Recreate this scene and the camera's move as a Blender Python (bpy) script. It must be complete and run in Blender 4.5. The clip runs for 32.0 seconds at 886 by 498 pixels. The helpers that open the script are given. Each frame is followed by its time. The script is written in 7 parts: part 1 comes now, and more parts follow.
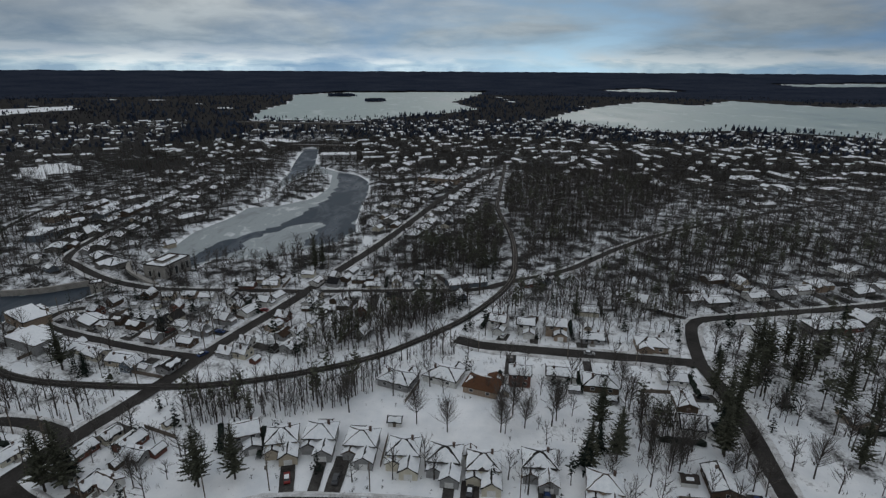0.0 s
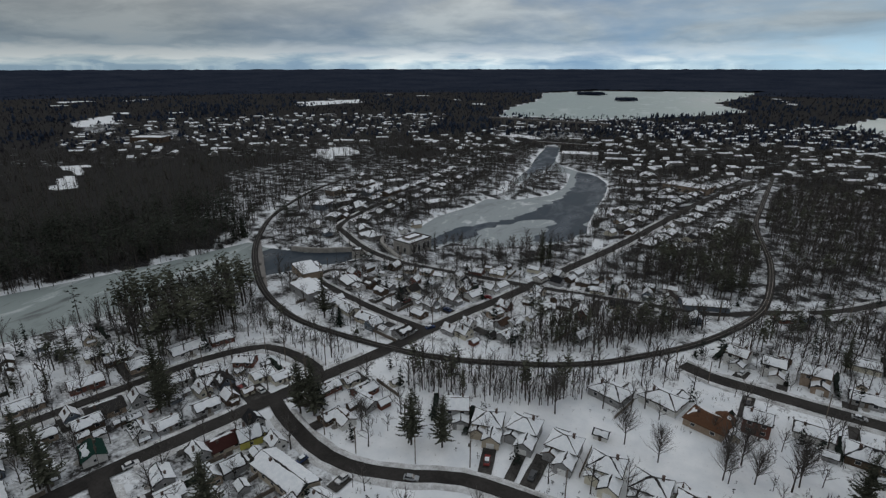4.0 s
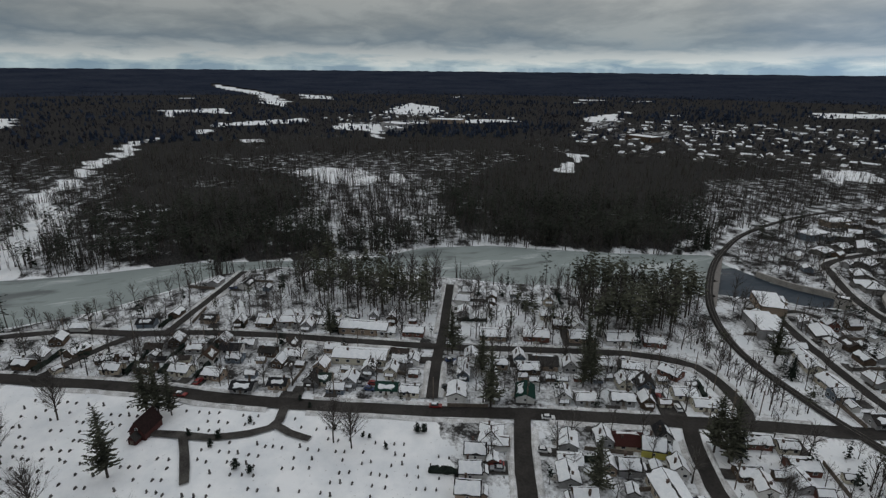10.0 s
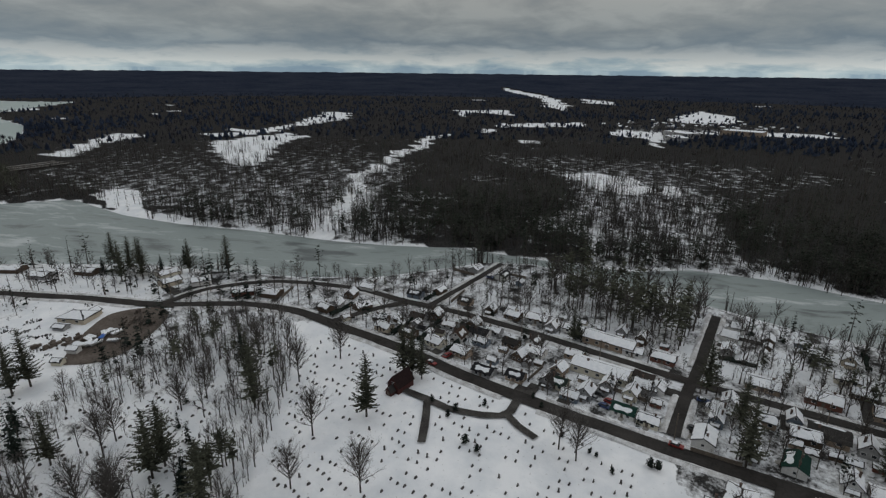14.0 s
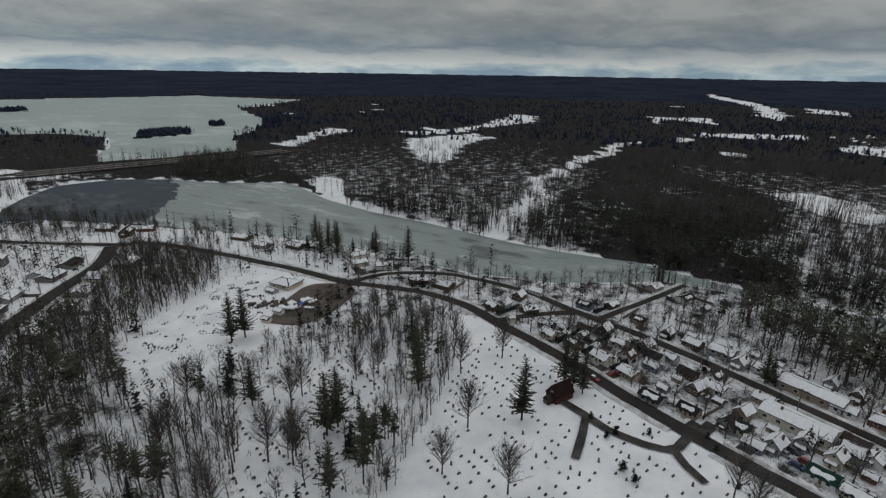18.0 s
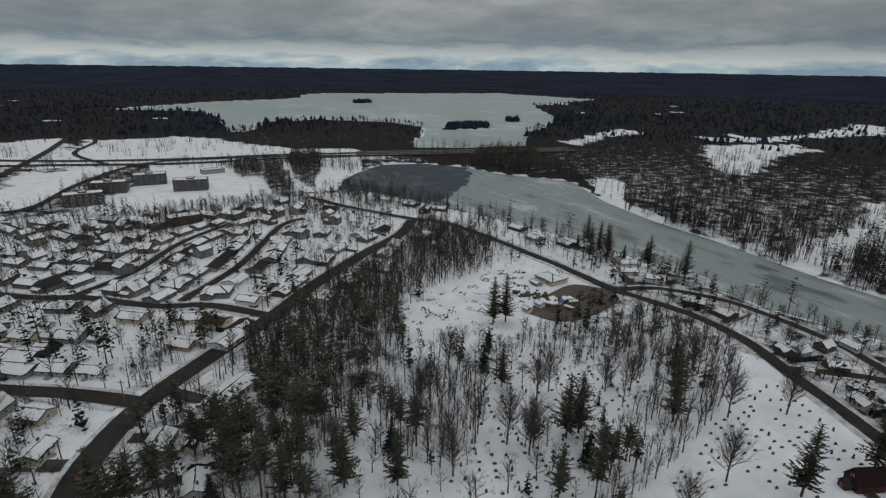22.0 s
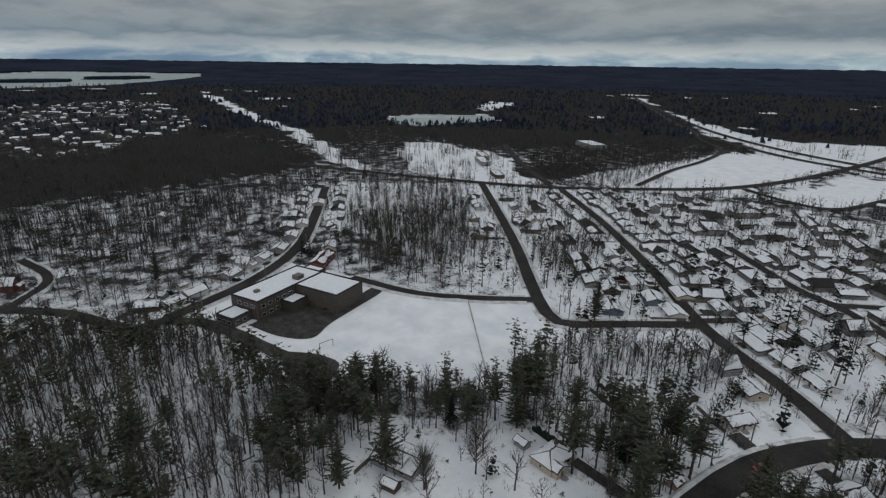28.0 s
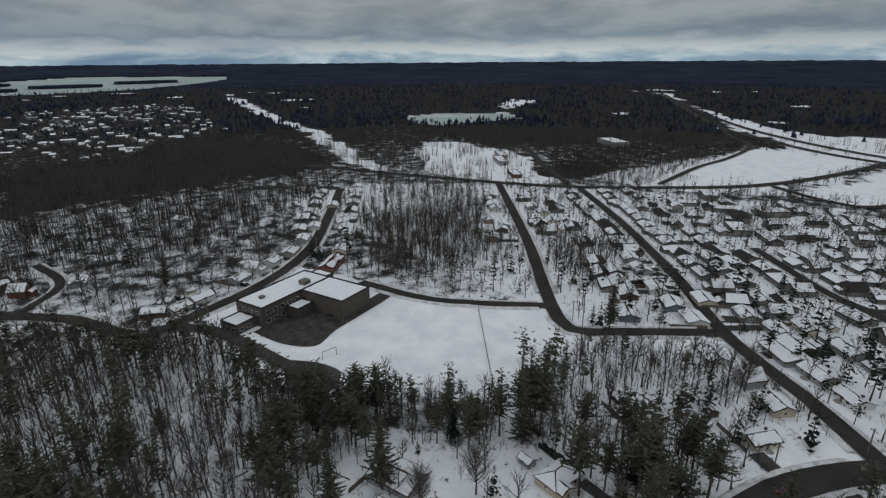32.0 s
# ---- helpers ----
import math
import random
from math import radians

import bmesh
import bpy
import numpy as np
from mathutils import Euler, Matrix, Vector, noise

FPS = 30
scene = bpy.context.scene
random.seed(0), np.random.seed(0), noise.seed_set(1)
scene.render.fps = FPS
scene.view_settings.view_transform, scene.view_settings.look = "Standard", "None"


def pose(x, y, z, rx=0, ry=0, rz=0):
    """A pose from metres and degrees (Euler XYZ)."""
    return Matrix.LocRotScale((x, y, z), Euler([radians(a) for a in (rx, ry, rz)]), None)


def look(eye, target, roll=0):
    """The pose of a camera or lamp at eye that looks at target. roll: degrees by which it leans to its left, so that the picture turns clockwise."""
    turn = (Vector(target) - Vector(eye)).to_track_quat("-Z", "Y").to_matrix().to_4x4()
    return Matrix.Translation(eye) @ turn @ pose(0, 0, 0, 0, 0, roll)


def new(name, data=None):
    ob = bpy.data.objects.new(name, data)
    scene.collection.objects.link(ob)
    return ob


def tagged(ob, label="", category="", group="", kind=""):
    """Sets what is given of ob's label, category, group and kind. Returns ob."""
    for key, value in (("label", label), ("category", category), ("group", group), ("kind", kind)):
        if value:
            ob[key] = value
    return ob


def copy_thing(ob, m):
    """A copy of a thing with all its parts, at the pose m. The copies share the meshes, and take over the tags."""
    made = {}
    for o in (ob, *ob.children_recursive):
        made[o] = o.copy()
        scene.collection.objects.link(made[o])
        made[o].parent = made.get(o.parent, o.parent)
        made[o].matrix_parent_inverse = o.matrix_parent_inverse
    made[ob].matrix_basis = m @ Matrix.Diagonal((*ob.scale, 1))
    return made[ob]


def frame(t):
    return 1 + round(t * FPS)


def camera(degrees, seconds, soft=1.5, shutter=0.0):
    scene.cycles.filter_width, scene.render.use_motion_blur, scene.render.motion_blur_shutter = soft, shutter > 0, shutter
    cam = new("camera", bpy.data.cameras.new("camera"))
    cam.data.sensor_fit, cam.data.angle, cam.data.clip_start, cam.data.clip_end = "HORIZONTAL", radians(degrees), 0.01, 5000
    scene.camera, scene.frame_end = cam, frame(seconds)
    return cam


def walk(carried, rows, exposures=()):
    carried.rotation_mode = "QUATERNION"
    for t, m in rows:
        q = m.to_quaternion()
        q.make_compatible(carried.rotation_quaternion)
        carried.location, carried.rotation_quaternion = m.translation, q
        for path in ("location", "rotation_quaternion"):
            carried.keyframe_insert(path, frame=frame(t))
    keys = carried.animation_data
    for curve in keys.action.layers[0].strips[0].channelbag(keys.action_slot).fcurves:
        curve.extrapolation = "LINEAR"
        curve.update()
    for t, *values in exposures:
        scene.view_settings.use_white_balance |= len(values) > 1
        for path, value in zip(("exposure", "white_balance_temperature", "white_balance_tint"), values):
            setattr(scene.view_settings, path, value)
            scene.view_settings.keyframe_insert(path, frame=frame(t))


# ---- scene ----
H = 110.0
cam = camera(79.33, 32.0, soft=1.32)
PATH = [
    (0.0, pose(0.01, 0.01, 110.00, 71.332, -0.304, -0.000)),
    (0.5, pose(-0.02, -0.07, 109.98, 71.319, -0.418, 3.223)),
    (1.0, pose(-0.02, -0.10, 110.01, 71.262, -0.389, 6.157)),
    (1.5, pose(0.00, -0.09, 110.04, 71.180, -0.317, 8.329)),
    (2.0, pose(-0.02, -0.04, 110.04, 71.145, -0.184, 10.182)),
    (2.5, pose(-0.09, 0.05, 109.99, 71.141, -0.197, 12.074)),
    (3.0, pose(-0.18, 0.19, 109.95, 71.104, -0.046, 15.253)),
    (3.5, pose(-0.25, 0.36, 109.92, 71.086, -0.037, 19.517)),
    (4.0, pose(-0.35, 0.54, 109.88, 71.103, 0.033, 25.247)),
    (4.5, pose(-0.61, 0.72, 109.76, 71.160, -0.020, 30.322)),
    (6.5, pose(-1.00, 0.88, 109.56, 71.222, -0.057, 44.070)),
    (7.0, pose(-1.40, 0.95, 109.36, 71.227, -0.123, 47.441)),
    (7.5, pose(-1.72, 0.91, 109.21, 71.246, -0.152, 50.837)),
    (8.0, pose(-2.00, 0.82, 109.12, 71.246, -0.307, 54.799)),
    (8.5, pose(-2.26, 0.71, 109.11, 71.250, -0.389, 58.643)),
    (9.0, pose(-2.50, 0.62, 109.16, 71.267, -0.363, 63.509)),
    (9.5, pose(-2.72, 0.55, 109.22, 71.233, -0.345, 68.516)),
    (10.0, pose(-2.92, 0.55, 109.20, 71.318, -0.513, 73.901)),
    (10.5, pose(-3.14, 0.59, 109.10, 71.382, -0.478, 78.821)),
    (11.0, pose(-3.40, 0.63, 108.94, 71.409, -0.560, 83.200)),
    (11.5, pose(-3.67, 0.67, 108.76, 71.382, -0.570, 86.987)),
    (12.0, pose(-3.90, 0.71, 108.58, 71.393, -0.525, 91.011)),
    (12.5, pose(-4.09, 0.77, 108.42, 71.452, -0.484, 94.322)),
    (13.0, pose(-4.22, 0.78, 108.32, 71.472, -0.539, 97.253)),
    (13.5, pose(-4.23, 0.71, 108.32, 71.492, -0.530, 99.691)),
    (14.0, pose(-4.16, 0.56, 108.37, 71.534, -0.590, 102.391)),
    (14.5, pose(-4.10, 0.36, 108.38, 71.555, -0.566, 104.951)),
    (16.5, pose(-4.09, 0.17, 108.37, 71.737, -0.682, 113.133)),
    (17.0, pose(-4.07, 0.02, 108.35, 71.670, -0.730, 116.000)),
    (17.5, pose(-4.08, -0.11, 108.29, 71.647, -0.773, 118.688)),
    (18.0, pose(-4.17, -0.26, 108.15, 71.633, -0.849, 121.679)),
    (18.5, pose(-4.34, -0.42, 107.97, 71.606, -0.936, 124.056)),
    (19.0, pose(-4.54, -0.54, 107.83, 71.518, -0.922, 126.763)),
    (19.5, pose(-4.69, -0.61, 107.78, 71.466, -0.857, 129.468)),
    (20.0, pose(-4.76, -0.71, 107.77, 71.377, -0.767, 132.241)),
    (20.5, pose(-4.76, -0.89, 107.77, 71.342, -0.740, 135.159)),
    (21.0, pose(-4.71, -1.09, 107.77, 71.291, -0.712, 139.271)),
    (21.5, pose(-4.66, -1.29, 107.77, 71.209, -0.709, 144.781)),
    (22.0, pose(-4.68, -1.48, 107.75, 71.166, -0.772, 151.370)),
    (22.5, pose(-4.79, -1.69, 107.67, 71.082, -0.764, 157.423)),
    (23.0, pose(-4.89, -1.95, 107.52, 70.960, -0.767, 163.676)),
    (23.5, pose(-4.90, -2.33, 107.26, 70.907, -0.757, 170.098)),
    (24.0, pose(-4.79, -2.85, 106.91, 70.895, -0.787, 177.769)),
    (24.5, pose(-4.59, -3.42, 106.54, 70.873, -0.894, 184.756)),
    (25.0, pose(-4.31, -4.01, 106.18, 70.844, -0.927, 191.646)),
    (25.5, pose(-3.95, -4.64, 105.83, 70.776, -0.893, 197.671)),
    (26.0, pose(-3.53, -5.43, 105.40, 70.691, -0.868, 203.848)),
    (26.5, pose(-3.12, -6.45, 104.84, 70.684, -0.850, 209.706)),
    (28.5, pose(-2.87, -7.63, 104.28, 70.619, -0.581, 231.770)),
    (29.0, pose(-2.84, -8.82, 103.94, 70.558, -0.381, 234.978)),
    (29.5, pose(-2.96, -9.97, 103.85, 70.546, -0.234, 236.469)),
    (30.0, pose(-3.06, -11.19, 103.91, 70.549, -0.061, 236.546)),
    (30.5, pose(-2.98, -12.50, 104.03, 70.475, 0.057, 232.248)),
    (31.0, pose(-2.67, -13.93, 104.15, 70.502, 0.186, 228.990)),
    (31.5, pose(-2.22, -15.57, 104.26, 70.489, 0.266, 228.552)),
    (32.0, pose(-1.74, -17.42, 104.37, 70.521, 0.374, 229.547)),
]
EXPOSURE = [(0.0, -0.3, 6420, 10), (4.0, -0.26, 6520, 10), (8.0, -0.17, 6650, 10), (13.0, -0.15, 6750, 10), (22.0, -0.22, 6700, 10), (27.0, -0.2, 6540, 10), (32.0, -0.12, 6480, 10)]
walk(cam, PATH, EXPOSURE)

# ---- light ----
SUN_TURN, SUN_UP = 12.0, 24.0
world = bpy.data.worlds.new("overcast_sky")
scene.world = world
world.use_nodes = True


def node(nt, kind, **values):
    n = nt.nodes.new(kind)
    for k, v in values.items():
        if k in n.inputs:
            n.inputs[k].default_value = v
        else:
            setattr(n, k, v)
    return n


def math_node(nt, op, a, b=None, c=None, clamp=False):
    n = nt.nodes.new("ShaderNodeMath")
    n.operation, n.use_clamp = op, clamp
    for i, v in enumerate((a, b, c)):
        if v is None:
            continue
        if isinstance(v, (int, float)):
            n.inputs[i].default_value = v
        else:
            nt.links.new(v, n.inputs[i])
    return n.outputs[0]


def ramp(nt, fac, stops):
    n = nt.nodes.new("ShaderNodeValToRGB")
    while len(n.color_ramp.elements) < len(stops):
        n.color_ramp.elements.new(0.5)
    for e, (p, c) in zip(n.color_ramp.elements, stops):
        e.position, e.color = p, (*c, 1) if len(c) == 3 else c
    nt.links.new(fac, n.inputs[0])
    return n.outputs[0]


def mix_colour(nt, fac, a, b, blend="MIX"):
    n = nt.nodes.new("ShaderNodeMix")
    n.data_type, n.blend_type = "RGBA", blend
    for sock, v in ((n.inputs[0], fac), (n.inputs[6], a), (n.inputs[7], b)):
        if isinstance(v, (int, float)):
            sock.default_value = v
        elif isinstance(v, tuple):
            sock.default_value = (*v, 1)
        else:
            nt.links.new(v, sock)
    return n.outputs[2]


def build_sky(nt):
    nt.nodes.clear()
    at = node(nt, "ShaderNodeTexCoord").outputs["Generated"]
    xyz = node(nt, "ShaderNodeSeparateXYZ")
    nt.links.new(at, xyz.inputs[0])
    up = math_node(nt, "MAXIMUM", xyz.outputs[2], 0.0)
    low = math_node(nt, "ADD", up, 0.2)
    flat = node(nt, "ShaderNodeCombineXYZ")
    for i in (0, 1):
        nt.links.new(math_node(nt, "DIVIDE", xyz.outputs[i], low), flat.inputs[i])
    big = node(nt, "ShaderNodeTexNoise", Scale=0.75, Detail=6.0, Roughness=0.52, Distortion=0.3)
    small = node(nt, "ShaderNodeTexNoise", Scale=2.6, Detail=7.0, Roughness=0.58, Distortion=0.3)
    for n in (big, small):
        nt.links.new(flat.outputs[0], n.inputs["Vector"])
    cloud = math_node(nt, "MULTIPLY_ADD", small.outputs[0], 0.55, math_node(nt, "MULTIPLY", big.outputs[0], 0.55))
    # deck of stratus that thins to a pale strip above the horizon and is brightest overhead
    edge = math_node(nt, "MULTIPLY_ADD", math_node(nt, "SUBTRACT", cloud, 0.55), 0.09, up)
    deck = ramp(nt, math_node(nt, "POWER", edge, 0.5, clamp=True), [
        (0.0, (0.27, 0.38, 0.47)), (0.09, (0.38, 0.48, 0.53)), (0.13, (0.50, 0.55, 0.565)), (0.165, (0.40, 0.45, 0.475)), (0.20, (0.20, 0.255, 0.30)),
        (0.26, (0.25, 0.29, 0.315)), (0.36, (0.31, 0.335, 0.345)), (0.6, (0.47, 0.49, 0.51)), (1.0, (0.80, 0.84, 0.88))])
    shade = ramp(nt, cloud, [(0.42, (0.80, 0.83, 0.86)), (0.54, (0.98, 0.98, 0.98)), (0.65, (1.2, 1.19, 1.17))])
    deck = mix_colour(nt, 1.0, deck, shade, "MULTIPLY")
    sky = node(nt, "ShaderNodeTexSky", sky_type="NISHITA", sun_disc=False, sun_elevation=radians(SUN_UP), sun_rotation=radians(SUN_TURN))
    high = node(nt, "ShaderNodeVectorMath", operation="ADD")
    high.inputs[1].default_value = (0.0, 0.0, 0.55)
    nt.links.new(at, high.inputs[0])
    nt.links.new(high.outputs[0], sky.inputs["Vector"])
    blue = mix_colour(nt, 1.0, sky.outputs[0], (0.047, 0.075, 0.095), "MULTIPLY")
    gap = ramp(nt, big.outputs[0], [(0.40, (0.95, 0.95, 0.95)), (0.58, (0.12, 0.12, 0.12))])
    # the deck is thinner and broken towards the lakes in the north and east
    north = math_node(nt, "ADD", math_node(nt, "MULTIPLY", xyz.outputs[1], 1.0), math_node(nt, "MULTIPLY_ADD", xyz.outputs[0], 0.75, -0.05), clamp=True)
    lit = math_node(nt, "MULTIPLY_ADD", math_node(nt, "SUBTRACT", north, xyz.outputs[0], clamp=True), 0.45, math_node(nt, "MULTIPLY_ADD", math_node(nt, "MINIMUM", xyz.outputs[0], 0.0), 0.34, 1.0))
    for way, power, gain in (((-0.30, 0.95, 0.0), 10.0, 0.42), ((0.75, 0.66, 0.0), 8.0, -0.26), ((-0.98, -0.2, 0.0), 5.0, -0.2)):
        toward = node(nt, "ShaderNodeVectorMath", operation="DOT_PRODUCT")
        toward.inputs[1].default_value = way
        nt.links.new(at, toward.inputs[0])
        lit = math_node(nt, "MULTIPLY_ADD", math_node(nt, "POWER", math_node(nt, "MAXIMUM", toward.outputs["Value"], 0.0), power), gain, lit)
    bright = node(nt, "ShaderNodeVectorMath", operation="SCALE")
    nt.links.new(deck, bright.inputs[0])
    nt.links.new(lit, bright.inputs["Scale"])
    deck = bright.outputs[0]
    colour = mix_colour(nt, math_node(nt, "MULTIPLY", gap, north), deck, blue)
    back = node(nt, "ShaderNodeBackground", Strength=1.0)
    nt.links.new(colour, back.inputs[0])
    nt.links.new(back.outputs[0], node(nt, "ShaderNodeOutputWorld").inputs[0])


build_sky(world.node_tree)
sun = new("sun", bpy.data.lights.new("sun", "SUN"))
sun.data.energy, sun.data.angle, sun.data.color = 0.45, radians(25), (1.0, 0.95, 0.88)
sun.matrix_world = look((0, 0, 0), (-math.sin(radians(SUN_TURN)) * math.cos(radians(SUN_UP)), -math.cos(radians(SUN_TURN)) * math.cos(radians(SUN_UP)), -math.sin(radians(SUN_UP))))

# ---- materials ----
def surface(name, dark, light, scale, rough=0.9, bump=0.0, fine=8.0, metal=0.0, low=0.35, high=0.65, coords="world", palette=(), spec=0.2, islands=0.0):
    """A surface of two colours, mixed at a large and a fine scale; palette: colours among which each object takes one."""
    m = bpy.data.materials.new(name)
    m.use_nodes = True
    nt = m.node_tree
    shader = nt.nodes["Principled BSDF"]
    if coords == "world":
        at = node(nt, "ShaderNodeNewGeometry").outputs["Position"]
    else:
        at = node(nt, "ShaderNodeTexCoord").outputs["Object"]
    a = node(nt, "ShaderNodeTexNoise", Scale=scale, Detail=5.0, Roughness=0.6)
    b = node(nt, "ShaderNodeTexNoise", Scale=scale * fine, Detail=4.0, Roughness=0.65)
    for n in (a, b):
        nt.links.new(at, n.inputs["Vector"])
    both = math_node(nt, "MULTIPLY_ADD", a.outputs[0], 0.6, math_node(nt, "MULTIPLY", b.outputs[0], 0.4))
    fac = ramp(nt, both, [(low, (0, 0, 0)), (high, (1, 1, 1))])
    colour = mix_colour(nt, fac, dark, light)
    if palette:
        rnd = node(nt, "ShaderNodeObjectInfo").outputs["Random"]
        n = nt.nodes.new("ShaderNodeValToRGB")
        n.color_ramp.interpolation = "CONSTANT"
        while len(n.color_ramp.elements) < len(palette):
            n.color_ramp.elements.new(0.5)
        for i, (e, c) in enumerate(zip(n.color_ramp.elements, palette)):
            e.position, e.color = i / len(palette), (*c, 1)
        nt.links.new(rnd, n.inputs[0])
        colour = mix_colour(nt, 1.0, n.outputs[0], colour, "MULTIPLY")
    if islands:
        each = node(nt, "ShaderNodeNewGeometry").outputs["Random Per Island"]
        k = 1 - islands
        colour = mix_colour(nt, 1.0, colour, ramp(nt, each, [(0.0, (k, k, k)), (1.0, (1 + islands, 1 + islands, 1 + islands))]), "MULTIPLY")
    nt.links.new(colour, shader.inputs["Base Color"])
    shader.inputs["Roughness"].default_value, shader.inputs["Metallic"].default_value = rough, metal
    shader.inputs["Specular IOR Level"].default_value = spec
    if bump:
        n = node(nt, "ShaderNodeBump", Strength=0.6, Distance=bump)
        nt.links.new(both, n.inputs["Height"])
        nt.links.new(n.outputs[0], shader.inputs["Normal"])
    return m


def ground_surface():
    """Snow over the open land, giving way by the land cover to leaves, brush and duff, with the darkness of closed
    woods painted in.
    """
    m = bpy.data.materials.new("snowy_ground")
    m.use_nodes = True
    nt = m.node_tree
    shader = nt.nodes["Principled BSDF"]
    at = node(nt, "ShaderNodeNewGeometry").outputs["Position"]
    tex = []
    for scale, detail in ((0.012, 5.0), (0.09, 6.0), (0.9, 4.0)):
        n = node(nt, "ShaderNodeTexNoise", Scale=scale, Detail=detail, Roughness=0.62)
        nt.links.new(at, n.inputs["Vector"])
        tex.append(n.outputs[0])
    snow = mix_colour(nt, ramp(nt, tex[1], [(0.35, (0, 0, 0)), (0.62, (1, 1, 1))]), (0.66, 0.685, 0.71), (0.80, 0.81, 0.82))
    dark_ground = mix_colour(nt, ramp(nt, tex[2], [(0.4, (0, 0, 0)), (0.62, (1, 1, 1))]), (0.019, 0.0185, 0.019), (0.053, 0.051, 0.049))
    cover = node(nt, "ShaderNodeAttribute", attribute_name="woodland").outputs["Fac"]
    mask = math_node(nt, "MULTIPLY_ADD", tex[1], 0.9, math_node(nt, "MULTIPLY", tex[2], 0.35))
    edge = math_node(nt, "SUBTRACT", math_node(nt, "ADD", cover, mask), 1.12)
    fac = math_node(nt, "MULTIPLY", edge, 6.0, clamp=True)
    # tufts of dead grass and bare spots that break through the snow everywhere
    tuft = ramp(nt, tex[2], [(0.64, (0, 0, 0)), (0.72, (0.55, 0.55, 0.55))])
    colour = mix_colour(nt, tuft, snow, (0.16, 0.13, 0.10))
    colour = mix_colour(nt, fac, colour, dark_ground)
    nt.links.new(colour, shader.inputs["Base Color"])
    shader.inputs["Roughness"].default_value = 0.9
    shader.inputs["Specular IOR Level"].default_value = 0.0
    n = node(nt, "ShaderNodeBump", Strength=0.5, Distance=0.6)
    nt.links.new(tex[1], n.inputs["Height"])
    nt.links.new(n.outputs[0], shader.inputs["Normal"])
    return m


def ice_surface(name, dark, mid, white, scale, rough=0.35, flow=0.45, spec=0.3):
    """Grey lake ice with drifted snow in streaks and darker wet patches."""
    m = bpy.data.materials.new(name)
    m.use_nodes = True
    nt = m.node_tree
    shader = nt.nodes["Principled BSDF"]
    at = node(nt, "ShaderNodeNewGeometry").outputs["Position"]
    a = node(nt, "ShaderNodeTexNoise", Scale=scale, Detail=7.0, Roughness=0.6, Distortion=1.6)
    b = node(nt, "ShaderNodeTexNoise", Scale=scale * 5, Detail=6.0, Roughness=0.65, Distortion=0.8)
    along = node(nt, "ShaderNodeVectorMath", operation="MULTIPLY")
    along.inputs[1].default_value = (1.0, flow, 1.0)
    nt.links.new(at, along.inputs[0])
    for n in (a, b):
        nt.links.new(along.outputs[0], n.inputs["Vector"])
    both = math_node(nt, "MULTIPLY_ADD", a.outputs[0], 0.55, math_node(nt, "MULTIPLY", b.outputs[0], 0.45))
    nt.links.new(ramp(nt, both, [(0.395, dark), (0.47, mid), (0.525, mid), (0.60, white)]), shader.inputs["Base Color"])
    shader.inputs["Specular IOR Level"].default_value = spec
    nt.links.new(ramp(nt, both, [(0.36, (rough, rough, rough)), (0.6, (0.75, 0.75, 0.75))]), shader.inputs["Roughness"])
    return m


SNOW_GROUND = ground_surface()
SNOW = surface("packed_snow", (0.66, 0.69, 0.72), (0.82, 0.83, 0.84), 0.5, 0.85, 0.05)
DIRTY_SNOW = surface("ploughed_snow", (0.30, 0.29, 0.28), (0.74, 0.75, 0.76), 0.35, 0.9, 0.1)
ROOF_SNOW = surface("roof_snow", (0.62, 0.65, 0.68), (0.80, 0.81, 0.82), 0.8, 0.85, 0.05)
ASPHALT = surface("wet_asphalt", (0.020, 0.0185, 0.0175), (0.052, 0.048, 0.045), 0.09, 0.85, 0.0, fine=14, spec=0.06)
DRIVE = surface("driveway_asphalt", (0.022, 0.02, 0.019), (0.085, 0.08, 0.075), 0.25, 0.85, spec=0.06)
GRAVEL = surface("rail_ballast", (0.018, 0.017, 0.0165), (0.06, 0.056, 0.053), 0.6, 0.95, 0.1, spec=0.05)
DIRT = surface("yard_dirt", (0.05, 0.039, 0.032), (0.14, 0.117, 0.10), 0.12, 0.9, 0.1)
STEEL = surface("rail_steel", (0.10, 0.09, 0.085), (0.22, 0.2, 0.18), 0.5, 0.45, metal=0.9)
ICE = ice_surface("river_ice", (0.085, 0.10, 0.10), (0.225, 0.262, 0.255), (0.42, 0.45, 0.45), 0.02, flow=0.3)
LAKE_ICE = ice_surface("lake_ice", (0.21, 0.258, 0.25), (0.295, 0.355, 0.34), (0.43, 0.48, 0.47), 0.006)
SHELF_ICE = ice_surface("shelf_ice", (0.16, 0.18, 0.185), (0.27, 0.30, 0.305), (0.56, 0.58, 0.59), 0.02)
OPEN_WATER = ice_surface("open_water", (0.016, 0.025, 0.036), (0.026, 0.038, 0.052), (0.05, 0.066, 0.082), 0.012, 0.12, spec=0.16)
BARK = surface("bark", (0.034, 0.030, 0.027), (0.092, 0.081, 0.072), 1.2, 0.95, fine=6, spec=0.0)
TWIG = surface("bare_twigs", (0.056, 0.052, 0.049), (0.122, 0.112, 0.105), 0.05, 0.95, spec=0.0, islands=0.5)
GREY_TWIG = surface("grey_twigs", (0.046, 0.045, 0.044), (0.115, 0.110, 0.106), 0.05, 0.95, spec=0.0, islands=0.5)
PINE = surface("pine_needles", (0.034, 0.0365, 0.0275), (0.088, 0.090, 0.067), 0.06, 0.95, fine=12, spec=0.0, islands=0.5)
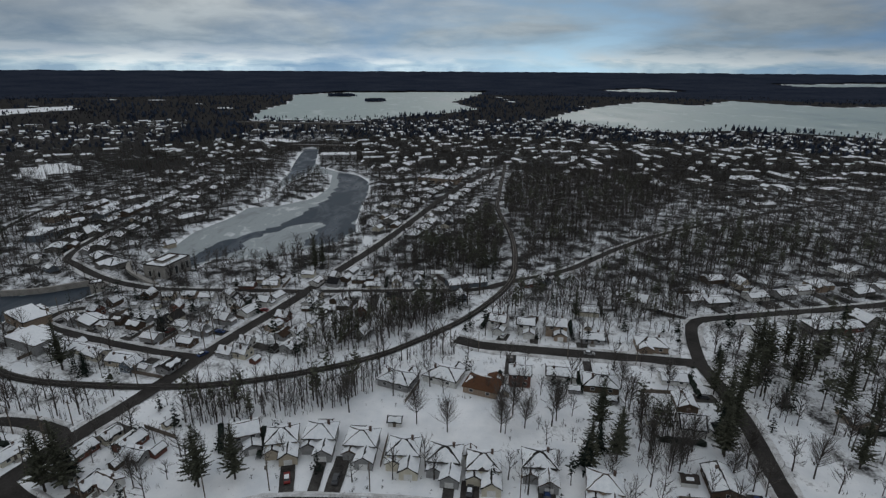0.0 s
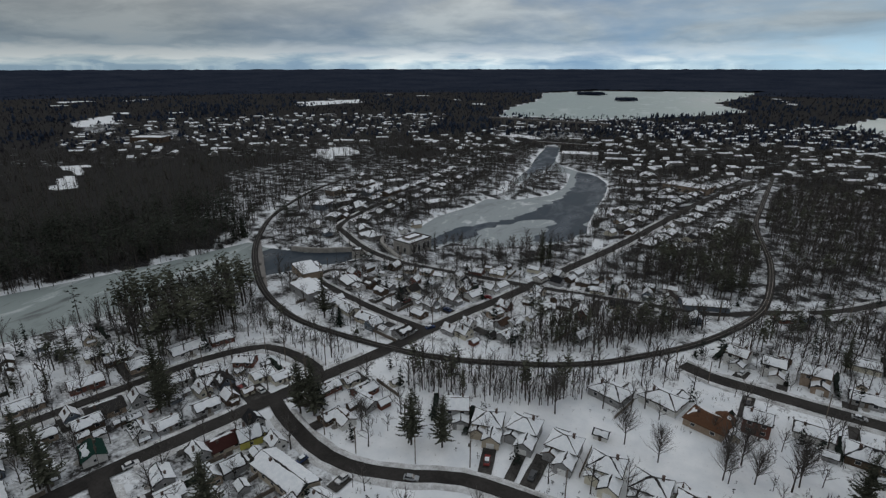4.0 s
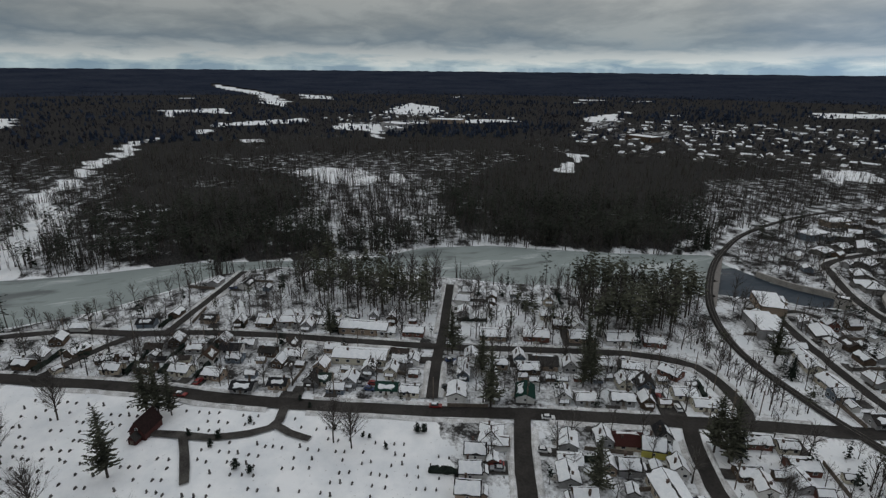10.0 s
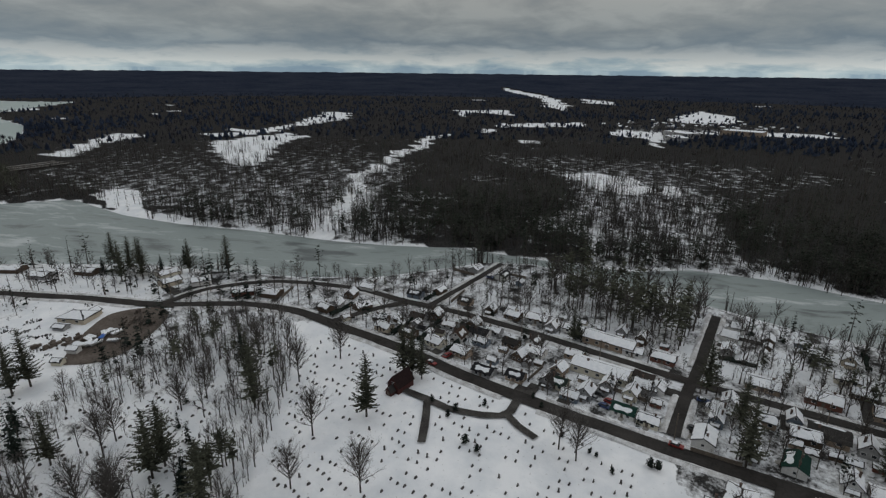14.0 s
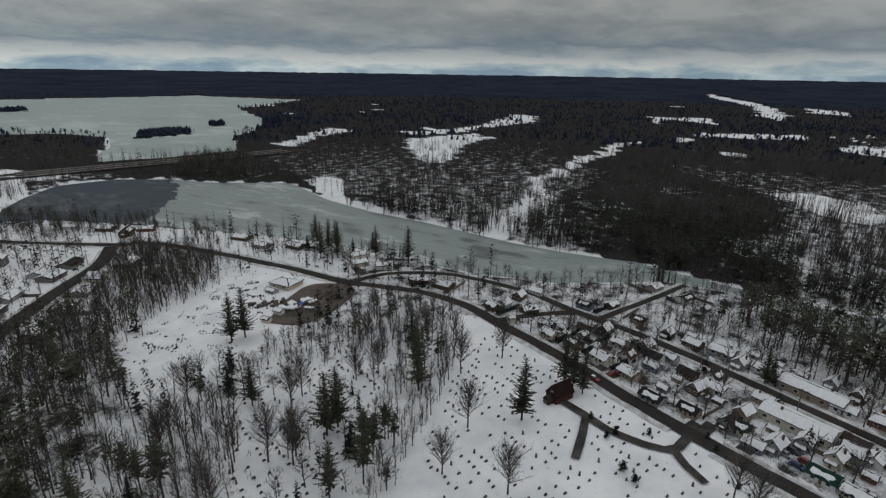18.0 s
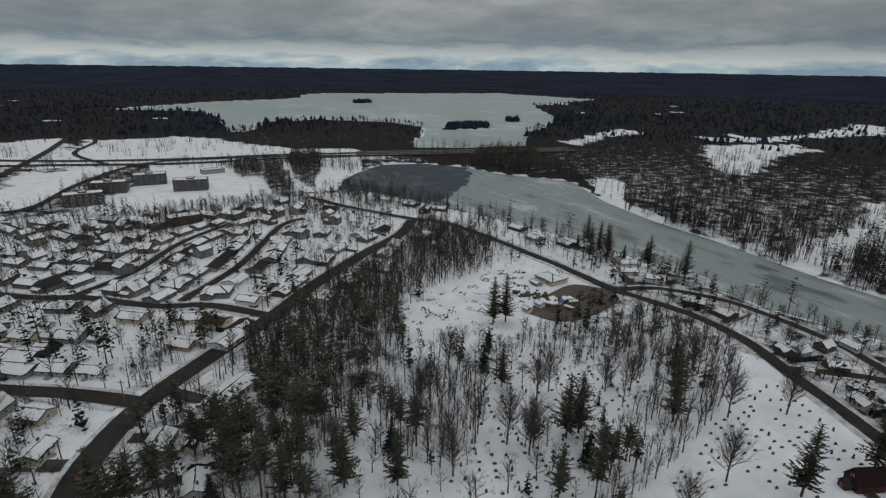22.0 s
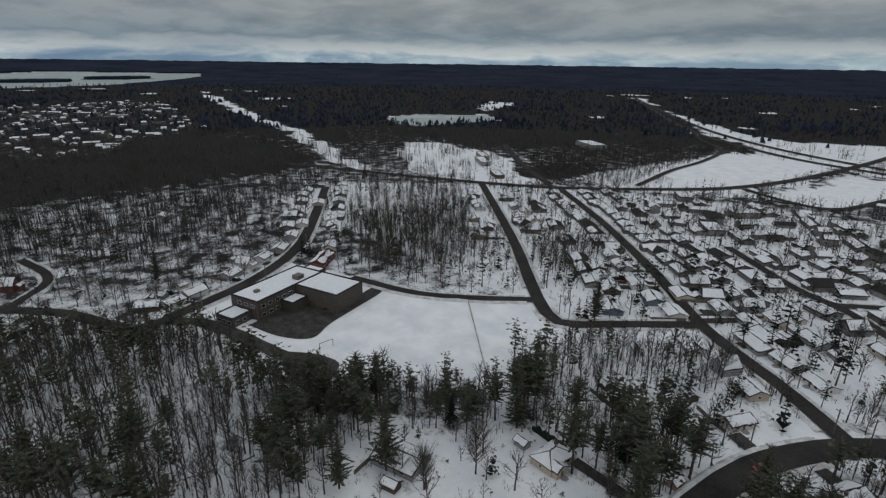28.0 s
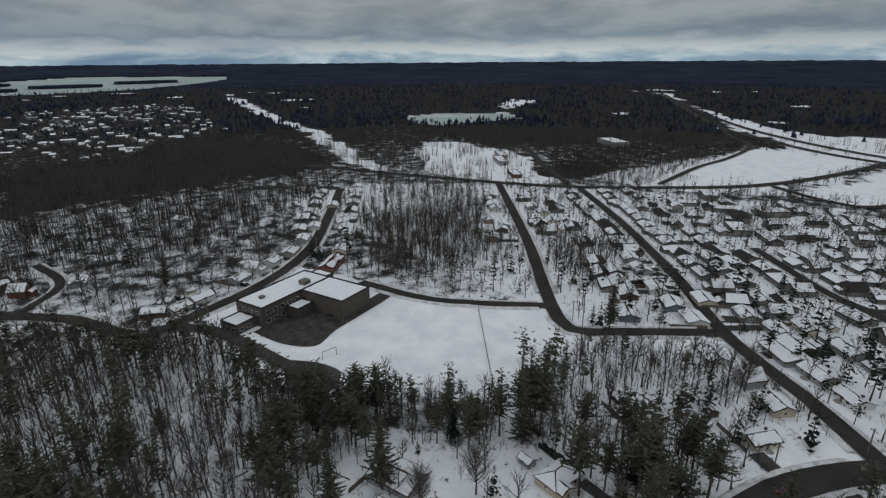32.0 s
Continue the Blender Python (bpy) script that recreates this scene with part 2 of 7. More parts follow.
FIR = surface("fir_needles", (0.017, 0.0205, 0.0165), (0.046, 0.051, 0.041), 0.02, 0.95, fine=20, spec=0.0, islands=0.5)
# far conifers: the blue haze of distance is painted into the needle colour
HAZE_FIR = surface("hazed_fir_needles", (0.011, 0.0155, 0.026), (0.030, 0.039, 0.060), 0.006, 0.95, fine=30, spec=0.0, islands=0.35)
# treetops near the skyline, with blue haze mixed into their base colour
HAZE_CANOPY = surface("hazed_fir_canopy", (0.014, 0.0195, 0.033), (0.035, 0.041, 0.057), 0.004, 0.95, fine=14, spec=0.0)
# twigs past 900 m carry a painted bluish haze tint
HAZE_TWIG = surface("hazed_twigs", (0.026, 0.0255, 0.031), (0.056, 0.054, 0.063), 0.01, 0.95, spec=0.0, islands=0.35)
SPRUCE = surface("spruce_needles", (0.010, 0.014, 0.012), (0.032, 0.040, 0.034), 0.3, 0.95, spec=0.0, islands=0.5)
WALL = surface("siding", (0.78, 0.78, 0.78), (1.0, 1.0, 1.0), 0.5, 0.7, coords="object", palette=(
    (0.62, 0.60, 0.56), (0.44, 0.42, 0.38), (0.26, 0.26, 0.27), (0.55, 0.49, 0.39), (0.16, 0.20, 0.24), (0.22, 0.09, 0.065), (0.68, 0.67, 0.65), (0.33, 0.27, 0.21),
    (0.19, 0.18, 0.17), (0.50, 0.48, 0.45), (0.24, 0.13, 0.09), (0.36, 0.39, 0.40)))
SHINGLE = surface("shingles", (0.45, 0.45, 0.45), (0.9, 0.9, 0.9), 1.5, 0.95, coords="object", spec=0.05, palette=(
    (0.045, 0.042, 0.04), (0.07, 0.06, 0.055), (0.035, 0.035, 0.038), (0.09, 0.06, 0.045), (0.055, 0.052, 0.05)))
GLASS = surface("window_glass", (0.012, 0.014, 0.017), (0.03, 0.034, 0.04), 0.6, 0.08, spec=0.6)
TRIM = surface("white_trim", (0.55, 0.55, 0.54), (0.74, 0.74, 0.73), 1.0, 0.6)
BRICK = surface("brickwork", (0.10, 0.045, 0.035), (0.19, 0.085, 0.065), 2.5, 0.9)
CONCRETE = surface("concrete", (0.20, 0.19, 0.175), (0.36, 0.345, 0.32), 0.3, 0.9, 0.02)
STONE = surface("granite", (0.03, 0.029, 0.028), (0.13, 0.12, 0.115), 0.4, 0.9, 0.1)
WOOD = surface("weathered_wood", (0.07, 0.055, 0.045), (0.19, 0.16, 0.13), 1.5, 0.9)
RUBBER = surface("rubber", (0.015, 0.015, 0.015), (0.03, 0.03, 0.03), 3.0, 0.85)
FAR_WALL = surface("faded_siding", (0.045, 0.042, 0.04), (0.27, 0.26, 0.245), 0.05, 0.8)
SOOTY = surface("sooty_brick", (0.055, 0.04, 0.035), (0.13, 0.09, 0.075), 2.5, 0.9)
# ---- plan helpers ----
def far_rise(r):
    """Height of the land past three kilometres, bent upward so its edge meets the skyline in the camera's view."""
    k = 0.8429 / 1900
    r = np.asarray(r, float)
    return np.where(r <= 3000, 0.0, H - r * H * (1 - k * (r - 3000)) / 3000)


def inside(poly, x, y):
    p = np.asarray(poly, float)
    q = np.roll(p, -1, 0)
    hit = np.zeros(x.shape, bool)
    for (x0, y0), (x1, y1) in zip(p, q):
        if y0 != y1:
            hit ^= ((y0 > y) != (y1 > y)) & (x < (x1 - x0) * (y - y0) / (y1 - y0) + x0)
    return hit


def to_line(pts, x, y, closed=False):
    p = np.asarray(pts, float)
    q = np.roll(p, -1, 0) if closed else p[1:]
    best = np.full(x.shape, 1e9)
    for (x0, y0), (x1, y1) in zip(p, q):
        dx, dy = x1 - x0, y1 - y0
        u = np.clip(((x - x0) * dx + (y - y0) * dy) / max(dx * dx + dy * dy, 1e-9), 0, 1)
        best = np.minimum(best, np.hypot(x - x0 - u * dx, y - y0 - u * dy))
    return best


def uneven(x, y):
    """Shifts places a little, so that far edges of woods and fields run ragged."""
    k = 0.45 * np.clip((np.hypot(x, y) - 350) / 250, 0, 1)
    return (x + k * (13 * np.sin(y / 31 + x / 77) + 9 * np.sin(y / 11 - x / 17) + 6 * np.sin(y / 5.3 + x / 7)),
            y + k * (13 * np.sin(x / 27 - y / 83) + 9 * np.sin(x / 9.7 + y / 19) + 6 * np.sin(x / 5.9 - y / 6.1)))


def signed(poly, x, y):
    """Distance to an outline, below zero inside it; past 60 m outside it is just large."""
    p = np.asarray(poly, float)
    near = (x > p[:, 0].min() - 60) & (x < p[:, 0].max() + 60) & (y > p[:, 1].min() - 60) & (y < p[:, 1].max() + 60)
    d = np.full(np.shape(x), 60.0)
    if near.any():
        u, v = x[near], y[near]
        e = to_line(poly, u, v, True)
        d[near] = np.where(inside(poly, u, v), -e, e)
    return d


def smooth(pts, step):
    """A curve through the points (Catmull-Rom), in steps of about that many metres."""
    p = [Vector((*a, 0)) for a in pts]
    p = [2 * p[0] - p[1], *p, 2 * p[-1] - p[-2]]
    out = []
    for a, b, c, d in zip(p, p[1:], p[2:], p[3:]):
        n = max(1, int((c - b).length / step))
        for i in range(n):
            t = i / n
            out.append(0.5 * (2 * b + (c - a) * t + (2 * a - 5 * b + 4 * c - d) * t * t + (3 * b - a - 3 * c + d) * t ** 3))
    out.append(p[-2])
    return [(v.x, v.y) for v in out]


# ---- plan: water ----
RIVER = [(-213, 203), (-224, 170), (-238, 142), (-253, 106), (-266, 84), (-280, 50), (-296, 26), (-309, -10), (-306, -38), (-284, -68), (-268, -92), (-257, -136),
         (-255, -181), (-253, -236), (-240, -291), (-228, -329), (-209, -386), (-174, -459), (-152, -479), (-172, -520), (-200, -552), (-240, -585), (-290, -575), (-325, -528),
         (-340, -480), (-384, -412), (-350, -330), (-339, -270), (-337, -215), (-328, -143), (-328, -106), (-334, -60), (-318, 20), (-316, 50),
         (-327, 80), (-320, 125), (-301, 164), (-284, 200), (-265, 258), (-246, 252), (-215, 256), (-190, 270), (-176, 264), (-182, 246), (-200, 224)]
POND = [(-181, 298), (-178, 317), (-179, 340), (-180, 367), (-168, 407), (-165, 452), (-167, 509), (-176, 606), (-188, 673), (-204, 790), (-178, 790), (-156, 664), (-138, 628), (-120, 609), (-91, 586), (-73, 544), (-68, 495), (-66, 430), (-64, 395), (-60, 369), (-71, 340), (-93, 323), (-111, 309), (-139, 308), (-146, 289), (-157, 291)]
POND_OPEN = [(-159, 297), (-152, 336), (-136, 363), (-123, 386), (-111, 429), (-103, 481), (-108, 544), (-118, 600), (-113, 598), (-90, 578), (-75, 540), (-69, 487), (-68, 428), (-66, 393), (-63, 370), (-74, 346), (-90, 336), (-92, 372), (-88, 387), (-100, 392), (-120, 370), (-130, 350), (-133, 320), (-143, 310), (-149, 294)]
ISLAND = [(-161, 441), (-158, 481), (-154, 540), (-148, 596), (-124, 585), (-114, 518), (-118, 476), (-141, 446)]
CHANNEL_OPEN = [(-155, 655), (-153, 605), (-164, 556), (-173, 600), (-186, 669), (-202, 778), (-180, 778), (-168, 715)]
BAY_OPEN = [(-152, -479), (-172, -520), (-200, -552), (-240, -585), (-290, -575), (-322, -528), (-300, -480), (-262, -430), (-225, -400), (-200, -400)]
CUT_OPEN = [(-213, 208), (-228, 226), (-243, 248), (-215, 254), (-190, 268), (-178, 262), (-184, 246), (-200, 224)]
LAKE_NORTH = [(-432, 1218), (-499, 1503), (-513, 1833), (-639, 2382), (-449, 2699), (216, 2787), (100, 2200), (32, 1948), (108, 1593), (9, 1441), (-183, 1233)]
LAKE_EAST = [(220, 1243), (325, 1463), (462, 1693), (733, 2014), (842, 1804), (1097, 2122), (1148, 1984), (1234, 1754), (1500, 1800), (2200, 1700), (1700, 900), (900, 860),
             (759, 927), (687, 990), (568, 1060), (425, 1004), (335, 1090)]
LAKE_FAR_A = [(790, 2981), (1153, 3195), (1259, 2876), (998, 2757)]
LAKE_FAR_B = [(1999, 3431), (2631, 3321), (2500, 2990), (2039, 3200)]
LAKE_SOUTH = [(78, -1569), (-186, -1799), (-474, -1912), (-600, -2230), (-1417, -2081), (-1473, -1794), (-1519, -1562), (-1061, -1351), (-854, -1000), (-717, -858), (-595, -777),
              (-500, -640), (-420, -655), (-330, -690), (-380, -780), (-409, -810), (-469, -927), (-449, -1036), (-334, -1138), (-221, -1129), (-161, -978), (-126, -983), (-147, -1276), (-121, -1449)]
POND_EAST = [(876, -662), (889, -760), (789, -876), (698, -809), (717, -617), (773, -611)]
LAKE_WEST = [(3385, 186), (3879, -536), (3506, -1260), (3178, -1108), (2511, -580), (2423, -196), (2370, 135)]
WATERS = [RIVER, POND, LAKE_NORTH, LAKE_EAST, LAKE_FAR_A, LAKE_FAR_B, LAKE_SOUTH, POND_EAST, LAKE_WEST]
ISLES = [((-609, -1631), 34, 14), ((-543, -888), 52, 20), ((-702, -963), 18, 11), ((-240, 1950), 40, 22), ((-420, 2300), 60, 24), ((2950, -350), 70, 150), ((2700, -60), 50, 110), ((3150, -720), 60, 160), ((3250, -60), 60, 120)]


def shore(x, y):
    """Distance to the nearest water, below zero on it."""
    d = np.full(x.shape, 1e9)
    for w in WATERS:
        d = np.minimum(d, signed(w, x, y))
    d = np.maximum(d, -signed(ISLAND, x, y))
    for (cx, cy), a, b in ISLES:
        d = np.maximum(d, -(np.hypot((x - cx) / a, (y - cy) / b) - 1) * b)
    return d


def land(x, y, near=None):
    """Height of the ground."""
    x, y = np.asarray(x, float), np.asarray(y, float)
    near = shore(x, y) if near is None else near
    z = far_rise(np.hypot(x, y))
    return z - 3.2 * np.clip(0.45 - near / 14, 0, 1)


WATER_Z = -2.0

# ---- plan: woods, open land, roads ----
# stands of trees near the town: outline, spacing, share of conifers, height
WOODS = [
    ([(69, 549), (197, 583), (229, 524), (192, 433), (125, 381), (77, 317), (49, 296), (50, 339), (50, 430)], 5.6, 0.14, 13),
    ([(144, 354), (210, 368), (290, 331), (265, 299), (202, 289), (138, 271), (101, 279), (116, 317)], 6.8, 0.36, 14),
    ([(127, 211), (161, 222), (210, 229), (125, 120), (117, 129), (125, 157), (111, 164), (121, 187)], 9.5, 0.5, 16),
    ([(64, 157), (77, 145), (72, 122), (57, 127)], 4.4, 0.1, 13),
    ([(-91, 161), (-61, 166), (-29, 180), (4, 203), (7, 193), (-18, 186), (-25, 166), (-35, 156), (-56, 148), (-82, 144)], 3.7, 0.06, 13),
    ([(-53, 200), (-20, 210), (13, 240), (29, 258), (17, 247), (-23, 239), (-48, 227), (-55, 210)], 4.6, 0.3, 13),
    ([(-19, 326), (7, 351), (41, 430), (39, 327), (34, 278), (6, 277), (-17, 286)], 5, 0.35, 14),
    ([(21, 230), (41, 262), (101, 279), (133, 259), (114, 228), (77, 221), (58, 228), (37, 228)], 5.4, 0.15, 12),
    ([(-239, 142), (-241, 178), (-222, 208), (-198, 190), (-168, 147), (-178, 115), (-218, 130)], 5.6, 0.62, 20),
    ([(-295, 5), (-280, 40), (-257, 77), (-233, 69), (-213, 55), (-227, 33), (-248, 9), (-266, 0)], 6.2, 0.5, 18),
    ([(-228, 70), (-222, 91), (-196, 117), (-181, 109), (-188, 77), (-198, 63)], 7, 0.3, 13),
    ([(-174, 162), (-181, 176), (-140, 160), (-115, 163), (-114, 149), (-125, 144), (-159, 155)], 5.6, 0.05, 11),
    ([(-181, -159), (-209, -135), (-190, -101), (-137, -82), (-94, -70), (-87, -80), (-117, -97), (-152, -110), (-148, -130)], 5.6, 0.08, 12),
    ([(-146, -166), (-165, -150), (-182, -145), (-161, -129), (-131, -138), (-123, -148), (-112, -156)], 5.6, 0.1, 9),
    ([(-46, -232), (-64, -222), (-83, -212), (-90, -188), (-75, -160), (-56, -153), (-44, -136), (-26, -159)], 7.0, 0.5, 14),
    ([(-75, -160), (-97, -155), (-100, -139), (-70, -102), (-57, -118), (-55, -151)], 5.2, 0.12, 14),
    ([(-77, -269), (-162, -335), (-208, -299), (-166, -236), (-134, -228), (-105, -225), (-91, -202), (-65, -220)], 4.9, 0.08, 12),
    ([(-26, -211), (-54, -248), (-104, -260), (-110, -234), (-79, -168), (-46, -141), (-25, -153), (-23, -183)], 7.5, 0.6, 15),
    ([(-161, -336), (-217, -322), (-203, -275), (-170, -252), (-128, -254)], 7.0, 0.1, 12),
    ([(20, -159), (2, -174), (-8, -154), (-43, -142), (-36, -109), (20, -124)], 6.2, 0.5, 15),
    ([(105, -171), (84, -193), (68, -212), (27, -191), (49, -180), (70, -163), (68, -141), (73, -125)], 5.0, 0.12, 12),
    ([(162, -70), (141, -89), (128, -104), (96, -124), (84, -114), (112, -90), (137, -64)], 5.5, 0.8, 13),
    ([(108, -146), (102, -167), (76, -130), (75, -118), (84, -114)], 6, 0.75, 16),
    ([(62, -130), (44, -152), (32, -138), (30, -113), (43, -107)], 5.4, 0.4, 15),
    ([(302, -203), (272, -288), (190, -236), (190, -216), (200, -169), (217, -161)], 6.5, 0.2, 13),
    ([(192, -283), (156, -288), (131, -236), (152, -225), (179, -252)], 5, 0.1, 11),
    ([(227, 25), (239, -22), (205, -67), (147, -75), (127, -90), (109, -79), (95, -53), (146, 21)], 4.7, 0.28, 15),
    ([(359, -255), (330, -337), (239, -260), (217, -211), (173, -211), (176, -167), (212, -155), (268, -172)], 8.5, 0.3, 13),
    ([(126, -69), (127, -90), (101, -128), (82, -110), (96, -94), (103, -79)], 6, 0.4, 12),
    ([(74, -123), (58, -163), (37, -138), (59, -105)], 5.6, 0.4, 16),
    ([(45, -434), (-19, -453), (-90, -449), (-146, -449), (-136, -402), (-58, -390), (-4, -385), (41, -386)], 5.6, 0.15, 10),
    ([(-80, -650), (-137, -655), (-121, -566), (-108, -543), (-83, -574)], 7.5, 0.6, 11),
    ([(-159, -690), (-204, -700), (-175, -590), (-130, -477), (-127, -527), (-135, -577)], 7.0, 0.75, 13),
    ([(-331, -535), (-401, -620), (-475, -615), (-437, -535), (-371, -455), (-348, -490)], 7.0, 0.7, 13),
    ([(-154, -477), (-236, -417), (-212, -364), (-144, -396)], 6.5, 0.4, 12),
    ([(-272, -132), (-269, -85), (-261, 5), (-240, 10), (-236, -40), (-250, -90), (-252, -125)], 7.0, 0.15, 10),
    ([(-62, 182), (-29, 196), (-8, 214), (12, 238), (0, 244), (-20, 226), (-45, 210), (-64, 200)], 4.6, 0.12, 11),
    ([(-150, 180), (-126, 174), (-95, 175), (-98, 184), (-124, 184), (-148, 192)], 5.0, 0.3, 10),
    ([(386, -500), (398, -612), (367, -653), (296, -655), (246, -632), (234, -519), (210, -507), (235, -447), (280, -410)], 6.5, 0.06, 7),
    ([(-99, -542), (-132, -628), (-123, -536), (-111, -462), (-94, -461)], 6.0, 0.7, 12),
    ([(-149, -669), (-181, -729), (-196, -683), (-172, -600), (-140, -591)], 6.0, 0.7, 12),
    ([(-80, -612), (-103, -655), (-112, -589), (-80, -556)], 6.0, 0.6, 11),
    ([(59, -706), (15, -693), (-42, -708), (-86, -668), (-40, -672), (49, -680)], 5.0, 0.1, 6),
    ([(10, -225), (-12, -240), (-44, -205), (-52, -168), (-29, -128), (9, -155), (12, -190)], 6.6, 0.35, 13),
]
# the close-built blocks, trodden and littered, with shadows between the houses painted in
LOTS_LAND = [(-153, 44), (-168, 10), (-200, -70), (-212, -118), (-244, -130), (-262, -60), (-222, 16), (-178, 110), (-150, 140), (-128, 108)]
CORNER_LAND = [(-148, 40), (-128, 108), (-96, 104), (-80, 100), (-74, 60), (-110, 38)]
# settled land round the town: outside it the forest takes over
SETTLED = [(-213, 203), (-224, 170), (-253, 106), (-280, 50), (-309, -10), (-284, -68), (-257, -136), (-253, -236), (-228, -329), (-174, -459), (-190, -560), (-105, -600), (-26, -640), (56, -690), (140, -700),
           (230, -740), (260, -600), (280, -450), (345, -351), (392, -290), (402, -243), (386, -200), (330, -130), (300, -60), (345, 0), (345, 45), (290, 60), (200, 60), (95, 60), (95, 100), (160, 140), (240, 160), (300, 240), (330, 300), (430, 490),
           (330, 480), (240, 440), (260, 530), (210, 600), (100, 590), (75, 650), (-60, 560), (-120, 700), (-210, 760), (-300, 640), (-310, 420), (-255, 265)]
# open lots inside the town with no yard trees
BARE_LAND = [[(-120, 45), (-165, -8), (-196, -78), (-205, -110), (-150, -110), (-90, -70), (-70, 0)], [(-93, -205), (-165, -240), (-205, -215), (-205, -175), (-150, -165), (-80, -165)],
             [(255, -130), (190, -155), (95, -185), (90, -120), (140, -85), (225, -60)], [(-56, 482), (0, -700), (-260, -700), (-180, -480), (-26, -450)], [(220, -440), (140, -500), (240, -740), (290, -450)],
             [(-75, 118), (-30, 118), (-25, 104), (-75, 100)], [(-45, 128), (20, 126), (20, 160), (-45, 152)]]
# name: centre line, width, kind
ROADS = {
    "main_road": ([(57, 614), (9, 493), (-33, 357), (-59, 285), (-77, 236), (-91, 202), (-104, 165), (-113, 143), (-126, 109), (-140, 71), (-150, 40), (-162, 7), (-177, -29), (-191, -57),
                   (-203, -88), (-214, -117), (-214, -148), (-205, -180), (-203, -216), (-199, -256), (-194, -295), (-186, -330), (-168, -352), (-140, -400), (-120, -450)], 6.2, "road"),
    "dam_road": ([(-231, 540), (-231, 473), (-232, 406), (-235, 361), (-228, 308), (-214, 293), (-180, 269), (-146, 257), (-108, 256), (-74, 255), (-24, 256), (17, 258), (36, 269), (71, 287),
                  (116, 329), (169, 368), (277, 426), (420, 490)], 4.8, "road"),
    "loop_road": ([(-97, 188), (-122, 194), (-162, 208), (-181, 218), (-179, 229), (-168, 234)], 4.4, "road"),
    "court_road": ([(6, 204), (16, 199), (51, 193), (77, 189), (102, 185)], 6.6, "road"),
    "hill_road": ([(102, 185), (108, 206), (117, 222), (138, 227), (167, 232), (220, 242), (300, 262)], 5.4, "road"),
    "pine_road": ([(102, 187), (101, 157), (98, 137), (94, 116), (92, 90)], 5.6, "road"),
    "crescent_road": ([(-121, 119), (-113, 114), (-95, 106), (-79, 103), (-60, 107), (-47, 112), (-20, 112), (20, 108), (60, 100), (93, 97)], 5.1, "road"),
    "river_road": ([(-116, 138), (-121, 142), (-135, 146), (-150, 146), (-160, 136), (-166, 126), (-178, 93), (-190, 58), (-204, 24), (-218, -8), (-229, -38), (-236, -66), (-245, -95), (-247, -124),
                    (-242, -150), (-226, -172), (-206, -181)], 4.8, "road"),
    "landing_lane": ([(-235, -55), (-271, -40), (-302, -28)], 3.8, "road"),
    "short_lane": ([(-206, -95), (-215, -88), (-228, -76), (-236, -66)], 4.2, "road"),
    "north_lane": ([(-254, 78), (-224, 67), (-202, 59), (-180, 50), (-157, 42)], 4.1, "road"),
    "south_street": ([(-141, 69), (-120, 60), (-103, 54), (-70, 41)], 5.4, "road"),
    "cemetery_drive": ([(-164, -52), (-159, -39), (-155, -30), (-154, -18), (-155, -12), (-158, -9), (-166, -7)], 3.2, "drive"),
    "cemetery_spur": ([(-159, -38), (-150, -36), (-136, -34)], 2.6, "drive"),
    "cemetery_path": ([(-156, -10), (-151, -6), (-146, 0)], 2.6, "drive"),
    "west_road": ([(-168, -345), (-146, -317), (-112, -292), (-76, -262), (-44, -230), (-17, -206), (9, -181), (23, -157), (29, -133), (31, -105), (31, -70)], 8.4, "road"),
    "long_street": ([(9, -182), (32, -200), (70, -226), (114, -270), (175, -325), (219, -361), (262, -395)], 6.3, "road"),
    "corner_street": ([(72, -225), (96, -199), (106, -187), (113, -183), (121, -186), (143, -204), (200, -256), (286, -328), (330, -364)], 6.3, "road"),
    "school_lane": ([(132, -195), (159, -169), (180, -155), (212, -145)], 5.0, "road"),
    "middle_street": ([(-41, -231), (-19, -254), (3, -264), (34, -291), (56, -302), (104, -343)], 5.5, "road"),
    "cross_street": ([(42, -290), (12, -317), (-14, -360), (-48, -393)], 5.0, "road"),
    "curved_street": ([(-8, -265), (-38, -299), (-60, -338), (-80, -373), (-98, -384)], 5.0, "road"),
    "school_road": ([(400, -243), (386, -233), (321, -186), (272, -147), (243, -109), (229, -74), (224, -48), (259, -29), (287, -4), (324, 19), (420, 70)], 6.7, "road"),
    "ridge_lane": ([(280, -12), (300, -28), (318, -31), (349, -24)], 4.6, "road"),
    "school_entrance": ([(226, -52), (215, -68), (196, -76), (168, -82), (140, -90)], 6.0, "drive"),
    "arterial": ([(520, -270), (345, -351), (267, -399), (221, -446), (168, -517), (135, -625), (110, -800), (98, -966)], 9.2, "road"),
    "ring_road": ([(157, -523), (112, -500), (80, -508), (52, -601), (-4, -690), (-104, -684), (-230, -650)], 6.7, "road"),
    "highway": ([(880, -1650), (622, -1277), (382, -929), (205, -765), (77, -710), (-32, -672), (-132, -660), (-226, -645), (-345, -628), (-470, -592), (-560, -545)], 11.0, "road"),
    "highway_west": ([(900, -1700), (640, -1330), (389, -990), (231, -830), (90, -745), (-32, -705), (-140, -690), (-230, -668), (-345, -642), (-470, -606), (-560, -559)], 11.0, "road"),
    "ramp": ([(420, -1000), (325, -834), (262, -745), (243, -645), (240, -560), (226, -460)], 5.9, "road"),
    "ramp_loop": ([(389, -1060), (240, -950), (100, -985), (60, -920), (76, -800), (40, -700)], 5.9, "road"),
    "depot_road": ([(470, -560), (443, -534), (357, -459), (282, -404)], 7.6, "road"),
}
